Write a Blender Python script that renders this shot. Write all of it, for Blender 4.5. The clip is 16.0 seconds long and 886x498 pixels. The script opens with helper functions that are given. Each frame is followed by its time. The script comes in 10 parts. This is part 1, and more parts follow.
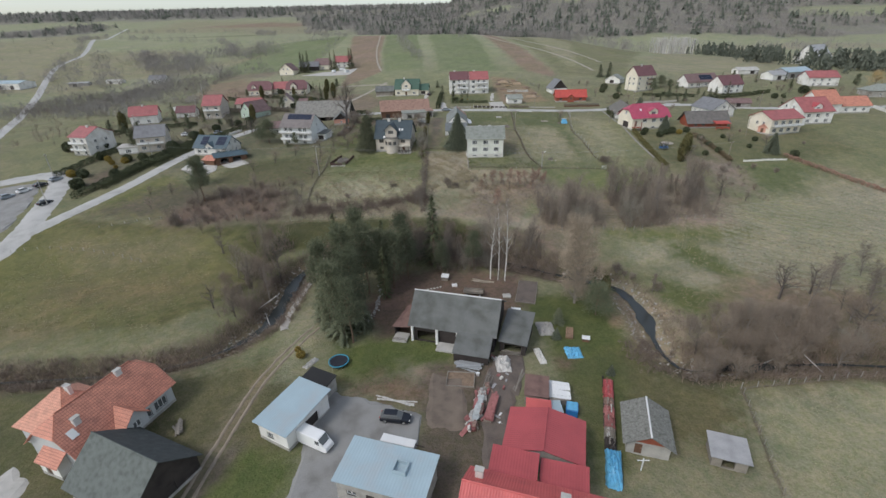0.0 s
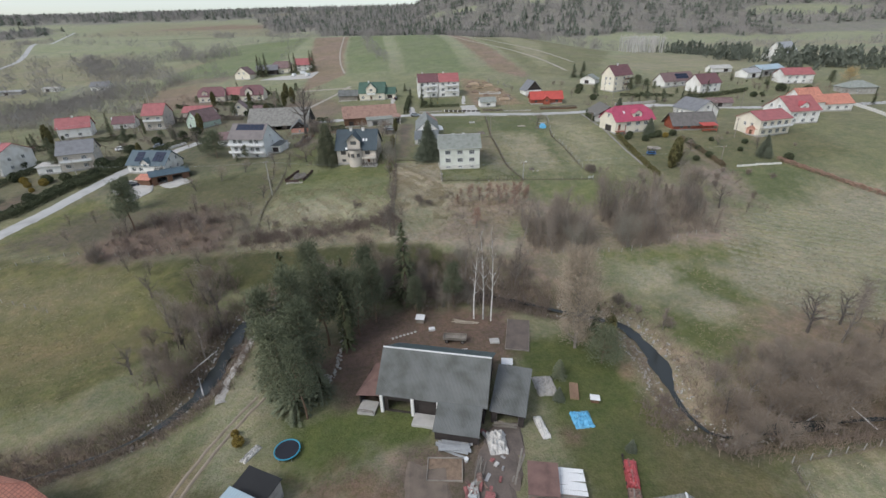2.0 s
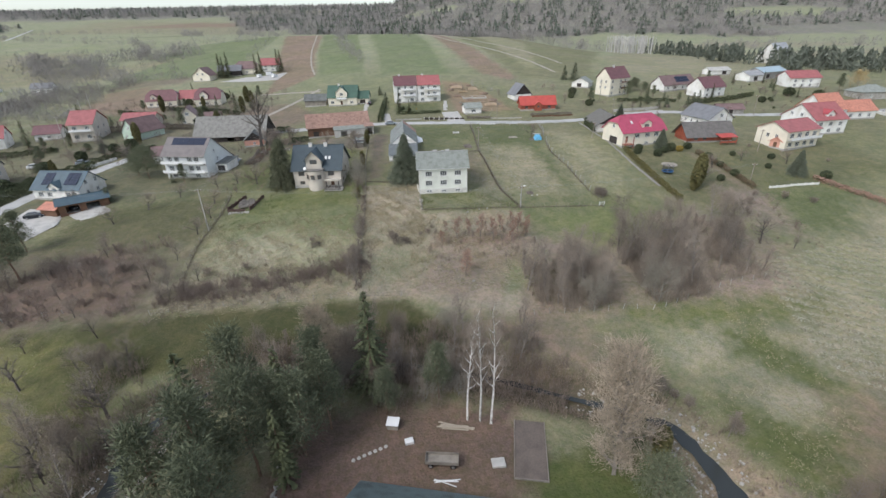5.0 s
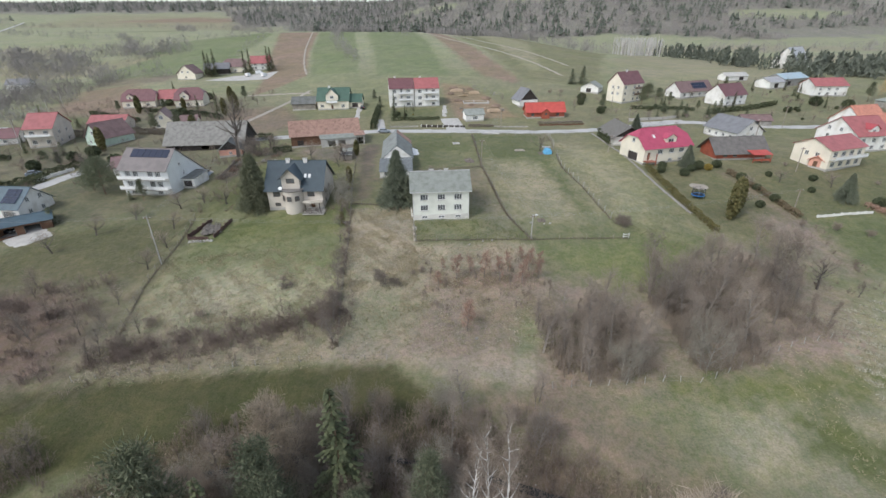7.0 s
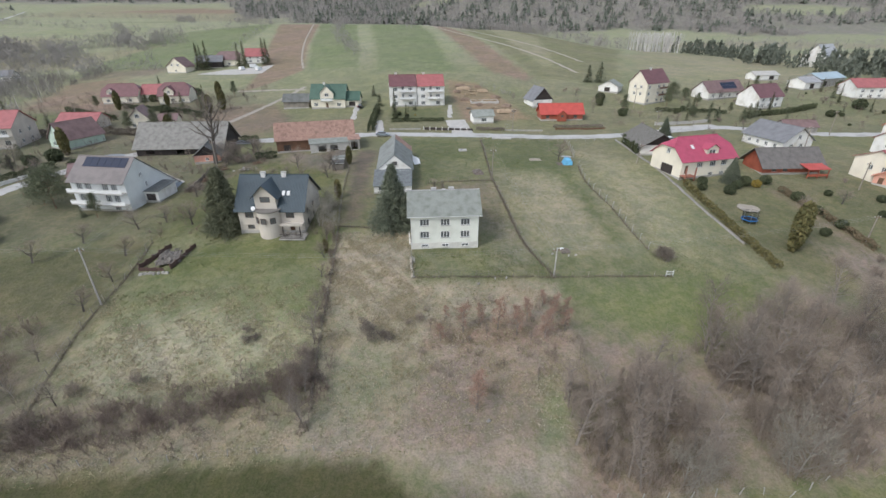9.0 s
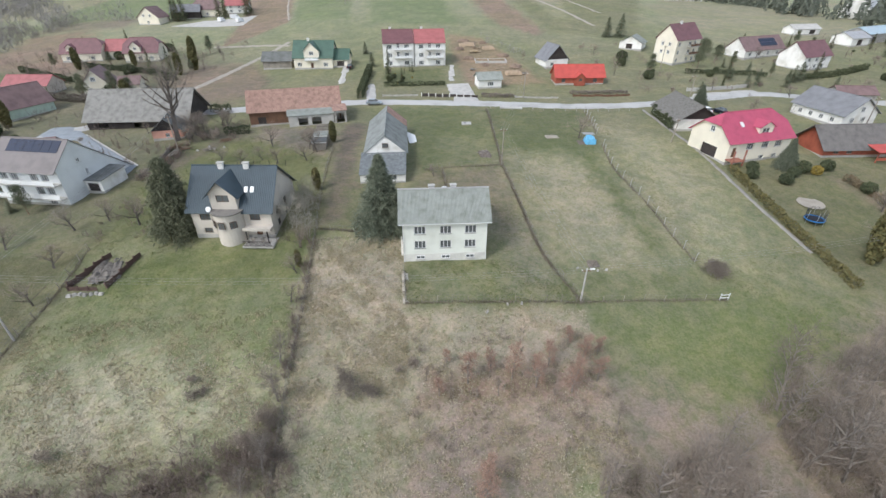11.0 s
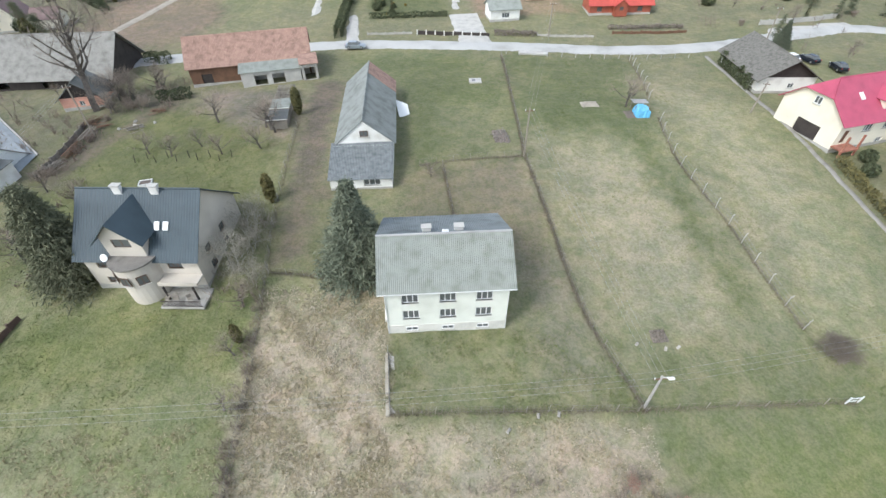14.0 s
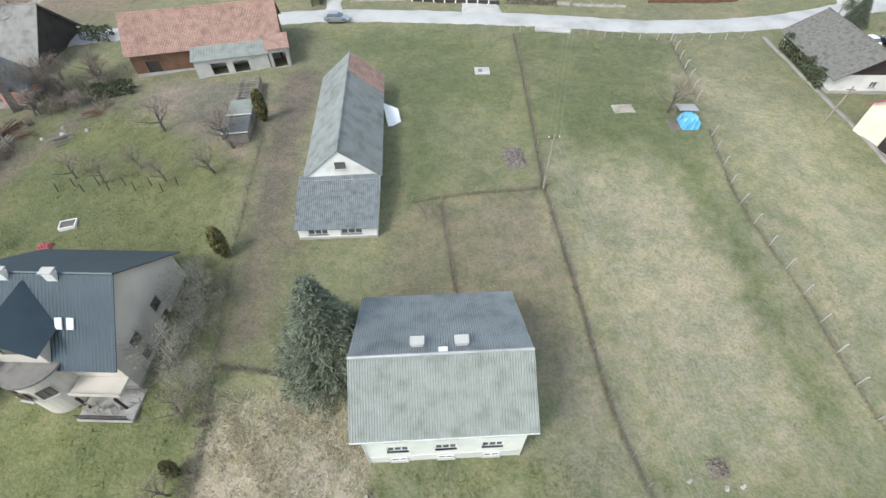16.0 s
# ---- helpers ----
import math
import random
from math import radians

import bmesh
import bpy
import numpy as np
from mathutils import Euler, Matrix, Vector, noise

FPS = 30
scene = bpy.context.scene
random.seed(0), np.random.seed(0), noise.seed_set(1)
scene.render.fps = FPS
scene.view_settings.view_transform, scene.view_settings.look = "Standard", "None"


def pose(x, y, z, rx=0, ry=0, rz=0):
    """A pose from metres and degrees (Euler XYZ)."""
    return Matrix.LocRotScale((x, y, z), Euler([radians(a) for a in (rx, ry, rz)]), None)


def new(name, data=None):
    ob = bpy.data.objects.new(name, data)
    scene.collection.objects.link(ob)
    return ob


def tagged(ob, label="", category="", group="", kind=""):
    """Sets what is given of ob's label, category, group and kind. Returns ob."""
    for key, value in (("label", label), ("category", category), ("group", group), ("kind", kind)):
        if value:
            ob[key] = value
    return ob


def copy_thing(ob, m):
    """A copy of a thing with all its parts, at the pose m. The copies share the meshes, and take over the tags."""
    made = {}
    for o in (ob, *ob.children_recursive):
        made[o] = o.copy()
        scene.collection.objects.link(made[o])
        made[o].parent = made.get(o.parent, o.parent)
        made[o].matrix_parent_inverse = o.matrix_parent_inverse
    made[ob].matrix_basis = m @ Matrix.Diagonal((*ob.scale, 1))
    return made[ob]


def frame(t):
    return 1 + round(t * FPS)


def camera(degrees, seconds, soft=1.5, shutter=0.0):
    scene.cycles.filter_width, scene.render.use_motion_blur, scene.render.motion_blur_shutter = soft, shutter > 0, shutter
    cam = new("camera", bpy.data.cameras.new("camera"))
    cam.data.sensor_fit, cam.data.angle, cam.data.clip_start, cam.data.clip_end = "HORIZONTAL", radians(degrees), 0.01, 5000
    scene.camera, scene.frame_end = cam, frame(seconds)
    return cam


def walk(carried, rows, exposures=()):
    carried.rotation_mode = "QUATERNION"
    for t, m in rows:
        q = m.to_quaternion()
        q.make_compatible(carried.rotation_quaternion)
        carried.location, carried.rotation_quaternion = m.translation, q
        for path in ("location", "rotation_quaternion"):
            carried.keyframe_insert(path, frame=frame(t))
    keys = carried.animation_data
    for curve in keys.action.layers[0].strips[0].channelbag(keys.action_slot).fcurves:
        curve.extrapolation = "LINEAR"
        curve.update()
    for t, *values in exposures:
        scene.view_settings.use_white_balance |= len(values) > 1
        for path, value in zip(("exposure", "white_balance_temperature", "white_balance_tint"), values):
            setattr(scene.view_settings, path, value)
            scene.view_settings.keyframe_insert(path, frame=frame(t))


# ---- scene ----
cam = camera(89.3, 16.0)
METRES, EYE, TILT, LEAN, TURN = 150.0, 50.0, -25.7, 1.2, 0.0
ROWS = [
    (0.0, 0.0, 0.0, 0.0, -0.0, 0.0, 0.0),
    (0.5, -0.0002, 0.0277, 0.0122, -0.86, 0.03, 0.63),
    (1.0, 0.0001, 0.0556, 0.0243, -1.73, 0.06, 1.2),
    (1.5, 0.0009, 0.0838, 0.0359, -2.52, 0.07, 1.7),
    (2.0, 0.0026, 0.1124, 0.047, -3.29, 0.09, 2.07),
    (2.5, 0.0043, 0.1408, 0.0587, -3.98, 0.09, 2.73),
    (3.0, 0.0069, 0.1699, 0.0699, -4.78, 0.07, 1.76),
    (3.5, 0.0097, 0.1982, 0.0818, -5.37, 0.03, 1.36),
    (4.0, 0.012, 0.2264, 0.0939, -5.64, 0.03, 2.41),
    (6.5, 0.028, 0.3659, 0.1626, -5.57, -0.12, 2.91),
    (7.0, 0.0318, 0.3934, 0.1776, -5.88, -0.18, 2.13),
    (7.5, 0.0354, 0.4217, 0.1908, -5.88, -0.2, 2.1),
    (8.0, 0.0387, 0.4505, 0.2032, -5.64, -0.28, 1.63),
    (8.5, 0.0416, 0.4794, 0.2154, -5.45, -0.48, 1.55),
    (9.0, 0.0448, 0.5083, 0.2286, -5.45, -0.82, 1.43),
    (11.5, 0.0611, 0.6464, 0.2991, -5.28, -8.1, 1.3),
    (12.0, 0.0647, 0.6739, 0.3142, -5.22, -9.82, 1.28),
    (12.5, 0.0679, 0.7016, 0.3289, -5.19, -11.5, 1.31),
    (13.0, 0.0709, 0.7293, 0.3438, -5.02, -13.23, 1.62),
    (13.5, 0.0739, 0.757, 0.3587, -4.93, -14.98, 1.8),
    (14.0, 0.077, 0.7848, 0.3731, -4.98, -16.66, 1.62),
    (14.5, 0.0801, 0.8123, 0.3879, -5.04, -18.35, 1.34),
    (15.0, 0.0833, 0.8401, 0.4027, -4.96, -20.07, 1.37),
    (15.5, 0.0867, 0.868, 0.4173, -4.89, -21.75, 1.41),
    (16.0, 0.0896, 0.8958, 0.4324, -4.87, -23.43, 1.33),
]
walk(cam, [(t, pose(0, 0, EYE, TILT, LEAN, TURN) @ pose(METRES * x, METRES * y, METRES * z, 90 + pitch, roll, yaw)) for t, x, y, z, yaw, pitch, roll in ROWS], ((0.0, 0.27, 6580, 9), (3.5, 0.55, 6480, 9.5), (7.0, 0.63, 6500, 9.5), (9.0, 0.62, 6520, 10), (12.5, 1.06, 6380, 8), (16.0, 1.16, 6500, 5.5)))

# ---- world and sun ----
SUN_EL, SUN_AZ = 48.0, 235.0
world = bpy.data.worlds.new("sky")
scene.world = world
world.use_nodes = True
wn = world.node_tree
sky = wn.nodes.new("ShaderNodeTexSky")
sky.sky_type, sky.sun_disc = "NISHITA", False
sky.sun_elevation, sky.sun_rotation = radians(SUN_EL), radians(SUN_AZ)
sky.dust_density, sky.air_density, sky.ozone_density = 1.5, 1.0, 1.5
veil = wn.nodes.new("ShaderNodeHueSaturation")
veil.inputs["Saturation"].default_value = 0.6
wn.links.new(sky.outputs[0], veil.inputs["Color"])
wn.links.new(veil.outputs[0], wn.nodes["Background"].inputs["Color"])
wn.nodes["Background"].inputs["Strength"].default_value = 0.15
sun = new("sun", bpy.data.lights.new("sun", "SUN"))
sun.data.energy, sun.data.angle, sun.data.color = 0.9, radians(16), (0.98, 0.985, 1.0)
sun.rotation_euler = (radians(90 - SUN_EL), 0, radians(180 - SUN_AZ))


# ---- materials ----
def rgb(c, k=1.0):
    return (min(c[0] * k, 1), min(c[1] * k, 1), min(c[2] * k, 1), 1)


def mat(name, base, rough=0.85, vary=0.25, scale=0.6, bump=0.25, metal=0.0, grime=None, fine=14.0, lot=0.0):
    """Two scales of variation on a base colour, with stains of a second colour and fine relief. lot: variation from object to object."""
    m = bpy.data.materials.new(name)
    m.use_nodes = True
    t, n = m.node_tree, m.node_tree.nodes
    out = n["Principled BSDF"]
    out.inputs["Roughness"].default_value, out.inputs["Metallic"].default_value = rough, metal
    where = n.new("ShaderNodeTexCoord")
    big, small = n.new("ShaderNodeTexNoise"), n.new("ShaderNodeTexNoise")
    for tex, s in ((big, scale), (small, fine)):
        tex.inputs["Scale"].default_value, tex.inputs["Detail"].default_value = s, 5.0
        t.links.new(where.outputs["Object"], tex.inputs["Vector"])
    ramp = n.new("ShaderNodeValToRGB")
    ramp.color_ramp.elements[0].position, ramp.color_ramp.elements[1].position = 0.3, 0.72
    ramp.color_ramp.elements[0].color = rgb(grime) if grime else rgb(base, 1 - vary)
    ramp.color_ramp.elements[1].color = rgb(base, 1 + vary * 0.6)
    mid = ramp.color_ramp.elements.new(0.5)
    mid.color = rgb(base)
    t.links.new(big.outputs["Fac"], ramp.inputs["Fac"])
    mix = n.new("ShaderNodeMix")
    mix.data_type, mix.blend_type = "RGBA", "MULTIPLY"
    mix.inputs["Factor"].default_value = 1.0
    speck = n.new("ShaderNodeMapRange")
    speck.inputs["From Min"].default_value, speck.inputs["From Max"].default_value = 0.3, 0.7
    speck.inputs["To Min"].default_value, speck.inputs["To Max"].default_value = 1 - vary * 0.7, 1 + vary * 0.3
    t.links.new(small.outputs["Fac"], speck.inputs["Value"])
    t.links.new(ramp.outputs["Color"], mix.inputs["A"])
    t.links.new(speck.outputs["Result"], mix.inputs["B"])
    last = mix.outputs["Result"]
    if lot:
        info, hue = n.new("ShaderNodeObjectInfo"), n.new("ShaderNodeMapRange")
        hue.inputs["To Min"].default_value, hue.inputs["To Max"].default_value = 1 - lot, 1 + lot
        t.links.new(info.outputs["Random"], hue.inputs["Value"])
        each = n.new("ShaderNodeMix")
        each.data_type, each.blend_type = "RGBA", "MULTIPLY"
        each.inputs["Factor"].default_value = 1.0
        t.links.new(last, each.inputs["A"])
        t.links.new(hue.outputs["Result"], each.inputs["B"])
        last = each.outputs["Result"]
    t.links.new(last, out.inputs["Base Color"])
    if bump:
        b = n.new("ShaderNodeBump")
        b.inputs["Strength"].default_value, b.inputs["Distance"].default_value = bump, 0.05
        t.links.new(small.outputs["Fac"], b.inputs["Height"])
        t.links.new(b.outputs["Normal"], out.inputs["Normal"])
    return m


def island_mat(name, low, high, rough=0.9, shine=0.0):
    """Foliage and twigs: every leaf, needle clump or twig its own shade."""
    m = bpy.data.materials.new(name)
    m.use_nodes = True
    t, n = m.node_tree, m.node_tree.nodes
    out = n["Principled BSDF"]
    out.inputs["Roughness"].default_value = rough
    geo, info, add, ramp = n.new("ShaderNodeNewGeometry"), n.new("ShaderNodeObjectInfo"), n.new("ShaderNodeMath"), n.new("ShaderNodeValToRGB")
    add.operation = "MULTIPLY_ADD"
    t.links.new(info.outputs["Random"], add.inputs[0])
    add.inputs[1].default_value = 0.35
    half = n.new("ShaderNodeMath")
    half.operation = "MULTIPLY"
    half.inputs[1].default_value = 0.65
    t.links.new(geo.outputs["Random Per Island"], half.inputs[0])
    t.links.new(half.outputs[0], add.inputs[2])
    ramp.color_ramp.elements[0].color, ramp.color_ramp.elements[1].color = rgb(low), rgb(high)
    t.links.new(add.outputs[0], ramp.inputs["Fac"])
    t.links.new(ramp.outputs["Color"], out.inputs["Base Color"])
    return m


def tile_mat(name, base, joint, size=0.3, rough=0.6, vary=0.2):
    """Roof tiles in courses: a tinted grid of tiles with dark joints, on top of the usual wear."""
    m = mat(name, base, rough=rough, vary=vary, scale=0.9, bump=0.3)
    t, n = m.node_tree, m.node_tree.nodes
    out = n["Principled BSDF"]
    grid_of, where, mix = n.new("ShaderNodeTexBrick"), n.new("ShaderNodeTexCoord"), n.new("ShaderNodeMix")
    grid_of.offset, grid_of.squash = 0.0, 1.0
    for key, value in (("Scale", 1.0), ("Brick Width", size), ("Row Height", size * 0.8), ("Mortar Size", size * 0.11), ("Mortar Smooth", 0.6)):
        grid_of.inputs[key].default_value = value
    grid_of.inputs["Color1"].default_value, grid_of.inputs["Color2"].default_value, grid_of.inputs["Mortar"].default_value = (1.1, 1.08, 1.06, 1), (0.92, 0.9, 0.9, 1), (joint, joint * 0.9, joint * 0.88, 1)
    mix.data_type, mix.blend_type = "RGBA", "MULTIPLY"
    mix.inputs["Factor"].default_value = 1.0
    t.links.new(where.outputs["Object"], grid_of.inputs["Vector"])
    t.links.new(out.inputs["Base Color"].links[0].from_socket, mix.inputs["A"])
    t.links.new(grid_of.outputs["Color"], mix.inputs["B"])
    t.links.new(mix.outputs["Result"], out.inputs["Base Color"])
    return m


def glass_mat():
    m = bpy.data.materials.new("window glass")
    m.use_nodes = True
    p = m.node_tree.nodes["Principled BSDF"]
    p.inputs["Base Color"].default_value, p.inputs["Roughness"].default_value = (0.12, 0.128, 0.128, 1), 0.1
    p.inputs["IOR"].default_value = 1.5
    return m


GLASS = glass_mat()
WHITE = mat("white render", (0.8, 0.785, 0.74), vary=0.12, scale=0.35, bump=0.15, grime=(0.6, 0.57, 0.5))
GREYWALL = mat("grey white render", (0.56, 0.57, 0.56), vary=0.15, scale=0.3, bump=0.15)
CREAM = mat("cream render", (0.77, 0.71, 0.58), vary=0.12, scale=0.3, bump=0.12)
BEIGE = mat("beige render", (0.58, 0.525, 0.45), vary=0.15, scale=0.3, bump=0.15)
PALEGREEN = mat("pale green render", (0.5, 0.6, 0.5), vary=0.15, bump=0.12)
SALMON = mat("salmon render", (0.68, 0.36, 0.27), vary=0.18, bump=0.12)
STONE = mat("grey block wall", (0.4, 0.38, 0.34), vary=0.3, scale=0.8, bump=0.4)
PLINTH = mat("cement plinth", (0.43, 0.41, 0.37), vary=0.25, bump=0.2)
DARKWOOD = mat("dark weathered boards", (0.05, 0.04, 0.035), vary=0.4, bump=0.3)
LOGRED = mat("red stained logs", (0.36, 0.095, 0.055), rough=0.6, vary=0.3, bump=0.2)
BROWNWOOD = mat("brown wood", (0.16, 0.085, 0.05), vary=0.35, bump=0.3)
PALEWOOD = mat("pale sawn wood", (0.46, 0.36, 0.25), vary=0.25, bump=0.2, lot=0.15)
OLDWOOD = mat("grey weathered wood", (0.27, 0.24, 0.2), vary=0.35, bump=0.3, lot=0.15)
FRAMEWHITE = mat("white window frame", (0.8, 0.8, 0.78), rough=0.4, vary=0.05, bump=0.0)
FRAMEBROWN = mat("brown window frame", (0.1, 0.06, 0.04), rough=0.5, vary=0.15, bump=0.0)
ETERNIT = mat("grey fibre cement sheets", (0.28, 0.295, 0.262), vary=0.22, scale=0.9, bump=0.3, grime=(0.215, 0.23, 0.195))
MOTTLED = mat("mottled slate sheets", (0.2, 0.215, 0.215), vary=0.35, scale=1.6, bump=0.3, grime=(0.13, 0.145, 0.145))
WEATHERED = mat("weathered brown-grey sheets", (0.245, 0.235, 0.21), vary=0.3, scale=0.8, bump=0.3, grime=(0.17, 0.16, 0.14))
ETERNITDARK = mat("dark fibre cement sheets", (0.16, 0.165, 0.155), vary=0.3, scale=0.4, bump=0.3, grime=(0.11, 0.115, 0.1))
NAVY = mat("dark blue sheet metal", (0.046, 0.068, 0.08), rough=0.45, vary=0.15, bump=0.1)
TEAL = mat("teal sheet metal", (0.07, 0.11, 0.13), rough=0.45, vary=0.2, bump=0.1)
PALEBLUE = mat("pale blue sheet metal", (0.36, 0.46, 0.5), rough=0.42, vary=0.14, scale=0.3, bump=0.08, grime=(0.38, 0.43, 0.45))
ORANGETILE = tile_mat("orange clay tiles", (0.62, 0.27, 0.185), 0.6, 0.36)
OLDTILE = tile_mat("old red tiles", (0.385, 0.25, 0.195), 0.72, 0.3, 0.85, 0.3)
REDMETAL = mat("red sheet metal", (0.42, 0.08, 0.085), rough=0.5, vary=0.14, scale=0.3, bump=0.06)
REDFADED = mat("faded red sheet metal", (0.58, 0.12, 0.11), rough=0.5, vary=0.14, scale=0.4, bump=0.06)
CRIMSON = mat("crimson metal tiles", (0.43, 0.075, 0.125), rough=0.5, vary=0.15, bump=0.1)
SCARLET = mat("scarlet metal tiles", (0.5, 0.085, 0.065), rough=0.5, vary=0.15, bump=0.1)
# Greyer red for distant roofs, haze put into the colour.
HAZYRED = mat("hazy red metal tiles", (0.38, 0.125, 0.12), rough=0.55, vary=0.2, bump=0.1)
MAROON = mat("maroon metal tiles", (0.175, 0.078, 0.08), rough=0.5, vary=0.2, bump=0.1)
BROWNROOF = mat("brown roof tiles", (0.21, 0.135, 0.125), rough=0.65, vary=0.25, bump=0.2)
GREENROOF = mat("green metal tiles", (0.06, 0.12, 0.085), rough=0.5, vary=0.2, bump=0.1)
GREYROOF = mat("grey roof sheets", (0.2, 0.2, 0.205), rough=0.6, vary=0.2, bump=0.15)
RUSTPLATE = mat("rust brown sheet", (0.2, 0.12, 0.1), vary=0.3, bump=0.25)
TIN = mat("bare tin sheet", (0.42, 0.41, 0.4), rough=0.45, vary=0.2, bump=0.15, metal=0.2)
ZINC = mat("bright zinc flashing", (0.7, 0.7, 0.68), rough=0.4, vary=0.08, bump=0.0)
CONCRETE = mat("pale concrete", (0.48, 0.46, 0.42), vary=0.18, scale=0.6, bump=0.25)
SOLAR = mat("solar cells", (0.015, 0.022, 0.045), rough=0.2, vary=0.1, bump=0.0)
BRICK = mat("red brick", (0.36, 0.15, 0.1), vary=0.3, scale=2.0, bump=0.3)
CHIMNEY = mat("white chimney render", (0.68, 0.66, 0.62), vary=0.15, bump=0.2)
BARK = mat("grey brown bark", (0.27, 0.235, 0.2), vary=0.3, scale=2, bump=0.4)
DARKBARK = mat("dark furrowed bark", (0.13, 0.11, 0.095), vary=0.35, scale=2, bump=0.5)
BIRCHBARK = mat("white birch bark", (0.66, 0.64, 0.6), vary=0.35, scale=3, bump=0.2, grime=(0.2, 0.18, 0.16))
PINEBARK = mat("pine bark", (0.19, 0.12, 0.08), vary=0.3, scale=2, bump=0.4)
TWIG = island_mat("bare twigs", (0.2, 0.158, 0.122), (0.34, 0.282, 0.226))
TWIGDARK = island_mat("dark bare twigs", (0.13, 0.107, 0.085), (0.25, 0.21, 0.17))
TWIGRED = island_mat("rusty leaves", (0.24, 0.15, 0.11), (0.4, 0.26, 0.19))
TWIGSTRAW = island_mat("straw coloured twigs", (0.26, 0.208, 0.152), (0.41, 0.335, 0.25))
NEEDLE = island_mat("spruce needles", (0.05, 0.062, 0.028), (0.13, 0.14, 0.066))
PINENEEDLE = island_mat("pine needles", (0.07, 0.086, 0.05), (0.2, 0.212, 0.125))
BLUENEEDLE = island_mat("blue spruce needles", (0.075, 0.094, 0.062), (0.22, 0.238, 0.165))
THUJA = island_mat("thuja hedge", (0.075, 0.08, 0.03), (0.18, 0.15, 0.055))
HEDGE = island_mat("dark evergreen hedge", (0.04, 0.055, 0.028), (0.1, 0.11, 0.05))
HEDGEBROWN = island_mat("russet hedge leaves", (0.1, 0.075, 0.045), (0.22, 0.165, 0.095))
GOLDEN = island_mat("golden willow twigs", (0.36, 0.26, 0.12), (0.5, 0.37, 0.18))
STRAW = island_mat("dry grass blades", (0.27, 0.225, 0.13), (0.46, 0.4, 0.26))
GREENBLADE = island_mat("green grass blades", (0.085, 0.11, 0.035), (0.2, 0.21, 0.08))
REED = island_mat("brown reeds", (0.24, 0.185, 0.135), (0.4, 0.32, 0.24))
BLUETARP = mat("blue tarpaulin", (0.13, 0.42, 0.64), rough=0.4, vary=0.25, scale=1.5, bump=0.4)
BLUEPLASTIC = mat("blue plastic", (0.03, 0.2, 0.5), rough=0.4, vary=0.15, bump=0.0)
WHITEPAINT = mat("white car paint", (0.82, 0.82, 0.8), rough=0.3, vary=0.03, bump=0.0)
BLACKPAINT = mat("dark car paint", (0.015, 0.018, 0.025), rough=0.25, vary=0.05, bump=0.0)
SILVER = mat("silver car paint", (0.32, 0.36, 0.4), rough=0.3, vary=0.05, bump=0.0, metal=0.4)
RUBBER = mat("black rubber", (0.02, 0.02, 0.02), rough=0.8, vary=0.1, bump=0.0)
ALLOY = mat("alloy rim", (0.5, 0.5, 0.5), rough=0.35, vary=0.05, bump=0.0, metal=0.7)
LAMPGLASS = mat("lamp glass", (0.75, 0.75, 0.72), rough=0.15, vary=0.02, bump=0.0)
LAMPRED = mat("red lamp glass", (0.4, 0.02, 0.02), rough=0.2, vary=0.02, bump=0.0)
RUBBLE = mat("pale stones", (0.42, 0.395, 0.355), vary=0.25, scale=2, bump=0.3, lot=0.2)
BLACKNET = mat("black netting", (0.02, 0.022, 0.03), rough=0.9, vary=0.2, bump=0.0)
WATER = bpy.data.materials.new("creek water")
WATER.use_nodes = True
_p = WATER.node_tree.nodes["Principled BSDF"]
_p.inputs["Base Color"].default_value, _p.inputs["Roughness"].default_value = (0.042, 0.047, 0.044, 1), 0.1
_w, _b = WATER.node_tree.nodes.new("ShaderNodeTexNoise"), WATER.node_tree.nodes.new("ShaderNodeBump")
_w.inputs["Scale"].default_value, _b.inputs["Strength"].default_value = 1.6, 0.25
WATER.node_tree.links.new(_w.outputs["Fac"], _b.inputs["Height"])
WATER.node_tree.links.new(_b.outputs["Normal"], _p.inputs["Normal"])
ROADMAT = mat("worn pale asphalt", (0.45, 0.44, 0.415), vary=0.14, scale=0.25, bump=0.25, grime=(0.35, 0.34, 0.315), fine=6)
GRAVELMAT = mat("grey gravel", (0.27, 0.265, 0.25), vary=0.22, scale=0.3, bump=0.5, grime=(0.2, 0.19, 0.175), fine=9)
DIRTMAT = mat("trodden earth", (0.15, 0.12, 0.1), vary=0.25, scale=0.4, bump=0.5, grime=(0.11, 0.09, 0.075), fine=5)
TRACKMAT = mat("pale wheel track", (0.36, 0.32, 0.26), vary=0.2, scale=0.6, bump=0.4, fine=6)


# ---- geometry helpers ----
def link(name, mesh, material, parent=None, label="", m=None):
    ob = new(name, mesh)
    if material and not mesh.materials:
        mesh.materials.append(material)
    if parent:
        ob.parent = parent
    if m is not None:
        ob.matrix_basis = m
    return tagged(ob, label)


def part(name, bm, material, parent=None, label="", m=None):
    """Links a bmesh as one mesh object under a thing or under a part."""
    mesh = bpy.data.meshes.new(name)
    bm.to_mesh(mesh)
    bm.free()
    return link(name, mesh, material, parent, label, m)


def raw(name, verts, faces, material, parent=None, label="", m=None):
    mesh = bpy.data.meshes.new(name)
    mesh.from_pydata(verts, [], faces)
    return link(name, mesh, material, parent, label, m)


def thing(name, m, label, category, group="", kind=""):
    ob = new(name)
    ob.empty_display_size = 0.5
    ob.matrix_basis = m
    return tagged(ob, label, category, group, kind)


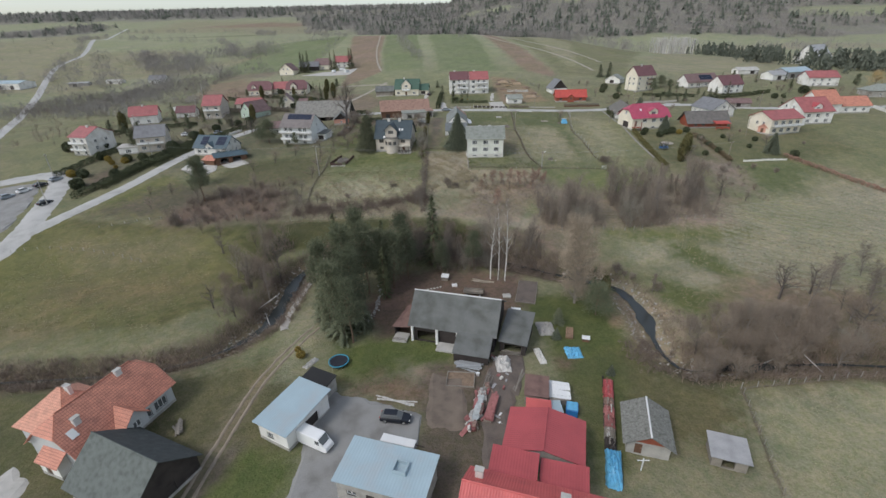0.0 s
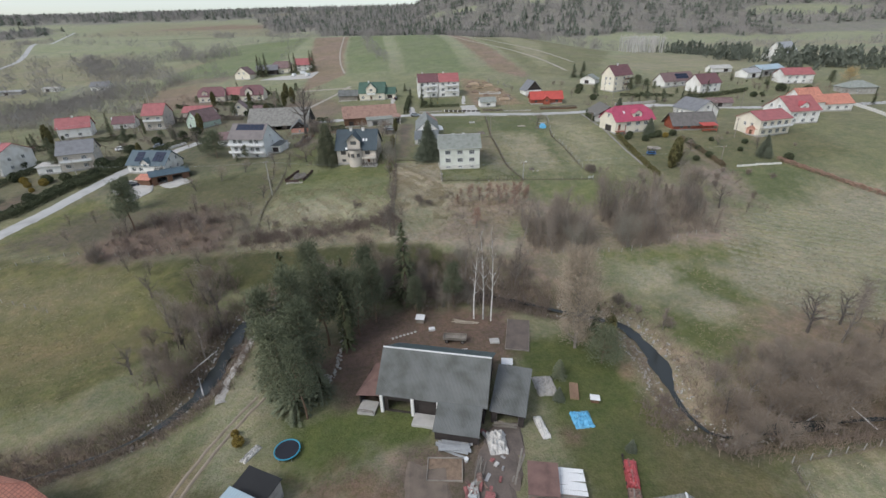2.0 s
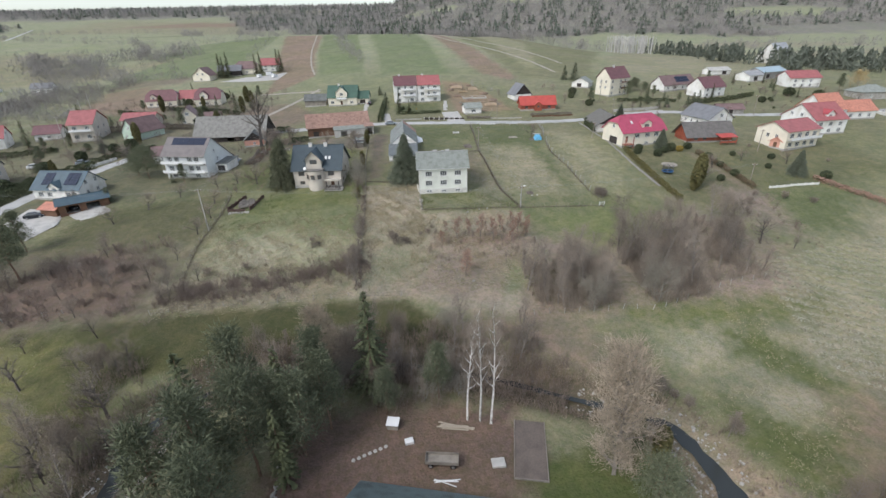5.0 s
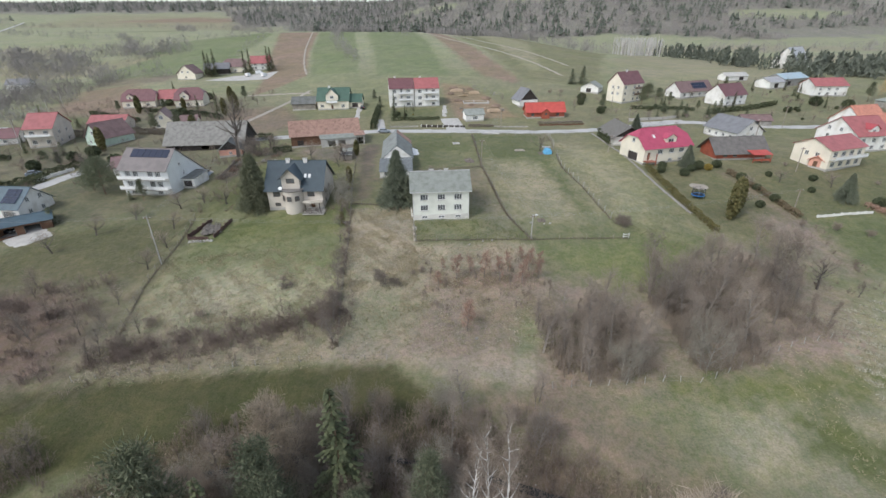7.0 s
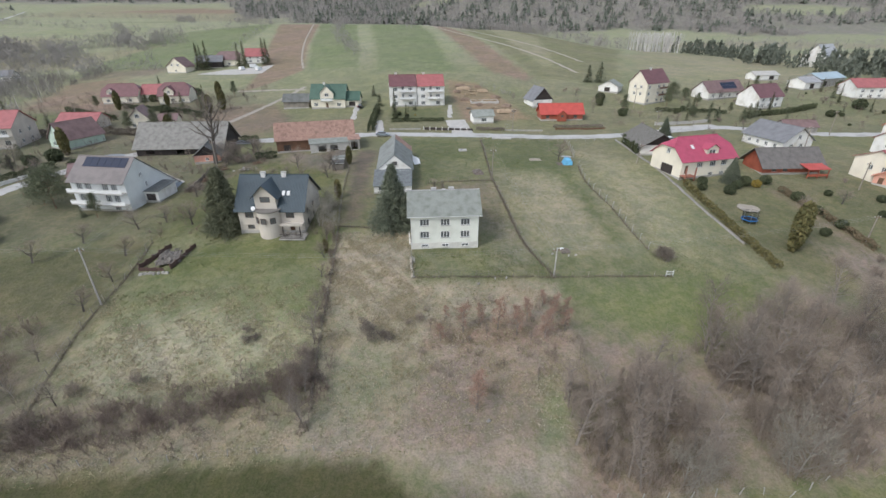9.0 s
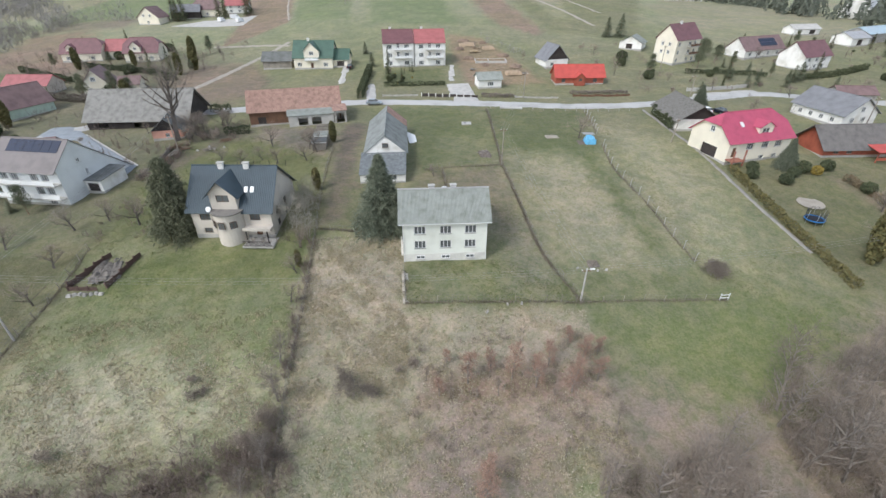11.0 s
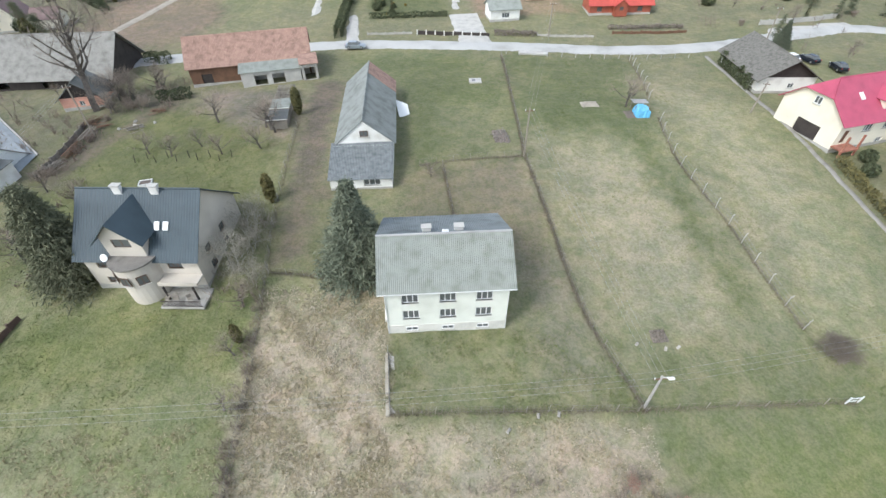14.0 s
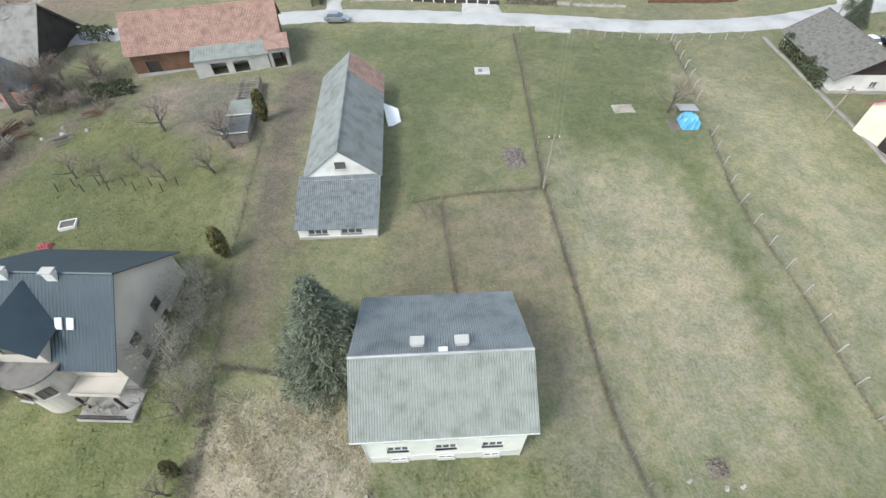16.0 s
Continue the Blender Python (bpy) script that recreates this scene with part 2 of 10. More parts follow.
def box(bm, x0, x1, y0, y1, z0, z1, m=None, bevel=0.0):
    made = bmesh.ops.create_cube(bm, size=1)["verts"]
    for v in made:
        v.co = Vector((x0 + (v.co.x + 0.5) * (x1 - x0), y0 + (v.co.y + 0.5) * (y1 - y0), z0 + (v.co.z + 0.5) * (z1 - z0)))
    if bevel:
        edges = list({e for v in made for e in v.link_edges})
        made = list({v for f in bmesh.ops.bevel(bm, geom=edges, offset=bevel, segments=1, affect="EDGES")["faces"] for v in f.verts} | {v for v in made if v.is_valid})
    if m is not None:
        bmesh.ops.transform(bm, matrix=m, verts=[v for v in made if v.is_valid])
    return bm


def boxes(*specs, bevel=0.0):
    bm = bmesh.new()
    for s in specs:
        box(bm, *s, bevel=bevel)
    return bm


def tube(bm, p0, p1, r0, r1, sides=6):
    p0, p1 = Vector(p0), Vector(p1)
    m = Matrix.Translation((p0 + p1) / 2) @ (p1 - p0).to_track_quat("Z", "Y").to_matrix().to_4x4()
    bmesh.ops.create_cone(bm, cap_ends=True, segments=sides, radius1=r0, radius2=max(r1, 0.001), depth=(p1 - p0).length, matrix=m)
    return bm


def sheet(bm, a, b, c, d, thick=0.08, wave=0.0, pitch=0.18, steps=None):
    """A roof sheet with its eave a-b and its top d-c, of a thickness, with waves running up the slope."""
    a, b, c, d = (Vector(p) for p in (a, b, c, d))
    n = (b - a).cross(d - a).normalized()
    if n.z < 0:
        n = -n
    count = max(1, int((b - a).length / pitch) * 4) if wave else 1
    top, low = [], []
    for i in range(count + 1):
        s = i / count
        lift = n * (wave * math.sin(i * math.pi / 2)) if wave else Vector()
        e, r = a.lerp(b, s) + lift, d.lerp(c, s) + lift
        top.append((bm.verts.new(e + n * thick), bm.verts.new(r + n * thick)))
        low.append((bm.verts.new(e), bm.verts.new(r)))
    for i in range(count):
        bm.faces.new((top[i][0], top[i + 1][0], top[i + 1][1], top[i][1]))
        bm.faces.new((low[i][0], low[i][1], low[i + 1][1], low[i + 1][0]))
        bm.faces.new((top[i][0], low[i][0], low[i + 1][0], top[i + 1][0]))
        bm.faces.new((top[i][1], top[i + 1][1], low[i + 1][1], low[i][1]))
    for s, flip in ((0, False), (count, True)):
        f = (top[s][0], top[s][1], low[s][1], low[s][0])
        bm.faces.new(f[::-1] if flip else f)
    return bm


def tris(name, points, material, parent=None, label="", m=None):
    """One mesh of loose triangles from an n x 3 x 3 array."""
    points = np.asarray(points, np.float32)
    k = len(points)
    mesh = bpy.data.meshes.new(name)
    mesh.vertices.add(3 * k)
    mesh.vertices.foreach_set("co", points.reshape(-1))
    mesh.loops.add(3 * k)
    mesh.loops.foreach_set("vertex_index", np.arange(3 * k, dtype=np.int32))
    mesh.polygons.add(k)
    mesh.polygons.foreach_set("loop_start", np.arange(0, 3 * k, 3, dtype=np.int32))
    mesh.update(calc_edges=True)
    return link(name, mesh, material, parent, label, m)



# ---- ground shape ----
PROFILES = {
    -300: ((-400, -4), (60, -4), (200, 3), (390, 8), (600, 32), (820, 52), (900, 52), (1200, 58), (2000, 128), (3200, 200), (4500, 220)),
    -110: ((-400, -4), (95, -4), (131, 1.5), (150, 4), (189, 8.5), (250, 13), (330, 15), (400, 21), (560, 40), (660, 50), (760, 49), (900, 44), (1500, 92), (2600, 168), (4500, 210)),
    15: ((-400, -4), (92, -3.6), (116, 1), (135, 4.2), (150, 7.7), (161, 9.2), (176, 11.6), (195, 13.4), (236, 13.8), (262, 15.2), (300, 20), (400, 30), (560, 45), (640, 48.6), (720, 47.5), (950, 42), (1500, 90), (2600, 170), (4500, 220)),
    115: ((-400, -4), (60, -3.5), (100, 0), (135, 3.2), (152, 7), (190, 12.8), (210, 14), (240, 15), (270, 17), (330, 23), (480, 37), (620, 43), (720, 42), (900, 42), (1400, 98), (2200, 180), (4500, 240)),
    215: ((-400, -4), (60, -3.5), (135, 3.6), (152, 7), (190, 12.4), (240, 15), (300, 19.5), (400, 25), (480, 28), (620, 30), (900, 36), (1400, 110), (2200, 195), (4500, 250)),
    320: ((-400, -4), (60, -3), (135, 4), (210, 12), (300, 19), (480, 22), (640, 22), (900, 32), (1400, 115), (2200, 205), (4500, 250)),
}
CREEK = ((-150, 58), (-95, 62), (-71, 63.5), (-56, 65), (-44, 71), (-38.5, 80), (-38, 90), (-36.5, 101), (-25, 107), (-5, 108), (12, 104), (27, 97.5), (38.6, 91.2), (41.0, 85.6), (41.5, 79), (40.4, 72.5), (40.2, 66.8), (43, 62.6), (54, 63.4), (80, 62.6), (140, 52))


def soft_interp(v, ks, vs):
    """Smooth (cosine-free Hermite) interpolation between knots."""
    ks, vs = np.asarray(ks, float), np.asarray(vs, float)
    slopes = np.diff(vs) / np.diff(ks)
    m = np.concatenate([[slopes[0]], (slopes[1:] + slopes[:-1]) / 2, [slopes[-1]]])
    m[1:-1] = np.where(slopes[1:] * slopes[:-1] <= 0, 0, m[1:-1])
    lim = 3 * np.minimum(np.abs(np.concatenate([[slopes[0]], slopes])), np.abs(np.concatenate([slopes, [slopes[-1]]])))
    m = np.clip(m, -lim, lim)
    v = np.clip(v, ks[0], ks[-1])
    i = np.clip(np.searchsorted(ks, v) - 1, 0, len(ks) - 2)
    h = ks[i + 1] - ks[i]
    s = (v - ks[i]) / h
    return (2 * s**3 - 3 * s**2 + 1) * vs[i] + (s**3 - 2 * s**2 + s) * h * m[i] + (-2 * s**3 + 3 * s**2) * vs[i + 1] + (s**3 - s**2) * h * m[i + 1]


def from_line(x, y, line):
    """Distance from a polyline."""
    best = np.full(np.shape(x), 1e9)
    for (ax, ay), (bx, by) in zip(line, line[1:]):
        dx, dy = bx - ax, by - ay
        s = np.clip(((x - ax) * dx + (y - ay) * dy) / (dx * dx + dy * dy), 0, 1)
        best = np.minimum(best, np.hypot(x - ax - s * dx, y - ay - s * dy))
    return best


def ground_height(x, y):
    x, y = np.asarray(x, float), np.asarray(y, float)
    xs = sorted(PROFILES)
    zs = [soft_interp(y, *zip(*PROFILES[k])) for k in xs]
    z = zs[0].copy()
    for a, b, za, zb in zip(xs, xs[1:], zs, zs[1:]):
        s = np.clip((x - a) / (b - a), 0, 1)
        s = s * s * (3 - 2 * s)
        z = np.where(x > a, za * (1 - s) + zb * s, z)
    d = from_line(x, y, CREEK)
    return z - 2.2 * np.exp(-((d / 3.6) ** 2))

# ---- ground cover ----
LUSH, MIXED, DRY, OLIVE = (0.16, 0.169, 0.094), (0.222, 0.213, 0.136), (0.315, 0.287, 0.212), (0.092, 0.09, 0.046)
# Plough and wood floor tones are lightened to stand in for haze.
SOIL, PLOUGH, LITTER, HAZYWOODFLOOR = (0.132, 0.116, 0.096), (0.28, 0.21, 0.165), (0.275, 0.225, 0.185), (0.25, 0.23, 0.212)
# Green of the far field strips, with haze put into the colour.
HAZYGREEN = (0.21, 0.232, 0.138)
MEADOW, STRAWBANK, LAWN = (0.178, 0.17, 0.08), (0.27, 0.238, 0.172), (0.118, 0.138, 0.052)
PINKSTRAW, RUST = (0.37, 0.315, 0.25), (0.27, 0.2, 0.158)
# The pale field tone also lightens far-left fields in place of haze.
BANK, SAND, PALEORHAZY = (0.155, 0.122, 0.094), (0.36, 0.29, 0.22), (0.3, 0.277, 0.195)
# Each patch: colour, softness of its edge, outline.
PATCHES = [
    (OLIVE, 1, ((-150, 72), (-60, 78), (-48, 92), (-44, 108), (10, 110), (8, 115), (2, 120.6), (-10, 121.8), (-42, 122.4), (-75, 121), (-118, 128))),
    ((0.14, 0.13, 0.074), 3, ((-140, 20), (-24, 20), (-24, 58), (-30, 66), (-56, 62), (-140, 56))),
    (MEADOW, 6, ((-150, 70), (-64, 76), (-52, 90), (-60, 119), (-90, 123), (-118, 129))),
    ((0.225, 0.195, 0.115), 5, ((-108, 115), (-74, 117), (-66, 108), (-92, 102))),
    ((0.205, 0.17, 0.095), 6, ((-98, 95), (-56, 100), (-52, 90), (-88, 84))),
    ((0.22, 0.185, 0.11), 5, ((-108, 80), (-80, 78), (-80, 73), (-106, 72))),
    ((0.185, 0.18, 0.085), 2, ((-113, 131), (-111, 142), (-103, 161), (-89, 149), (-84, 126))),
    (STRAWBANK, 1.5, ((-62, 124.6), (-41, 122.9), (-17, 122.5), (-8, 121.8), (-7.4, 131), (-16, 130), (-30, 133), (-44, 133), (-60, 131))),
    ((0.205, 0.21, 0.118), 2, ((-41, 155), (-32.5, 166.5), (-7, 171), (-7.6, 140), (-16, 132), (-40, 134))),
    ((0.365, 0.34, 0.245), 4, ((-39.5, 144), (-26, 147), (-9.5, 142), (-10.5, 136), (-16.3, 133), (-40, 134.6))),
    ((0.165, 0.174, 0.084), 2.5, ((-38, 158), (-8, 158.5), (-8, 169), (-32, 167))),
    (PINKSTRAW, 1.0, ((-6.6, 168), (-0.7, 169), (7.9, 166.8), (8.0, 151.4), (33.1, 149.3), (33.0, 140), (30, 119), (27, 113), (12, 116.5), (4.5, 121.2), (-8.6, 122.3), (-7.3, 140))),
    (LITTER, 3, ((0, 134), (14, 137), (30, 135), (29, 121), (14, 118.5), (5, 122.5), (-4, 124))),
    ((0.285, 0.265, 0.19), 2.5, ((-6, 124), (5, 126), (7, 134), (-1, 137), (-6, 133))),
    ((0.24, 0.25, 0.16), 2, ((23, 121), (28, 121), (29, 128), (25, 130))),
    (RUST, 2.5, ((25, 112), (33, 111.5), (34, 118), (28, 121))),
    (RUST, 1.5, ((9, 137), (30, 136), (31, 140), (10, 141))),
    (LITTER, 3, ((26, 112), (80, 112), (90, 128), (78, 146), (56, 140), (34, 138))),
    (LUSH, 2, ((8.4, 151.5), (32.5, 150.3), (29.6, 168), (22, 168), (22, 160.5), (8.4, 160.8))),
    (MIXED, 1.5, ((9.5, 152.2), (30, 151.5), (28.5, 158.5), (9.5, 160))),
    ((0.225, 0.195, 0.14), 1.5, ((9, 174), (29, 166), (29, 191.5), (11.5, 191.5))),
    ((0.24, 0.218, 0.165), 2.5, ((22.5, 170), (29.6, 170), (31, 158), (29, 151.5), (24, 154), (22.5, 160))),
    (MIXED, 1.5, ((-6, 166), (0, 166), (0, 182), (-6, 182))),
    ((0.165, 0.14, 0.115), 1.2, ((-6.4, 172), (0.9, 171), (1.0, 184), (-1.0, 187), (-1.6, 202), (0.4, 221), (-6.2, 222))),
    ((0.18, 0.172, 0.11), 1.5, ((-2.2, 171), (1, 171), (1, 183), (-2.2, 183))),
    (LUSH, 3, ((11, 188), (29, 190), (31, 220), (26, 232), (0, 234), (11, 214))),
    (MIXED, 2.5, ((17, 191), (28, 191), (29, 208), (17, 208))),
    (LUSH, 3, ((32, 196), (52, 196), (60, 226), (34, 232))),
    (PALEORHAZY, 5, ((34, 156), (51, 156), (50, 192), (32, 194))),
    (LUSH, 4, ((34, 151), (52, 151), (52, 156), (35, 157))),
    (LUSH, 2, ((47, 160), (51.5, 160), (50, 196), (47, 196))),
    (PALEORHAZY, 5, ((56, 158), (66, 156), (70, 200), (58, 214), (56, 196))),
    ((0.175, 0.19, 0.095), 4, ((34, 148.5), (54, 149), (70, 147), (62, 138), (54, 133), (44, 133), (35.5, 141))),
    ((0.165, 0.165, 0.09), 3, ((-42, 172), (-9, 174), (-9, 200), (-24, 214), (-46, 212), (-50, 196))),
    ((0.172, 0.165, 0.1), 3, ((77, 184), (76, 150), (86, 142), (100, 152), (124, 154), (150, 160), (150, 186), (118, 184), (100, 186))),
    ((0.25, 0.2, 0.155), 1.2, ((95.6, 179), (97.2, 178.8), (98.4, 164), (98.6, 150), (95.8, 150), (96.2, 166))),
    (PALEORHAZY, 8, ((78, 92), (125, 82), (150, 130), (100, 134))),
    (SOIL, 1, ((-42, 190), (-40, 196), (-39.5, 206), (-43, 212), (-46, 212), (-46, 194))),
    (LITTER, 2, ((-9, 200), (-8, 216), (-26, 220), (-26, 212))),
    ((0.2, 0.18, 0.15), 1.5, ((-23.7, 220), (-12, 218), (-9.5, 204), (-13, 203), (-19.4, 207))),
    ((0.19, 0.155, 0.125), 1.2, ((-31, 218), (-34, 218), (-38, 209), (-41, 198), (-39.5, 197), (-35, 208))),
    (SOIL, 3, ((-44, 214), (-28, 214), (-34, 222), (-46, 222))),
    ((0.14, 0.132, 0.08), 3, ((-84, 148), (-44, 146), (-44, 172), (-80, 170))),
    ((0.17, 0.158, 0.112), 5, ((-104, 160), (-82, 172), (-46, 174), (-48, 214), (-84, 224), (-104, 196))),
    ((0.185, 0.17, 0.115), 4, ((-140, 158), (-124, 142), (-116, 160), (-110, 190), (-124, 208), (-146, 196))),
    ((0.16, 0.13, 0.1), 1.5, ((-130, 156), (-128.6, 170), (-123, 167), (-121.6, 151))),
    ((0.148, 0.127, 0.096), 5, ((-112, 130), (-46, 122), (-46, 142), (-96, 152))),
    ((0.185, 0.138, 0.115), 2.5, ((-86, 124), (-84, 131.5), (-76, 138), (-74.5, 145), (-61, 146), (-53, 138), (-51, 124), (-67, 123), (-79, 121.6))),
    ((0.2, 0.185, 0.132), 12, ((-168, 212), (-96, 206), (-60, 212), (-52, 240), (-72, 325), (-150, 350))),
    (LUSH, 6, ((-150, 250), (-128, 254), (-126, 300), (-150, 304))),
    (LUSH, 4, ((96, 134), (112, 134), (128, 152), (102, 153))),
    (PALEORHAZY, 6, ((56, 96), (86, 92), (100, 132), (80, 112))),
    (DRY, 6, ((100, 100), (160, 84), (220, 130), (120, 140))),
    (LITTER, 2.5, ((88, 138), (98, 132), (100, 152), (90, 156))),
    (PALEORHAZY, 2.5, ((46, 106), (60, 105.5), (64, 98), (47, 98.5))),
    ((0.24, 0.195, 0.148), 3, ((13, 113), (30, 112.5), (38, 105), (43, 97), (36, 96), (22, 105))),
    ((0.165, 0.175, 0.08), 3, ((44, 112), (62, 113), (84, 112), (80, 106), (56, 107.5))),
    (PALEORHAZY, 6, ((48, 56), (42, 36), (44, 0), (140, 0), (140, 50), (80, 60))),
    (DRY, 5, ((58, 12), (120, 12), (120, 42), (62, 52))),
    ((0.168, 0.12, 0.098), 2, ((-20, 82), (-13, 71), (-4, 72), (10, 76), (20, 84), (17, 96), (2, 99), (-12, 98))),
    (LAWN, 2, ((-19, 59), (0, 64), (2, 71), (-10, 72), (-21, 70))),
    (LITTER, 2.5, ((-8, 56), (-1, 54), (0, 62), (-7, 63))),
    (SOIL, 1, ((-4.6, 46), (-1, 63), (5, 62), (4.4, 40), (-3, 36))),
    ((0.15, 0.125, 0.1), 0.8, ((-34.6, 30), (-34.2, 40), (-32.0, 48), (-30.2, 48), (-31.2, 38), (-31.4, 30))),
    ((0.22, 0.185, 0.125), 1.0, ((-35.4, 40), (-35.2, 52), (-33.6, 62), (-31.4, 69), (-29.8, 69), (-31.2, 60), (-32.6, 50), (-33, 40))),
    (SAND, 1.5, ((-32, 66), (-28, 66), (-25.5, 74), (-29, 81), (-32.5, 77))),
    ((0.185, 0.13, 0.098), 2.5, ((-17, 58.5), (-12, 61), (-3.6, 58.5), (-4.2, 53.5), (-11.3, 54.6))),
    ((0.105, 0.12, 0.048), 1.5, ((16, 86), (26, 87), (33, 83), (34.3, 75), (34, 66), (31, 60), (22, 58), (19, 68))),
    (LAWN, 2, ((-33, 36), (-24, 36), (-21, 40), (-22, 45), (-30, 46))),
    (SAND, 1.5, ((35, 93), (40, 92), (45, 84), (46, 74), (44, 68), (38, 69), (37.3, 80), (34.5, 88))),
    (PALEORHAZY, 2, ((-30, 60), (-27, 60), (-25.5, 76), (-31, 84), (-34, 76))),
    (DRY, 2, ((46, 100.8), (48, 106.2), (58.8, 106.6), (59.2, 102.5), (51.6, 100))),
    ((0.135, 0.15, 0.066), 2, ((58.3, 105.5), (64.2, 105), (67.6, 97), (68.7, 92), (64.6, 90), (60.8, 96), (56.5, 101))),
    (DRY, 1.5, ((53.1, 92), (60.3, 92.8), (63, 89.5), (58.5, 86), (54, 87.8))),
    ((0.132, 0.142, 0.064), 2.5, ((49, 92), (53.5, 88), (58, 85), (66, 87.5), (60, 80.5), (53, 76.5), (49, 78), (47, 85))),
    ((0.235, 0.185, 0.135), 4, ((65.7, 89.1), (78.5, 90.3), (90, 84), (92, 64), (61.6, 58.6), (47.9, 57), (40.4, 58.6), (37, 61), (39.6, 70), (43.7, 71.5), (49.6, 73.5), (55.7, 76.5))),
    ((0.34, 0.275, 0.21), 1.2, ((38.8, 94.2), (42.4, 90.5), (44.2, 86.6), (46, 81), (49.5, 75.8), (45.8, 71), (42.8, 70.2), (42, 72.4), (43.3, 78.2), (43, 84.5))),
    ((0.142, 0.128, 0.07), 2.5, ((29, 64), (34, 70), (37.5, 61.5), (47, 56.5), (45, 50), (38, 44), (30, 46), (27, 54))),
    ((0.112, 0.118, 0.055), 1.5, ((18.6, 66), (29, 66), (30, 58), (27, 47), (23, 40), (18.8, 40), (19.6, 52))),
    ((0.19, 0.135, 0.1), 0.8, ((19.6, 64.6), (22.4, 64), (21.6, 61.6), (19.4, 62))),
    ((0.27, 0.195, 0.14), 0.7, ((33.3, 78), (36.2, 78.6), (35.2, 74), (33.2, 73.8))),
    ((0.17, 0.165, 0.085), 3, ((46, 57), (78, 61), (100, 62), (98, 66), (60, 64))),
    ((0.15, 0.118, 0.096), 1.5, ((-4.6, 63), (5, 64), (9, 66), (9, 52), (6.5, 34), (-2.5, 33), (-4.6, 46))),
    (PLOUGH, 1.5, ((-72, 335), (-49, 382), (-62, 480), (-74, 640), (-116, 640), (-94, 480), (-80, 400))),
    (SOIL, 2, ((-66, 276), (-40, 250), (-36, 268), (-48, 292))),
    (PLOUGH, 3, ((-66, 280), (-50, 260), (-38, 266), (-46, 292))),
    (HAZYGREEN, 1.5, ((-47, 382), (-15, 368), (-22, 480), (-34, 640), (-72, 640), (-60, 480))),
    (HAZYGREEN, 3, ((-4, 352), (38, 346), (40, 480), (32, 640), (-20, 640), (-10, 480))),
    (PLOUGH, 2.5, ((58, 348), (72, 322), (78, 330), (74, 480), (60, 640), (46, 640))),
    (MIXED, 3, ((80, 326), (118, 316), (190, 470), (150, 640), (66, 640), (80, 480))),
    (PALEORHAZY, 3, ((92, 360), (100, 358), (128, 500), (120, 640), (104, 640))),
    (HAZYGREEN, 4, ((-210, 420), (-120, 420), (-122, 640), (-240, 640))),
    (PLOUGH, 5, ((-170, 318), (-140, 302), (-114, 288), (-128, 340), (-165, 402), (-196, 396))),
    ((0.24, 0.205, 0.16), 5, ((-200, 405), (-145, 400), (-140, 425), (-200, 432))),
    ((0.24, 0.19, 0.15), 4, ((-72, 250), (-44, 244), (-36, 262), (-50, 296), (-70, 300))),
    # Lighter tone on this far-left field stands in for haze.
    (PALEORHAZY, 5, ((-420, 420), (-300, 400), (-330, 640), (-520, 640))),
    (PALEORHAZY, 6, ((150, 300), (240, 320), (300, 420), (210, 470), (160, 400))),
    ((0.3, 0.225, 0.165), 1.5, ((32, 256), (58, 256), (54, 282), (46, 318), (32, 326), (30, 296))),
    (LUSH, 1.5, ((4, 258), (25, 258), (25, 277), (4, 276))),
    (DRY, 5, ((340, 430), (620, 450), (640, 560), (360, 520))),
    (DRY, 8, ((330, 640), (620, 600), (680, 720), (560, 790), (380, 760))),
    # Far-left grass below is painted lighter, with haze in its colour.
    (PALEORHAZY, 8, ((-500, 470), (-430, 490), (-480, 640), (-620, 860), (-830, 1230), (-1050, 1300), (-800, 800))),
    (PALEORHAZY, 15, ((-850, 1330), (-500, 1280), (-470, 1600), (-900, 1750))),
    (PALEORHAZY, 12, ((-510, 1230), (-300, 1120), (-240, 1360), (-470, 1480))),
    (PLOUGH, 12, ((-740, 1480), (-420, 1420), (-330, 1500), (-560, 1620))),
    (MIXED, 12, ((-700, 1000), (-420, 800), (-300, 900), (-430, 1150))),
    (DRY, 20, ((-700, 2050), (-250, 1900), (-200, 2300), (-700, 2400))),
    (PALEORHAZY, 4, ((-330, 470), (-220, 470), (-200, 540), (-340, 540))),
]


def inside(x, y, line):
    hit = np.zeros(np.shape(x), bool)
    for (ax, ay), (bx, by) in zip(line, line[1:] + line[:1]):
        if ay != by:
            hit ^= ((ay > y) != (by > y)) & (x < (bx - ax) * (y - ay) / (by - ay) + ax)
    return hit


def ripple(x, y, size, seed):
    """A cheap smooth noise in -1..1."""
    a, b = x / size, y / size
    return (np.sin(1.7 * a + 2.3 * b + seed) + np.sin(2.9 * a - 1.1 * b + 2 * seed) + np.sin(-1.3 * a + 3.7 * b + 3 * seed) + np.sin(4.3 * a + 3.1 * b - seed)) / 4


CLEARINGS = ((970, 1190, 150, 70), (130, 1430, 90, 60), (-450, 2150, 260, 160), (420, 1500, 130, 70), (760, 1900, 220, 120))


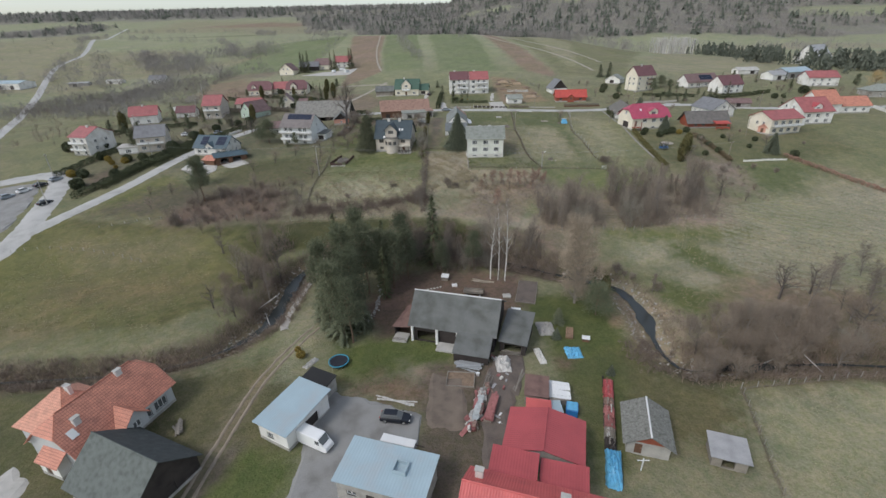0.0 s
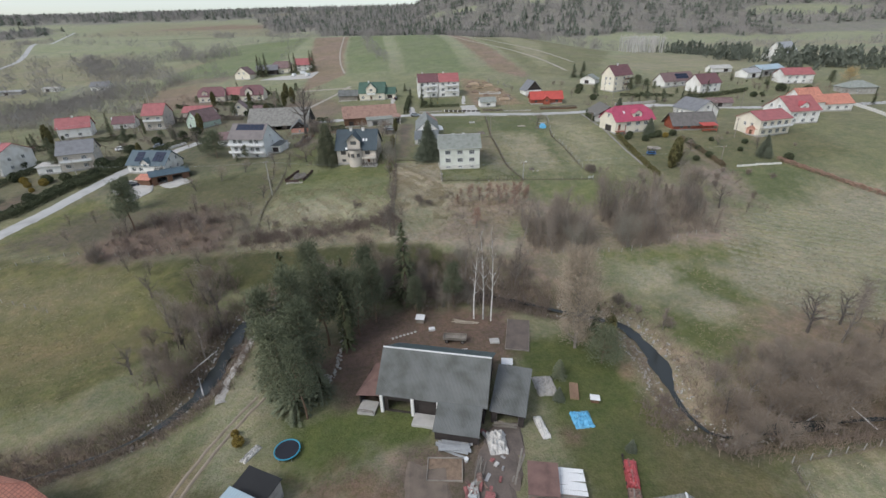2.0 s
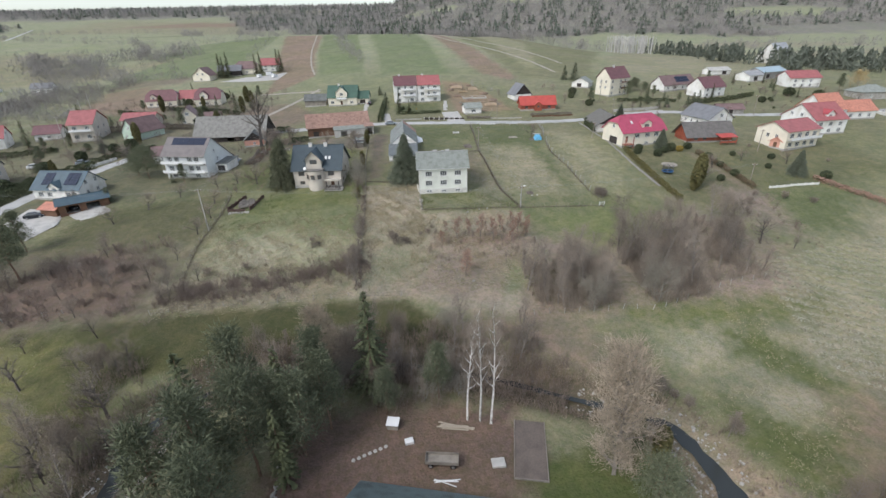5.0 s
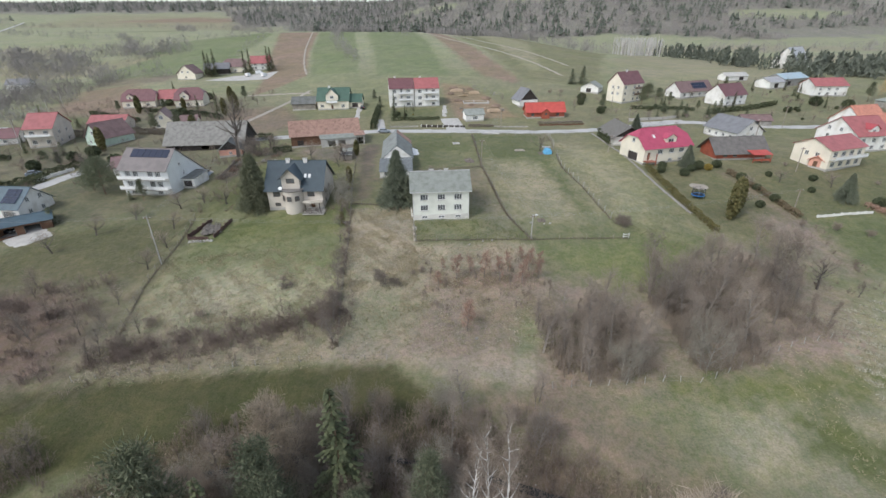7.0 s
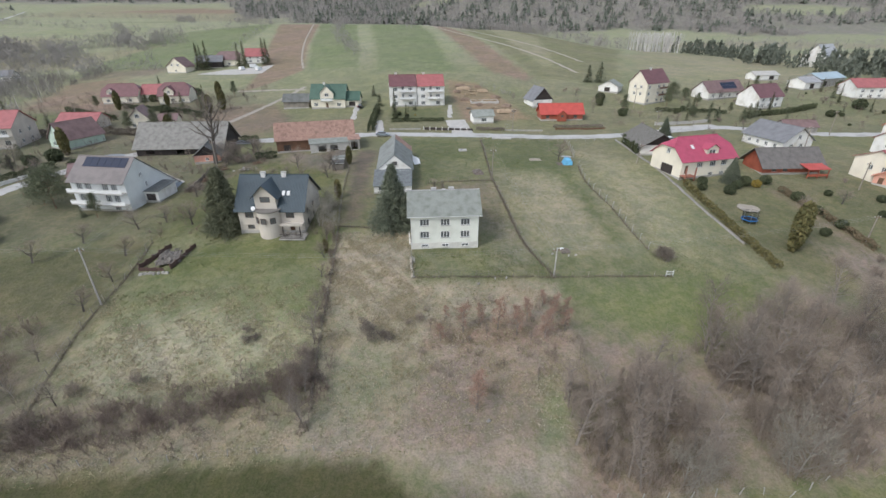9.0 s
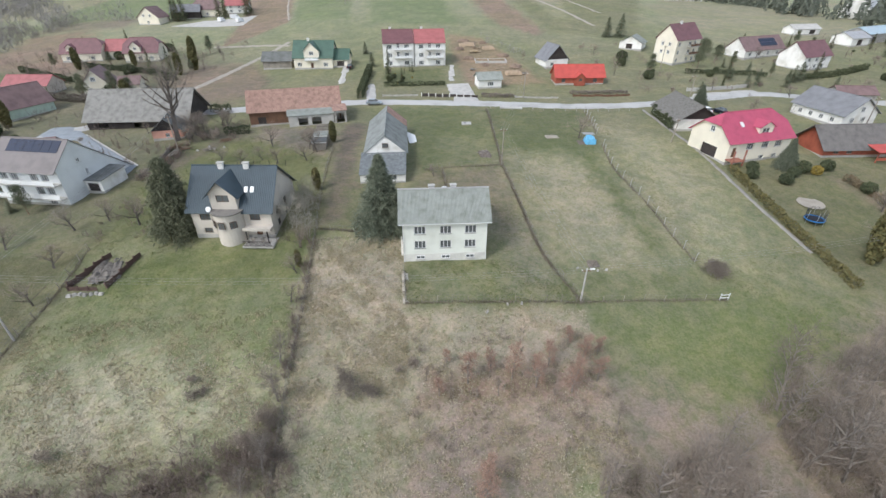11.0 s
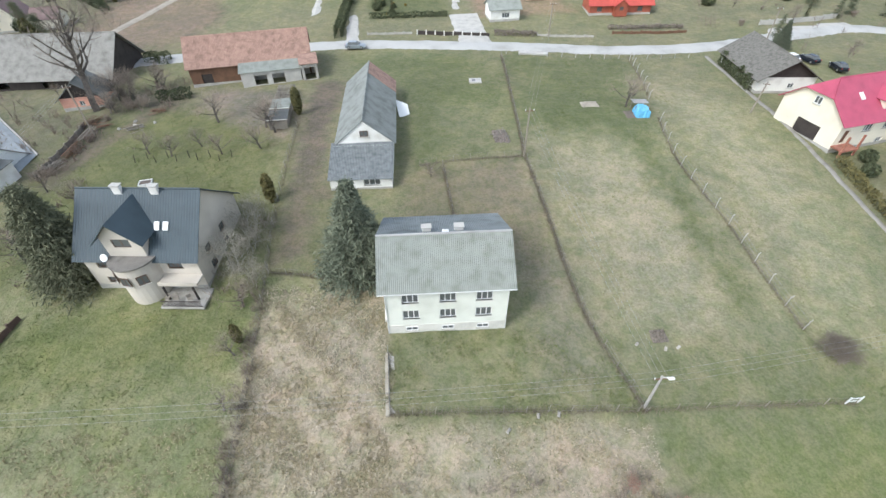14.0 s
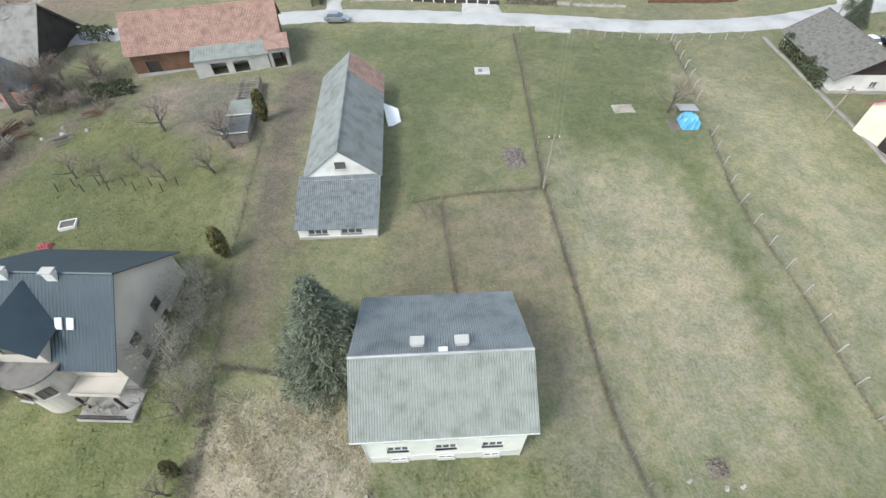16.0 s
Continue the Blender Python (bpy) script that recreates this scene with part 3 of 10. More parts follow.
def wood_mask(x, y):
    """Where the far hills are wooded."""
    edge = 690 + 40 * ripple(x, y, 60, 3) + 60 * (x > 180) * (x < 600) + 560 * np.clip((-80 - x) / 150, 0, 1) + 560 * np.clip((-330 - x) / 200, 0, 1) + 200 * np.clip((x - 170) / 80, 0, 1)
    m = y > edge
    for cx, cy, rx, ry in CLEARINGS:
        m &= ((x - cx) / rx) ** 2 + ((y - cy) / ry) ** 2 > 1 + 0.4 * ripple(x, y, 40, cx)
    return m | (((x + 1150) / 190) ** 2 + ((y - 1400) / 190) ** 2 < 1 + 0.3 * ripple(x, y, 50, 2))


def axis_lines(lo, fine_lo, fine_hi, hi, step, grow):
    mid = list(np.arange(fine_lo, fine_hi + 1e-6, step))
    up, down, s = [fine_hi], [fine_lo], step
    while up[-1] < hi:
        s *= grow
        up.append(up[-1] + s)
    s = step
    while down[-1] > lo:
        s *= grow
        down.append(down[-1] - s)
    return np.array(down[:0:-1] + mid + up[1:])


def make_ground():
    xs, ys = axis_lines(-3800, -118, 122, 3800, 1.0, 1.055), axis_lines(-900, 36, 240, 4400, 1.0, 1.035)
    gx, gy = np.meshgrid(xs, ys)
    gz = ground_height(gx, gy) + 0.12 * ripple(gx, gy, 3.1, 1.0) + 0.05 * ripple(gx, gy, 1.3, 4.0)
    col = np.empty(gx.shape + (3,))
    # Base tone pales beyond y 250: haze put into the ground colour.
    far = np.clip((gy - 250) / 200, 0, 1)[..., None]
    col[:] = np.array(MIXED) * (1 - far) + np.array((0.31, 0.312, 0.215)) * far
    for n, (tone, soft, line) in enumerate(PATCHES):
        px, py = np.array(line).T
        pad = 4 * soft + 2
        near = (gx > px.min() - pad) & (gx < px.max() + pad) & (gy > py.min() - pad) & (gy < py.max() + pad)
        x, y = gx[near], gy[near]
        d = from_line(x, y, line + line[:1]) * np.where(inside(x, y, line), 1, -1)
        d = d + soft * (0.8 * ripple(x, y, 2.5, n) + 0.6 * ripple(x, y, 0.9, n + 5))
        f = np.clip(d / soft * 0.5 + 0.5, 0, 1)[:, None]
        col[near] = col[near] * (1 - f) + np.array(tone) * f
    rows_of = ((78, 124), (69, 97), (76, 84), (112, 82), (160, 112), (150, 134), (98, 128))
    turf = inside(gx, gy, rows_of)
    swath = np.sin(2.6 * (0.5 * gx + 0.87 * gy + 2.2 * ripple(gx, gy, 22, 1)))
    col = np.where((turf & (swath > 0.1))[..., None], col * 0.4 + np.array(DRY) * 0.68, col)
    d = from_line(gx, gy, CREEK) + 0.8 * ripple(gx, gy, 2.0, 2.0)
    f = np.clip((6.0 - d) / 3, 0, 1)[..., None] * 0.9
    gravel = ((gx > 33) & (gx < 47) & (gy > 65) & (gy < 94))[..., None]
    col = col * (1 - f) + np.where(gravel, np.array((0.325, 0.262, 0.202)), np.array(BANK)) * f
    # Wooded hills take the lightened floor tone, haze included.
    wood = np.where(wood_mask(gx, gy), 0.9, 0.0)[..., None]
    col = col * (1 - wood) + np.array(HAZYWOODFLOOR) * wood
    ny, nx = gx.shape
    mesh = bpy.data.meshes.new("ground")
    i = np.arange(nx * ny).reshape(ny, nx)
    quads = np.stack([i[:-1, :-1], i[:-1, 1:], i[1:, 1:], i[1:, :-1]], -1).reshape(-1, 4)
    mesh.vertices.add(nx * ny)
    mesh.vertices.foreach_set("co", np.stack([gx, gy, gz], -1).astype(np.float32).reshape(-1))
    mesh.loops.add(quads.size)
    mesh.loops.foreach_set("vertex_index", quads.astype(np.int32).reshape(-1))
    mesh.polygons.add(len(quads))
    mesh.polygons.foreach_set("loop_start", np.arange(0, quads.size, 4, dtype=np.int32))
    mesh.polygons.foreach_set("use_smooth", np.ones(len(quads), bool))
    mesh.update(calc_edges=True)
    tint = mesh.color_attributes.new("cover", "FLOAT_COLOR", "POINT")
    tint.data.foreach_set("color", np.concatenate([col, np.ones(gx.shape + (1,))], -1).astype(np.float32).reshape(-1))
    m = bpy.data.materials.new("fields and meadows")
    m.use_nodes = True
    t, n = m.node_tree, m.node_tree.nodes
    out = n["Principled BSDF"]
    out.inputs["Roughness"].default_value = 0.95
    out.inputs["Specular IOR Level"].default_value = 0.15
    cover, geo = n.new("ShaderNodeAttribute"), n.new("ShaderNodeNewGeometry")
    cover.attribute_name = "cover"
    last = cover.outputs["Color"]
    for size, lo, hi, tone in ((0.035, 0.4, 0.6, (0.92, 0.97, 0.88)), (0.11, 0.42, 0.6, (1.17, 1.13, 1.11)), (0.4, 0.42, 0.62, (1.2, 1.13, 1.12)), (1.1, 0.45, 0.6, (0.84, 0.9, 0.8)), (3.2, 0.42, 0.62, (0.8, 0.82, 0.8)), (11.0, 0.36, 0.64, (0.82, 0.82, 0.83))):
        tex, ramp, mix = n.new("ShaderNodeTexNoise"), n.new("ShaderNodeMapRange"), n.new("ShaderNodeMix")
        tex.inputs["Scale"].default_value, tex.inputs["Detail"].default_value = size, 4.0
        t.links.new(geo.outputs["Position"], tex.inputs["Vector"])
        ramp.inputs["From Min"].default_value, ramp.inputs["From Max"].default_value = lo, hi
        t.links.new(tex.outputs["Fac"], ramp.inputs["Value"])
        mix.data_type, mix.blend_type = "RGBA", "MULTIPLY"
        mix.inputs["B"].default_value = (*tone, 1)
        t.links.new(ramp.outputs["Result"], mix.inputs["Factor"])
        t.links.new(last, mix.inputs["A"])
        last = mix.outputs["Result"]
    t.links.new(last, out.inputs["Base Color"])
    bump, tex = n.new("ShaderNodeBump"), n.new("ShaderNodeTexNoise")
    tex.inputs["Scale"].default_value, tex.inputs["Detail"].default_value = 3.0, 6.0
    bump.inputs["Strength"].default_value, bump.inputs["Distance"].default_value = 0.7, 0.25
    t.links.new(geo.outputs["Position"], tex.inputs["Vector"])
    t.links.new(tex.outputs["Fac"], bump.inputs["Height"])
    t.links.new(bump.outputs["Normal"], out.inputs["Normal"])
    return tagged(link("ground", mesh, m), "village meadows and fields of spring grass, dry patches and soil, far ground paled for haze", "ground", kind="structure")


make_ground()


def gz_at(x, y):
    return float(ground_height(x, y)) + 0.12 * float(ripple(np.float64(x), np.float64(y), 3.1, 1.0)) + 0.05 * float(ripple(np.float64(x), np.float64(y), 1.3, 4.0))


def smooth_line(line, step=2.0):
    p = np.array(line, float)
    out = []
    for i in range(len(p) - 1):
        a, b, c, d = p[max(i - 1, 0)], p[i], p[i + 1], p[min(i + 2, len(p) - 1)]
        k = max(2, int(np.linalg.norm(c - b) / step))
        for s in np.arange(k) / k:
            out.append(0.5 * (2 * b + (c - a) * s + (2 * a - 5 * b + 4 * c - d) * s**2 + (3 * b - a - 3 * c + d) * s**3))
    return np.array(out + [p[-1]])


def ribbon(name, line, width, material, label, category, lift=0.18, step=1.0, across=5, kind="structure", rough_edge=0.0):
    """A strip draped over the ground, with a body below it."""
    p = smooth_line(line, step)
    way = np.gradient(p, axis=0)
    way /= np.linalg.norm(way, axis=1)[:, None]
    side = np.stack([way[:, 1], -way[:, 0]], 1)
    verts, faces = [], []
    for k, s in enumerate(np.linspace(-0.5, 0.5, across)):
        edge = rough_edge * abs(2 * s) * np.sin(np.arange(len(p)) * 1.9 + 5 * s)
        q = p + side * (s * width + np.sign(s) * edge)[:, None]
        verts.append(np.column_stack([q, ground_height(q[:, 0], q[:, 1]) + 0.12 * ripple(q[:, 0], q[:, 1], 3.1, 1.0) + lift - (0.3 if k in (0, across - 1) else 0)]))
    n = len(p)
    for a in range(across - 1):
        for i in range(n - 1):
            faces.append((a * n + i, (a + 1) * n + i, (a + 1) * n + i + 1, a * n + i + 1))
    ob = raw(name, np.concatenate(verts).tolist(), faces, material)
    for f in ob.data.polygons:
        f.use_smooth = True
    return tagged(ob, label, category, kind=kind)


def slab(name, line, material, label, category, lift=0.17, size=1.6):
    """A draped area within an outline."""
    bm = bmesh.new()
    bm.faces.new([bm.verts.new((x, y, 0)) for x, y in line])
    lo, hi = np.min(line, 0), np.max(line, 0)
    for axis in (0, 1):
        for s in np.arange(lo[axis] + size, hi[axis], size):
            at = [0, 0, 0]
            at[axis] = s
            no = [0, 0, 0]
            no[axis] = 1
            bmesh.ops.bisect_plane(bm, geom=bm.verts[:] + bm.edges[:] + bm.faces[:], plane_co=at, plane_no=no)
    for v in bm.verts:
        v.co.z = float(ground_height(v.co.x, v.co.y)) + lift - (0.25 if v.is_boundary else 0)
    bmesh.ops.recalc_face_normals(bm, faces=bm.faces)
    if sum(f.normal.z for f in bm.faces) < 0:
        bmesh.ops.reverse_faces(bm, faces=bm.faces)
    return tagged(part(name, bm, material), label, category, kind="structure")


# ---- roads, yards, creek ----
ribbon("road", ((-60, 236), (-38, 239), (-8, 241.6), (9, 240.6), (37, 236), (59, 230.5), (81, 229.5), (104, 234), (121, 236), (142, 226), (165, 222), (215, 222), (300, 232)), 5.6, ROADMAT, "pale worn asphalt village road between the houses", "road", lift=0.26)
ribbon("road", ((-138, 96), (-122, 122), (-112, 148), (-108, 165), (-103, 184), (-95, 203), (-86, 218), (-70, 233), (-60, 236)), 5.2, ROADMAT, "narrow asphalt lane climbing to the houses", "road", lift=0.26)
ribbon("road", ((-260, 140), (-200, 146), (-172, 152), (-157, 160), (-146, 162.5), (-137, 153), (-130, 137), (-124.5, 120), (-124, 104), (-128, 84), (-140, 60)), 8.0, ROADMAT, "wide asphalt main road with a tight bend", "road", lift=0.24, step=2)
ribbon("road", ((-172, 156), (-205, 196), (-236, 240), (-330, 376), (-425, 527), (-466, 635), (-600, 860), (-817, 1228), (-943, 1491)), 6.0, ROADMAT, "pale country road running up the valley", "road", lift=0.3, step=4)
slab("pavement", ((-172, 147), (-156, 154), (-147, 156), (-141, 149), (-134.5, 135), (-130, 120), (-150, 118), (-176, 132)), GRAVELMAT, "dark gravel car park inside the road bend", "car park", lift=0.2, size=4)
ribbon("path", ((-40, 330), (-48, 300), (-60, 262), (-66, 240)), 3.0, TRACKMAT, "pale field track past the ploughed plot", "path")
ribbon("path", ((-76, 338), (-50, 328), (-38, 322)), 3.2, TRACKMAT, "sandy track along the field", "path")
ribbon("path", ((76.5, 224), (75.4, 206), (74.6, 190), (73.8, 174), (74.5, 158)), 0.9, mat("grey gravel strip", (0.27, 0.25, 0.22), vary=0.25, scale=0.6, bump=0.4), "narrow pale gravel strip along the hedge", "path")
for off in (-0.72, 0.72):
    ribbon("wheel_track", ((-34.1 + off, 30), (-34.3 + off, 39.5), (-33.6 + off, 50), (-32.6 + off, 60), (-30 + off, 69), (-27 + off, 76)), 0.75, mat("earthy wheel rut", (0.31, 0.255, 0.19), vary=0.25, scale=0.6, bump=0.4) if off < 0 else bpy.data.materials["earthy wheel rut"], "pale wheel rut of a farm track in the grass", "path", rough_edge=0.08, lift=0.12)
ribbon("field_track", ((106, 340), (101, 390), (88, 450), (72, 500), (58, 548), (40, 640)), 2.2, TRACKMAT, "pale worn track between the field strips", "path", rough_edge=0.5, step=4)
ribbon("field_track", ((121, 372), (112, 430), (95, 500), (78, 570), (62, 640)), 1.8, TRACKMAT, "pale grassy track between the field strips", "path", rough_edge=0.6, step=4)
ribbon("field_track", ((-50, 386), (-60, 440), (-70, 520), (-80, 640)), 1.6, TRACKMAT, "pale bare margin beside the ploughed strip", "path", rough_edge=0.5, step=4)
ribbon("gravel_bank", ((-33.4, 75), (-34.6, 80), (-34.4, 86), (-34.0, 92), (-32.6, 99), (-30, 102.5)), 2.2, RUBBLE, "pale strip of rubble and gravel beside the creek", "bank", rough_edge=0.35, step=1.2, lift=0.18)
slab("yard", ((-23, 58.5), (-14.5, 56), (-4.4, 52.2), (-4.8, 46), (-8, 38), (-9, 30), (-24, 30), (-21.5, 40), (-21.3, 44), (-22.5, 50)), GRAVELMAT, "grey gravel yard in front of the sheds", "yard")
slab("yard", ((4.6, 57), (8.5, 66), (14, 67.5), (13, 60), (9, 50), (7, 36), (3.6, 36), (4.2, 46)), DIRTMAT, "dark trodden farmyard earth strewn with scrap", "yard", lift=0.14)
# Brown bare earth, laid as a draped slab.
slab("yard", ((-3.5, 61.5), (2.2, 60.8), (3.4, 48.5), (-4.4, 48.8)), mat("brown earth pad", (0.185, 0.145, 0.112), vary=0.3, scale=0.5, bump=0.3), "brown earth pad beside the farmyard", "yard", lift=0.15)
slab("yard", ((-96, 176), (-80, 163), (-74, 168), (-82, 176), (-88, 176.5)), CONCRETE, "pale concrete drive beside the carport", "yard")
slab("yard", ((-99.5, 165), (-98.5, 173.5), (-87, 168.5), (-84.9, 162.5), (-88, 154.8), (-90.5, 157)), CONCRETE, "pale concrete forecourt beside the lane", "yard", lift=0.36)
slab("drive", ((0.5, 262), (-1.8, 262), (-2.4, 243), (1.8, 243)), CONCRETE, "pale concrete garden drive up from the road", "drive")
slab("drive", ((25.2, 262), (27.6, 262), (30, 280), (27.8, 281)), CONCRETE, "pale paved drive beside the twin house", "drive")
slab("drive", ((24, 259), (32, 259), (33, 238), (25, 240)), CONCRETE, "pale paved apron at the gate", "drive")
slab("drive", ((-12.5, 262), (-9.6, 262), (-9, 290), (-11.5, 290)), CONCRETE, "pale driveway leading to the green roofed house", "drive")
ribbon("kerb", ((-72, 223.6), (-60.5, 212.2), (-49.1, 200.9)), 0.3, CONCRETE, "pale kerb beside the paved drive", "kerb", lift=0.24)
slab("drive", ((-72, 223.3), (-49.3, 200.8), (-49.4, 195.8), (-56.3, 203.4), (-72.3, 219.5), (-84, 222), (-84, 229.5), (-78, 229.6)), mat("blue-grey paving", (0.27, 0.295, 0.31), vary=0.15, bump=0.2), "pale concrete drive beside the white house", "drive", lift=0.36)
slab("drive", ((96, 233.5), (122, 236.5), (121, 240.5), (100, 239)), CONCRETE, "grey asphalt forecourt by the road", "drive")


def creek():
    p = smooth_line(CREEK, 1.5)
    way = np.gradient(p, axis=0)
    way /= np.linalg.norm(way, axis=1)[:, None]
    side = np.stack([way[:, 1], -way[:, 0]], 1)
    wide = np.interp(p[:, 0], (-30, 0, 30), (0.6, 0.5, 0.5))
    wide = np.where(p[:, 0] < -30, np.interp(p[:, 1], (62, 66, 71, 76, 82, 92, 100, 107), (0.1, 0.1, 0.25, 0.9, 1.3, 1.3, 1.2, 0.6)), wide)
    wide = np.where(p[:, 0] > 30, np.interp(p[:, 1], (50, 59, 60.5, 62.5, 65, 72, 77, 84, 90, 97), (0.3, 0.3, 0.4, 1.3, 0.3, 0.55, 1.5, 1.4, 0.9, 0.5)), wide)
    wide = np.where((p[:, 0] > 39) & (p[:, 1] < 67.5), np.interp(p[:, 0], (40, 43, 48, 52, 54, 56, 60, 80), (0.3, 0.25, 0.3, 1.2, 1.7, 1.1, 0.35, 0.3)), wide)
    wide *= 1 + 0.22 * np.sin(np.arange(len(p)) * 0.9) + 0.15 * np.sin(np.arange(len(p)) * 2.3)
    level = np.array([np.min(ground_height(q[0] + side[i, 0] * np.array((-1, 0, 1)), q[1] + side[i, 1] * np.array((-1, 0, 1)))) for i, q in enumerate(p)]) + 0.55
    for _ in range(6):
        level = np.convolve(np.pad(level, 2, mode="edge"), np.ones(5) / 5, "valid")
    a, b = p - side * wide[:, None], p + side * wide[:, None]
    n = len(p)
    verts = np.concatenate([np.column_stack([a, level]), np.column_stack([b, level])])
    tagged(raw("water", verts.tolist(), [(i, n + i, n + i + 1, i + 1) for i in range(n - 1)], WATER), "dark shallow creek winding between bare banks", "creek", kind="structure")
    # stones along the banks
    stones = []
    rng = np.random.default_rng(4)
    shape = bmesh.new()
    bmesh.ops.create_icosphere(shape, subdivisions=1, radius=0.5)
    ball = np.array([[list(v.co) for v in f.verts] for f in shape.faces])
    shape.free()
    for i in range(n):
        x, y = p[i]
        lots = 22 if (-46 < x < -28 and y > 70) or (28 < x < 50) else 1
        for _ in range(lots):
            s = rng.choice((-1, 1)) * (wide[i] + rng.uniform(-0.3, 1.0) + abs(rng.normal(0, 0.8)))
            q = p[i] + side[i] * s + rng.normal(0, 0.3, 2)
            r = rng.uniform(0.1, 0.34) ** 1.0 * rng.choice((1, 1, 2))
            stones.append(ball * rng.uniform(0.6, 1.0, 3) * r + np.array((*q, gz_at(*q) + 0.05)))
    for _ in range(110):
        y = rng.uniform(67, 88)
        q = np.array((36.9 + 0.35 * math.sin(y * 0.6) + rng.normal(0, 0.5), y))
        stones.append(ball * rng.uniform(0.6, 1.0, 3) * rng.uniform(0.15, 0.5) + np.array((*q, gz_at(*q) + 0.06)))
    tagged(tris("bank_stones", np.concatenate(stones), RUBBLE), "pale river stones scattered along the creek banks", "stones", kind="stuff")


creek()


# ---- buildings ----
def wall_panel(bm, o, u, length, height, holes, thick=0.3):
    """An upright wall of a thickness from o along u, with openings (u0, u1, v0, v1) through it. Its inner side lies to the left of u."""
    o, u = Vector(o), Vector(u).normalized()
    n = Vector((-u.y, u.x, 0)) * thick
    us = sorted({0.0, length, *(h for w in holes for h in w[:2])})
    vs = sorted({0.0, height, *(h for w in holes for h in w[2:])})
    cell = {}
    for i, (a, b) in enumerate(zip(us, us[1:])):
        for j, (c, d) in enumerate(zip(vs, vs[1:])):
            mu, mv = (a + b) / 2, (c + d) / 2
            if not any(h[0] < mu < h[1] and h[2] < mv < h[3] for h in holes):
                cell[i, j] = (a, b, c, d)
    at = {}

    def vert(a, c, back):
        key = (a, c, back)
        if key not in at:
            at[key] = bm.verts.new(o + u * a + Vector((0, 0, c)) + (n if back else Vector()))
        return at[key]

    for (i, j), (a, b, c, d) in cell.items():
        bm.faces.new((vert(a, c, 0), vert(b, c, 0), vert(b, d, 0), vert(a, d, 0)))
        bm.faces.new((vert(a, c, 1), vert(a, d, 1), vert(b, d, 1), vert(b, c, 1)))
        for key, p, q in (((i - 1, j), (a, c), (a, d)), ((i + 1, j), (b, d), (b, c)), ((i, j - 1), (b, c), (a, c)), ((i, j + 1), (a, d), (b, d))):
            if key not in cell:
                bm.faces.new((vert(*p, 0), vert(*q, 0), vert(*q, 1), vert(*p, 1)))


def window(parent, m, w, h, frame_mat, bars=1, sill=True, name="window"):
    """A window in the plane x-z of m, centred, with its frame, mullions, pane and sill."""
    t = 0.09
    bm, step = bmesh.new(), w / (bars + 1)
    wall_panel(bm, (-w / 2, 0, 0), (1, 0, 0), w, h, [(k * step + (t if k == 0 else t / 2), (k + 1) * step - (t if k == bars else t / 2), t, h - t) for k in range(bars + 1)], 0.08)
    ob = part(name, bm, frame_mat, parent, m=m)
    part("pane", boxes((-w / 2 + t, w / 2 - t, 0.035, 0.05, t, h - t)), GLASS, ob)
    if sill:
        part("sill", boxes((-w / 2 - 0.08, w / 2 + 0.08, -0.16, 0.02, -0.06, 0.0)), CONCRETE, ob)
    return ob


def side_pose(side, width, depth, u, v):
    """The pose of an opening u along a side of the house, at height v, facing out."""
    if side == "f":
        return pose(u, 0.14, v)
    if side == "r":
        return pose(width - 0.14, u, v, 0, 0, 90)
    if side == "b":
        return pose(width - u, depth - 0.14, v, 0, 0, 180)
    return pose(0.14, depth - u, v, 0, 0, 270)


def place_on(fl, fr, depth, z=None):
    fl, fr = Vector(fl), Vector(fr)
    u = (fr - fl).normalized()
    back = Vector((-u.y, u.x)) * depth
    if z is None:
        z = float(np.mean([ground_height(*p) for p in (fl, fr)])) + 0.02
    return Matrix.Translation((fl.x, fl.y, z)) @ Matrix.Rotation(math.atan2(u.y, u.x), 4, "Z"), (fr - fl).length


def poly_prism(bm, pts, axis, a, b):
    """A prism over a polygon of (s, z) points, between a and b on the other level axis."""
    rows = []
    for c in (a, b):
        rows.append([bm.verts.new((c, s, z) if axis == "x" else (s, c, z)) for s, z in pts])
    bm.faces.new(rows[0])
    bm.faces.new(rows[1][::-1])
    k = len(pts)
    for i in range(k):
        bm.faces.new((rows[0][i], rows[1][i], rows[1][(i + 1) % k], rows[0][(i + 1) % k]))
    bmesh.ops.recalc_face_normals(bm, faces=bm.faces)


def chimney(parent, x, y, z, w=0.9, d=0.55, h=1.4, material=None):
    ob = part("chimney", boxes((x - w / 2, x + w / 2, y - d / 2, y + d / 2, z - 0.8, z + h)), material or CHIMNEY, parent)
    part("chimney_cap", boxes((x - w / 2 - 0.1, x + w / 2 + 0.1, y - d / 2 - 0.1, y + d / 2 + 0.1, z + h, z + h + 0.1)), CONCRETE, ob)
    return ob


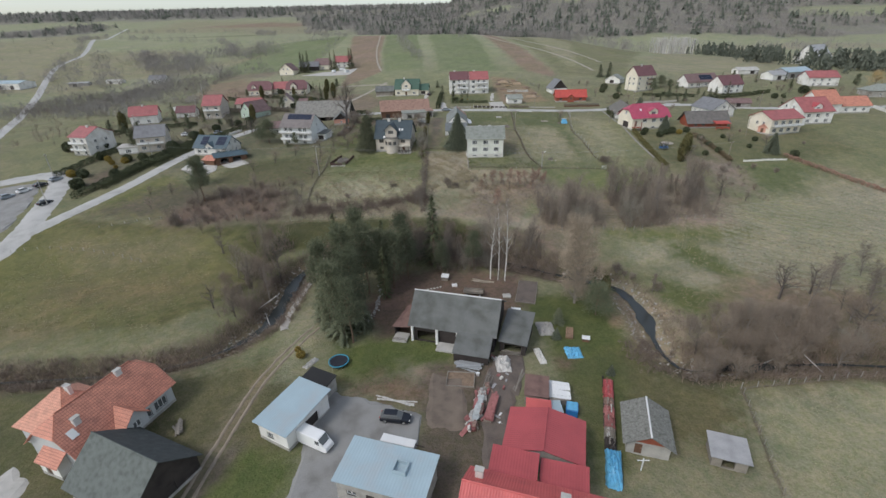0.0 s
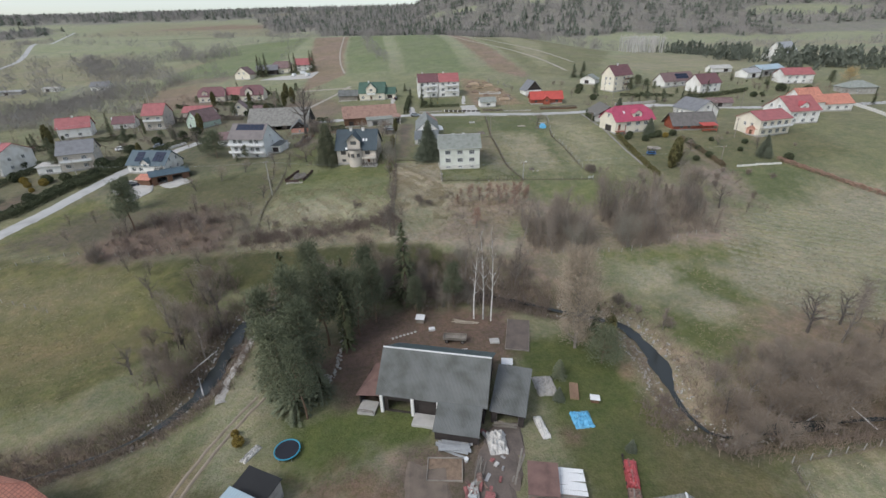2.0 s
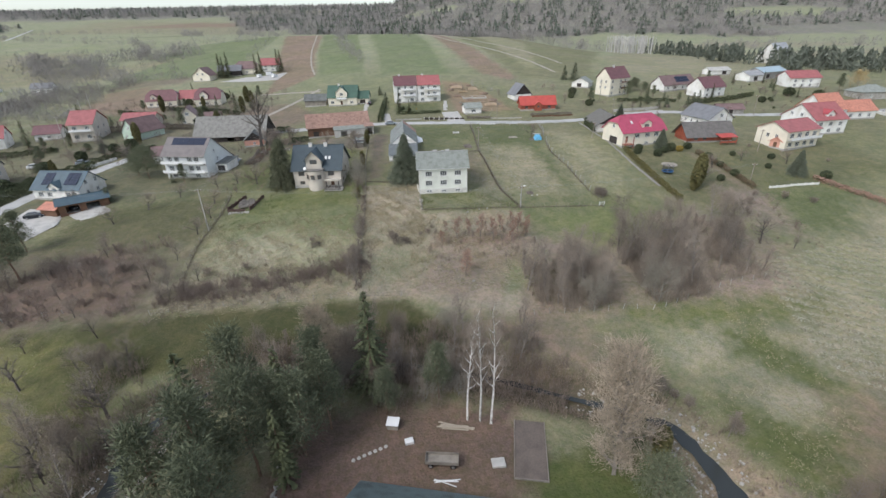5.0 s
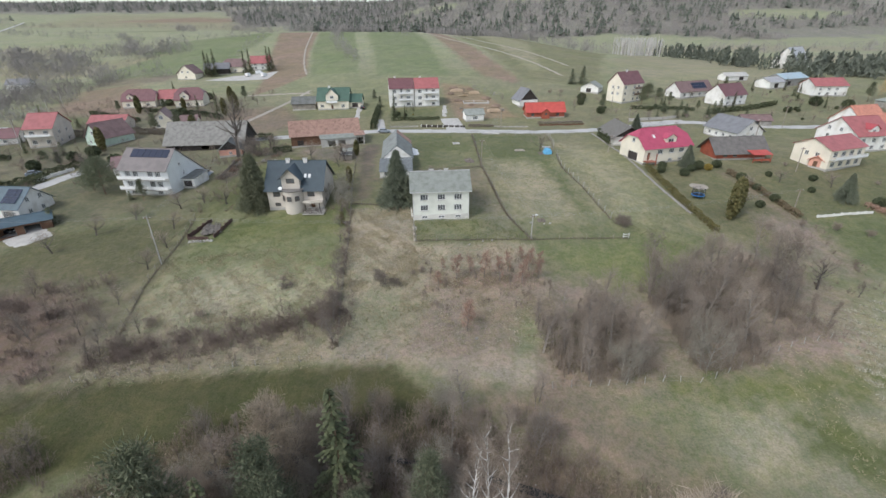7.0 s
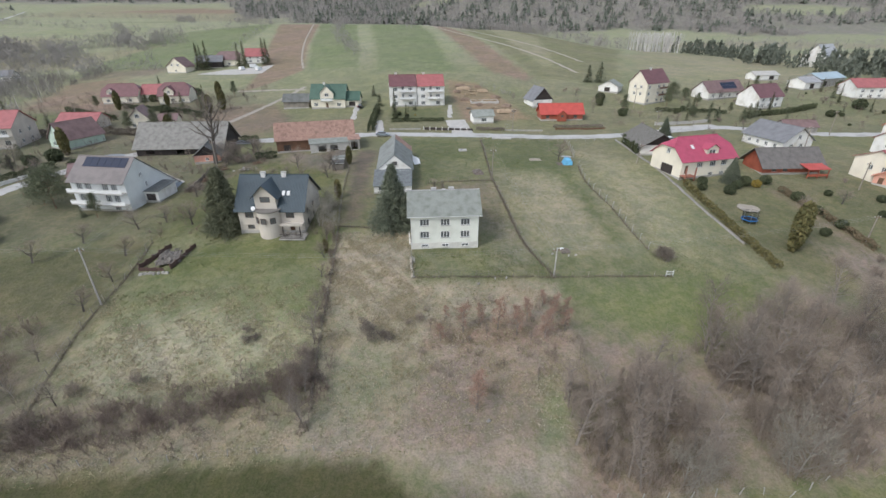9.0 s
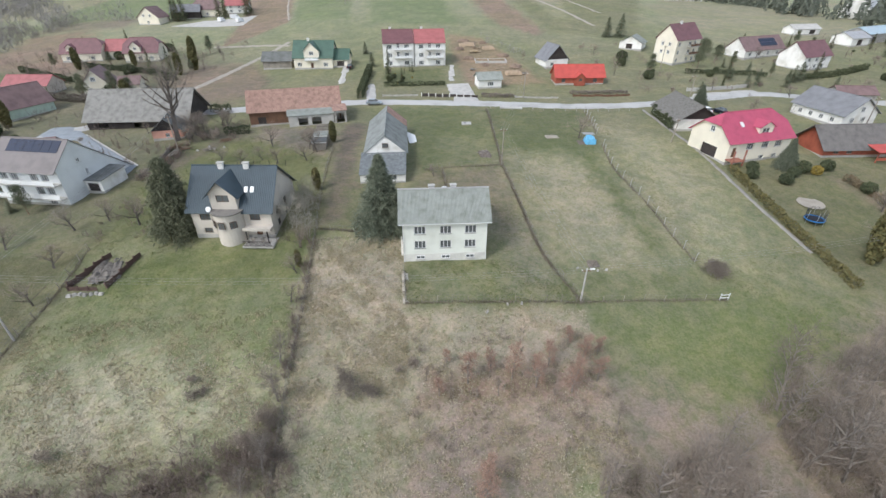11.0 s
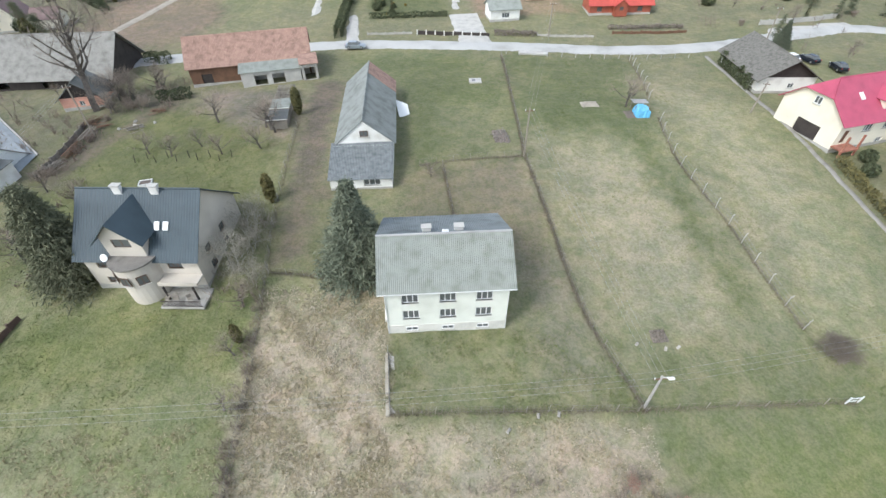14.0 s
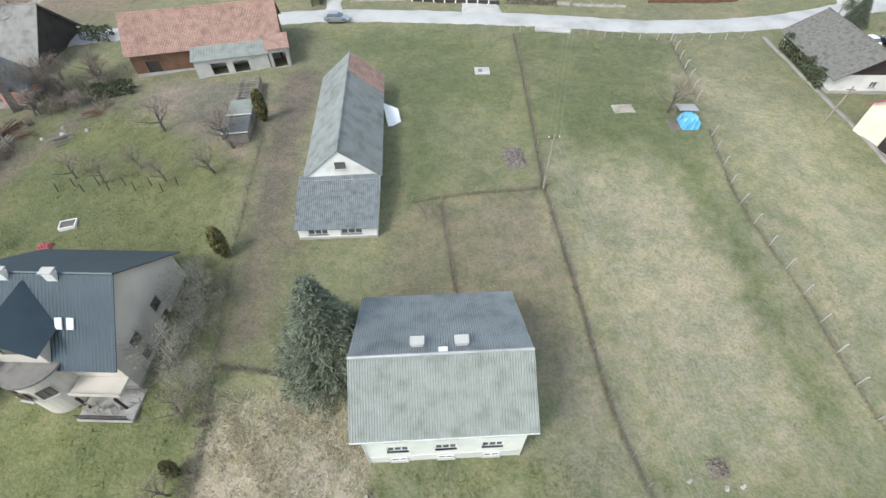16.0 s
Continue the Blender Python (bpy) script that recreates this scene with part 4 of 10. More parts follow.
def house(fl, fr, depth, eave, rise, roof="x", over=0.5, wall=None, roofing=None, openings=(), label="", gable=None, plinth=0.5, wave=0.0, pitch=0.2,
          stacks=(), frame_mat=None, name="house", category="house", z=None, ridge_at=0.5, back_eave=None, side_over=None, fascia=None, back_roof=None, group="", hip=0.45, base=None, bars=1):
    """A building: its front base corners, depth, eave height and roof rise. roof: ridge along the front (x), away from it (y), hipped (hip), half-hipped (half) or a single slope (shed)."""
    m, width = place_on(fl, fr, depth, z)
    wall, frame_mat = wall or WHITE, frame_mat or FRAMEWHITE
    home = thing(name, m, label, category, group)
    so = over if side_over is None else side_over
    zb = eave if back_eave is None else back_eave
    low = min(eave, zb)
    if roof == "shed":
        zb = eave + rise
    heights = {"f": eave, "b": zb if roof != "shed" else eave + rise, "r": low, "l": low}
    for side, o, u, length in (("f", (0, 0, 0), (1, 0, 0), width), ("r", (width, 0.3, 0), (0, 1, 0), depth - 0.6), ("b", (width, depth, 0), (-1, 0, 0), width), ("l", (0, depth - 0.3, 0), (0, -1, 0), depth - 0.6)):
        off = 0.0 if side in "fb" else 0.3
        bm = bmesh.new()
        mine = [w for w in openings if w[0] == side and w[2] + w[4] < heights[side]]
        wall_panel(bm, (o[0], o[1], -1.2), u, length, heights[side] + 1.2, [(w[1] - w[3] / 2 - off, w[1] + w[3] / 2 - off, w[2] + 1.2, w[2] + w[4] + 1.2) for w in mine])
        bmesh.ops.recalc_face_normals(bm, faces=bm.faces)
        part("wall", bm, wall, home)
    if plinth:
        part("plinth", boxes((-0.04, width + 0.04, -0.04, 0.02, -1.2, plinth), (-0.04, width + 0.04, depth - 0.02, depth + 0.04, -1.2, plinth), (-0.04, 0.02, 0.02, depth - 0.02, -1.2, plinth), (width - 0.02, width + 0.04, 0.02, depth - 0.02, -1.2, plinth)), base or PLINTH, home)
    for w in openings:
        kind = w[5] if len(w) > 5 else "window"
        pm = side_pose(w[0], width, depth, w[1], w[2])
        if w[2] + w[4] >= heights[w[0]]:
            pm = pm @ pose(0, -0.2, 0)
        if kind == "door":
            ob = part("door", boxes((-w[3] / 2, w[3] / 2, 0, 0.07, 0, w[4])), BROWNWOOD, home, m=pm)
            part("door_handle", boxes((w[3] / 2 - 0.16, w[3] / 2 - 0.06, -0.05, 0.0, 1.0, 1.06)), ALLOY, ob)
        elif kind == "gate":
            ob = part("garage_door", boxes(*[(-w[3] / 2, w[3] / 2, 0.01 * (k % 2), 0.08, k * w[4] / 5, (k + 1) * w[4] / 5) for k in range(5)]), DARKWOOD, home, m=pm)
        elif kind == "hole":
            part("opening_lining", boxes((-w[3] / 2, -w[3] / 2 + 0.06, 0, 0.12, 0, w[4]), (w[3] / 2 - 0.06, w[3] / 2, 0, 0.12, 0, w[4]), (-w[3] / 2 + 0.06, w[3] / 2 - 0.06, 0, 0.12, w[4] - 0.06, w[4])), OLDWOOD, home, m=pm)
        else:
            window(home, pm, w[3], w[4], frame_mat, bars=2 if w[3] > 1.3 and bars else bars)
    th, top = 0.1, eave + rise
    gable_mat = gable or wall
    panels = []
    if roof == "x":
        ry = depth * ridge_at
        sf, sb = rise / ry, (eave + rise - zb) / (depth - ry)
        for a, b in ((0.0, 0.28), (width - 0.28, width)):
            bm = bmesh.new()
            poly_prism(bm, [(0.02, low), (depth - 0.02, low), (depth - 0.02, zb), (ry, top - 0.02), (0.02, eave)] if zb != eave else [(0.02, low), (depth - 0.02, low), (ry, top - 0.02)], "x", a + 0.002, b - 0.002)
            part("gable", bm, gable_mat, home)
        panels = [((-so, -over, eave - over * sf), (width + so, -over, eave - over * sf), (width + so, ry, top), (-so, ry, top)),
                  ((width + so, depth + over, zb - over * sb), (-so, depth + over, zb - over * sb), (-so, ry, top), (width + so, ry, top))]
        ridge = ((-so, ry, top), (width + so, ry, top))
    elif roof == "y":
        rx = width * ridge_at
        s1, s2 = rise / rx, rise / (width - rx)
        for a, b in ((0.0, 0.28), (depth - 0.28, depth)):
            bm = bmesh.new()
            poly_prism(bm, [(0.02, eave), (width - 0.02, eave), (rx, top - 0.02)], "y", a + 0.002, b - 0.002)
            part("gable", bm, gable_mat, home)
        panels = [((-over, depth + so, eave - over * s1), (-over, -so, eave - over * s1), (rx, -so, top), (rx, depth + so, top)),
                  ((width + over, -so, eave - over * s2), (width + over, depth + so, eave - over * s2), (rx, depth + so, top), (rx, -so, top))]
        ridge = ((rx, -so, top), (rx, depth + so, top))
    elif roof in ("hip", "half"):
        ry = depth / 2
        s = rise / ry
        cut = min(width * 0.48, ry) if roof == "hip" else ry * hip
        e = eave - over * s
        if roof == "hip":
            a0, a1, b0, b1 = (-over, -over, e), (width + over, -over, e), (width + over, depth + over, e), (-over, depth + over, e)
            r0, r1 = (cut, ry, top), (width - cut, ry, top)
            panels = [(a0, a1, r1, r0), (b0, b1, r0, r1), (a1, b0, r1, r1), (b1, a0, r0, r0)]
        else:
            zc = top - cut * s
            for a, b in ((0.0, 0.28), (width - 0.28, width)):
                bm = bmesh.new()
                poly_prism(bm, [(0.02, eave), (depth - 0.02, eave), (ry + cut, zc), (ry - cut, zc)], "x", a + 0.002, b - 0.002)
                part("gable", bm, gable_mat, home)
            r0, r1 = (cut * 0.8, ry, top), (width - cut * 0.8, ry, top)
            l0, l1 = (-so, ry - cut, zc), (-so, ry + cut, zc)
            k0, k1 = (width + so, ry - cut, zc), (width + so, ry + cut, zc)
            panels = [((-so, -over, e), (width + so, -over, e), k0, l0), (l0, k0, r1, r0), ((width + so, depth + over, e), (-so, depth + over, e), l1, k1), (k1, l1, r0, r1), (l1, l0, r0, r0), (k0, k1, r1, r1)]
        ridge = (r0, r1)
    else:
        s = rise / depth
        for a, b in ((0.0, 0.28), (width - 0.28, width)):
            bm = bmesh.new()
            poly_prism(bm, [(0.02, eave), (depth - 0.02, eave), (depth - 0.02, eave + rise - 0.02)], "x", a + 0.002, b - 0.002)
            part("gable", bm, gable_mat, home)
        panels = [((-so, -over, eave - over * s), (width + so, -over, eave - over * s), (width + so, depth + over, top + over * s), (-so, depth + over, top + over * s))]
        ridge = None
    for n, p in enumerate(panels):
        bm = bmesh.new()
        sheet(bm, *p, thick=th, wave=wave if roof in ("x", "y", "shed") else 0, pitch=pitch)
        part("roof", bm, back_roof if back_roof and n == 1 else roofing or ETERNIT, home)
    if ridge:
        bm = bmesh.new()
        tube(bm, Vector(ridge[0]) + Vector((0, 0, th)), Vector(ridge[1]) + Vector((0, 0, th)), 0.13, 0.13, 6)
        part("ridge_cap", bm, fascia or roofing or ETERNIT, home)
    for x, y, h in stacks:
        if roof == "y":
            zc = top - abs(x - width * ridge_at) * rise / (width * ridge_at)
        elif roof == "shed":
            zc = eave + rise * y / depth
        else:
            zc = top - abs(y - depth * (ridge_at if roof == "x" else 0.5)) * rise / (depth * (ridge_at if roof == "x" else 0.5))
        chimney(home, x, y, zc, h=h)
    return home, width


def dormer(home, x, w, y0, y1, z0, h, rise, wall, roofing, frame_mat=None, win=(1.2, 1.1), over=0.35):
    """A gabled dormer or front bay that reaches back into the roof."""
    bm = bmesh.new()
    wall_panel(bm, (x - w / 2, y0, z0), (1, 0, 0), w, h, [(w / 2 - win[0] / 2, w / 2 + win[0] / 2, h - win[1] - 0.3, h - 0.3)], 0.2)
    box(bm, x - w / 2, x - w / 2 + 0.2, y0 + 0.2, y1, z0, z0 + h)
    box(bm, x + w / 2 - 0.2, x + w / 2, y0 + 0.2, y1, z0, z0 + h)
    poly_prism(bm, [(x - w / 2, z0 + h), (x + w / 2, z0 + h), (x, z0 + h + rise)], "y", y0 + 0.002, y0 + 0.2)
    body = part("dormer", bm, wall, home)
    window(body, pose(x, y0 + 0.08, z0 + h - win[1] - 0.3), win[0], win[1], frame_mat or FRAMEWHITE, bars=1, sill=False)
    s = rise / (w / 2)
    for sg in (-1, 1):
        bm = bmesh.new()
        e = (x + sg * (w / 2 + over), z0 + h - over * s)
        a, b = (e[0], y0 - over, e[1]), (e[0], y1, e[1])
        c, d = (x, y1 + 0.8, z0 + h + rise), (x, y0 - over, z0 + h + rise)
        sheet(bm, *((a, b, c, d) if sg > 0 else (b, a, d, c)), thick=0.09)
        part("dormer_roof", bm, roofing, body)


def balcony(home, x0, x1, z, deep=1.3, rail=None):
    ob = part("balcony", boxes((x0, x1, -deep, 0.0, z - 0.16, z)), CONCRETE, home)
    k = max(3, int((x1 - x0) / 0.5))
    specs = [(x0, x1, -deep, -deep + 0.06, z + 0.92, z + 1.0), (x0, x1, -deep, -deep + 0.05, z + 0.1, z + 0.8)]
    part("railing", boxes(*specs), rail or FRAMEWHITE, ob)
    return ob


def solar(home, x0, x1, y0, y1, z0, z1, cols, rows):
    for i in range(cols):
        for j in range(rows):
            a, b = x0 + (x1 - x0) * i / cols + 0.03, x0 + (x1 - x0) * (i + 1) / cols - 0.03
            c, d = j / rows + 0.015, (j + 1) / rows - 0.015
            bm = bmesh.new()
            f = lambda x, s: (x, y0 + (y1 - y0) * s, z0 + (z1 - z0) * s + 0.13)
            sheet(bm, f(a, c), f(b, c), f(b, d), f(a, d), thick=0.05)
            part("solar_panel", bm, SOLAR, home)


def roof_window(home, x, y, z, slope, w=0.75, h=1.2):
    ob = part("roof_window", boxes((-w / 2, w / 2, 0, h, 0.06, 0.16)), ZINC, home, m=pose(x, y, z, slope))
    part("pane", boxes((-w / 2 + 0.08, w / 2 - 0.08, 0.08, h - 0.08, 0.16, 0.175)), LAMPGLASS, ob)


def grid(side, cols, rows, w, h):
    return [(side, u, v, w, h) for u in cols for v in rows]


PALEPLINTH = mat("pale cement plinth", (0.66, 0.64, 0.58), vary=0.15, bump=0.2)
# the plain grey-white house with three floors of windows
# Back slope is a darker copy of the roof grey, shade put into colour.
A, w = house((8.0, 160.95), (20.8, 160.5), 12.3, 7.1, 3.1, "x", over=0.5, side_over=0.62, wall=mat("aged pale render", (0.735, 0.745, 0.665), vary=0.12, scale=0.35, bump=0.15, grime=(0.62, 0.63, 0.55)), roofing=ETERNIT, wave=0.03, pitch=0.2, plinth=1.3, base=PALEPLINTH, ridge_at=0.363, back_eave=6.2, back_roof=mat("shaded grey sheets", (0.205, 0.228, 0.232), vary=0.25, scale=0.6, bump=0.2, grime=(0.15, 0.168, 0.168)),
             openings=grid("f", (2.6, 6.5, 10.3), (4.75, 2.25), 1.75, 1.35) + grid("r", (3, 6.5), (4.7, 2.2), 1.3, 1.3) + grid("b", (3, 6.5, 10), (4.7, 2.2), 1.5, 1.3),
             stacks=((4.6, 5.6, 0.9), (8.0, 5.5, 0.9)), label="white plastered three-level house with grey corrugated roof", fascia=TIN)
for x in (2.6, 6.5, 10.3):
    window(A, pose(x, -0.1, 0.45), 1.35, 0.6, FRAMEWHITE)
part("roof_hatch", boxes((6.2, 6.9, 4.6, 5.0, 10.1, 10.35)), ZINC, A)
for k in range(3):
    part("rain_pipe" if k else "gutter", boxes((-0.6, w + 0.6, -0.62, -0.5, 6.72, 6.82)) if not k else tube(bmesh.new(), (0.06 if k == 1 else w - 0.06, -0.1, 0), (0.06 if k == 1 else w - 0.06, -0.1, 6.7), 0.05, 0.05), ZINC, A)

# dark blue roofed house with a round bay
C, w = house((-26.2, 170.6), (-13.2, 169.1), 12.0, 5.3, 5.3, "x", ridge_at=0.4375, over=0.6, wall=BEIGE, roofing=NAVY, wave=0.02, pitch=0.3, frame_mat=FRAMEBROWN, plinth=0.6,
             openings=grid("f", (2.2, 10.4), (3.3,), 1.7, 1.2) + [("f", 2.2, 0.9, 1.4, 0.9), ("f", 10.6, 0.3, 1.0, 2.0, "door")] + grid("r", (3, 7), (3.2, 1.0), 1.3, 1.2),
             stacks=((4.4, 5.0, 0.9), (8.6, 5.0, 0.9)), label="beige house with steep dark blue metal roof and rounded bay")
dormer(C, 6.0, 4.2, -0.2, 4.6, 5.2, 2.9, 2.1, BEIGE, NAVY, FRAMEBROWN, win=(2.0, 1.2), over=0.7)
bm = bmesh.new()
bmesh.ops.create_cone(bm, cap_ends=True, segments=28, radius1=2.35, radius2=2.35, depth=5.9, matrix=pose(6.3, 0.0, 2.2))
bay = part("bay", bm, BEIGE, C)
bm = bmesh.new()
bmesh.ops.create_cone(bm, cap_ends=True, segments=28, radius1=2.6, radius2=2.6, depth=0.2, matrix=pose(6.3, 0.0, 5.25))
part("bay_balcony_floor", bm, mat("dark screed", (0.2, 0.185, 0.165), vary=0.3, scale=1.2, bump=0.2), bay)
for a in (-48, -8, 34):
    window(bay, pose(6.3, 0, 2.9, 0, 0, a) @ pose(0, -2.55, 0), 1.1, 1.2, FRAMEBROWN)
part("terrace_slab", boxes((8.7, 13.2, -1.7, 0.0, 2.25, 2.5), bevel=0.03), BEIGE, C)
part("terrace_edge", boxes((8.7, 13.2, -1.76, -1.7, 2.2, 2.75), bevel=0.02), BEIGE, C)
part("balcony_rail", boxes((8.9, 13.6, -3.0, -2.94, 0.95, 1.03), (8.9, 13.6, -3.0, -2.94, 0.15, 0.22)), DARKWOOD, C, "dark wooden terrace rail")
for k in range(22):
    part("baluster", boxes((8.95 + 0.21 * k, 9.0 + 0.21 * k, -2.99, -2.95, 0.2, 0.97)), DARKWOOD, C)
part("terrace_floor", boxes((8.7, 13.7, -3.1, 0.0, -0.2, 0.12), bevel=0.02), STONE, C)
for x in (9.2, 12.6):
    part("porch_post", boxes((x, x + 0.15, -2.0, -1.8, -0.3, 2.2)), DARKWOOD, C)
for x in (9.0, 10.0):
    roof_window(C, x, 1.9, 7.35, 45, 0.6, 1.0)
bm = bmesh.new()
bmesh.ops.create_uvsphere(bm, u_segments=14, v_segments=8, radius=0.45, matrix=pose(3.6, -0.8, 5.6, 60) @ Matrix.Diagonal((1, 1, 0.25, 1)))
part("satellite_dish", bm, FRAMEWHITE, C)

# long house with a white gable and a lean-to
B, w = house((1.2, 190.3), (9.2, 190.2), 23, 3.6, 3.3, "y", over=0.5, side_over=0.15, wall=WHITE, roofing=mat("lichen-grey sheets", (0.215, 0.228, 0.215), vary=0.25, scale=0.7, bump=0.3, grime=(0.15, 0.16, 0.145)), wave=0.02, pitch=0.2, openings=[("f", 4.0, 4.5, 1.2, 0.9), ("r", 5, 1, 1.2, 1.2), ("r", 12, 1, 1.2, 1.2), ("l", 5, 1, 1.2, 1.2)], frame_mat=FRAMEBROWN,
             label="long old house with white gable and dark corrugated roof", z=12.95)
part("roof_patch", sheet(bmesh.new(), (8.48, 17.8, 3.27), (8.48, 22.9, 3.27), (4.05, 22.9, 6.92), (4.05, 17.8, 6.92), thick=0.16), OLDTILE, B, "patch of old red tiles")
house((0.2, 184.3), (8.9, 183.9), 5.9, 2.1, 1.9, "shed", over=0.35, side_over=0.2, wall=WHITE, roofing=MOTTLED, wave=0.035, pitch=0.22, openings=[("f", 2.2, 0.8, 2.2, 1.0), ("f", 5.9, 0.8, 2.4, 1.0)], z=12.3, name="lean_to", category="lean-to", label="white lean-to porch with mossy corrugated roof")

# old tiled barn with a lean-to
house((-30.3, 222.6), (-7.4, 226.2), 10, 3.7, 4.0, "x", over=0.5, wall=BROWNWOOD, roofing=OLDTILE, wave=0.03, pitch=0.24, plinth=0.3, openings=[("f", 3, 0.2, 2, 1.9, "gate")], name="barn", category="barn", label="long barn with faded red clay tile roof")
bt, w = house((-20.2, 221.0), (-8.9, 222.8), 3.2, 2.7, 0.85, "shed", over=0.3, wall=CONCRETE, roofing=ETERNIT, wave=0.03, pitch=0.24, plinth=0, openings=[("f", 3.6, 0.05, 2.4, 1.9, "hole"), ("f", 7.0, 0.05, 2.4, 1.9, "hole")], name="lean_to", category="lean-to", label="grey block lean-to with dark open bays")
house((-8.7, 222.6), (-5.6, 223.2), 3.6, 3.2, 0.6, "shed", over=0.3, wall=STONE, roofing=OLDTILE, plinth=0, openings=[("f", 1.6, 0.05, 2.1, 2.4, "hole")], name="lean_to", category="lean-to", label="small block shed with an open dark doorway")

# white three-storey house with a long back slope
D, w = house((-67.5, 188.0), (-54.3, 184.9), 17.0, 7.4, 3.9, "x", over=0.9, side_over=0.25, wall=mat("pale white render", (0.7, 0.715, 0.7), vary=0.12, scale=0.3, bump=0.12), roofing=mat("brown-grey roof sheets", (0.19, 0.165, 0.155), rough=0.6, vary=0.2, bump=0.15), ridge_at=0.28, back_eave=1.6, plinth=0.4,
             openings=grid("f", (2.0, 4.2, 8.4, 10.6), (4.9,), 1.5, 1.9) + grid("f", (2.0, 4.2, 8.4, 10.6), (2.1,), 1.5, 1.7) + grid("f", (2.5, 10), (0.2,), 1.6, 1.3) + [("r", 6, 4.2, 0.7, 1.2), ("r", 5.0, 7.0, 0.8, 0.8)], label="pale grey three-storey house with balconies and long sloping roof")
balcony(D, 0, w, 4.6, 1.5)
balcony(D, 0, w, 1.9, 1.5)
solar(D, 2.0, w - 0.8, 2.4, 4.5, 9.4, 11.1, 6, 1)
house((-54.3, 189.6), (-49.9, 188.6), 6.5, 2.7, 0.6, "shed", over=0.3, wall=WHITE, roofing=ETERNITDARK, openings=[("f", 2.6, 0.1, 2.4, 2.0, "gate")], name="garage", category="garage", label="low pale garage with flat grey roof")

# twin house
for k, (a, b) in enumerate((((3.4, 279.0), (14.6, 279.3)), ((14.9, 279.3), (26.2, 279.6)))):
    T, w = house(a, b, 10.5, 8.4, 3.6, "x", over=0.6, side_over=0.05, wall=WHITE, roofing=MAROON if not k else HAZYRED, stacks=((3.0, 5.5, 1.0),), openings=grid("f", (2.4, 8.6), (6.2, 3.4, 0.7), 1.7, 1.4) + grid("f", (5.5,), (6.0, 3.2), 1.0, 2.0), z=17.2 if not k else 17.1,
                 label="white three-storey twin house half with red roof and balconies", group="twin house halves")
    balcony(T, 4.2, 10.4, 5.9)
    balcony(T, 4.2, 10.4, 3.1)

# green roofed house
G, w = house((-29.2, 281.5), (-15.2, 280.2), 10, 4.2, 4.8, "x", over=0.5, wall=CREAM, roofing=GREENROOF, openings=grid("f", (2.0, 11.5), (1.0,), 1.6, 1.3) + [("f", 6.6, 0.1, 1.0, 2.1, "door")], stacks=((5, 5, 0.8),), label="cream house with green metal roof and tall front gable")
dormer(G, 6.8, 5.4, -0.3, 4.5, 3.0, 3.4, 2.6, CREAM, GREENROOF, win=(1.6, 1.3))
balcony(G, 4.4, 9.2, 3.1, 1.2)
house((-15.0, 281.5), (-9.6, 281.0), 7, 3.0, 2.8, "x", wall=CREAM, roofing=GREENROOF, name="garage", category="garage", openings=[("f", 2.6, 0, 2.6, 2.2, "gate")], label="cream garage with green metal roof")
house((-41, 284), (-30.6, 283.6), 7, 3.0, 2.4, "x", wall=OLDWOOD, roofing=ETERNITDARK, name="shed", category="shed", label="long grey wooden shed with dark roof")

# houses of the left-hand slope
L3, w = house((-101.0, 180.0), (-86.8, 176.9), 9.5, 3.2, 3.8, "x", wall=WHITE, roofing=TEAL, openings=grid("f", (2.2, 5.0, 10.8, 12.6), (0.9,), 1.6, 1.3) + grid("r", (3, 6.5), (0.9, 3.9), 1.0, 1.2), label="white bungalow with dark teal roof and solar panels")
dormer(L3, 7.4, 3.0, -0.4, 3.4, 2.6, 1.3, 1.3, WHITE, TEAL)
solar(L3, 9.5, 13.5, 0.8, 4.2, 4.0, 6.6, 3, 2)
solar(L3, 2.5, 5.5, 0.8, 4.2, 4.0, 6.6, 2, 2)
house((-86.5, 166.6), (-77.0, 172.5), 6.5, 2.6, 1.0, "x", wall=BROWNWOOD, roofing=TEAL, name="carport", category="carport", plinth=0, openings=[("f", 3, 0.1, 3, 1.9, "hole"), ("f", 7.5, 0.1, 3, 1.9, "hole")], label="wooden carport with teal sheet roof")
house((-92.0, 168.0), (-87.2, 166.4), 5, 2.3, 0.9, "x", wall=BROWNWOOD, roofing=ORANGETILE, name="shed", category="shed", plinth=0, label="small shed with orange tiled roof")
L2, w = house((-126.2, 184.0), (-116.2, 187.6), 11, 6.2, 3.6, "x", wall=BEIGE, roofing=GREYROOF, openings=grid("f", (2.2, 7.6), (3.8, 1.0), 1.6, 1.4) + grid("r", (3.0, 7.0), (3.6, 6.3), 1.2, 1.2), label="beige house with dark grey roof and terrace")
balcony(L2, 0.4, 10, 3.3)
house((-133.5, 182.5), (-126.6, 184.2), 6, 2.8, 0.3, "shed", wall=WHITE, roofing=CONCRETE, name="terrace_annex", category="annex", openings=[("f", 3.5, 0.6, 2.0, 1.2)], label="low white annex with a flat terrace roof")
house((-158.5, 232.0), (-147.0, 236.5), 10, 4.6, 3.8, "x", wall=WHITE, roofing=HAZYRED, openings=grid("f", (3, 8), (1.0,), 1.5, 1.3) + [("r", 5, 5.0, 1.2, 1.2)], label="house with a dull red roof", stacks=((6, 5, 0.8),))
L1, w = house((-154.0, 185.2), (-146.0, 183.4), 13, 7.6, 3.0, "x", wall=WHITE, roofing=HAZYRED, openings=grid("f", (2.0, 6.0), (5.2, 2.5, 0.4), 1.5, 1.5) + grid("r", (4, 9), (4.8, 2.0), 1.2, 1.2), label="white three-storey house with dull red roof and balconies", stacks=((4, 6, 0.8),))
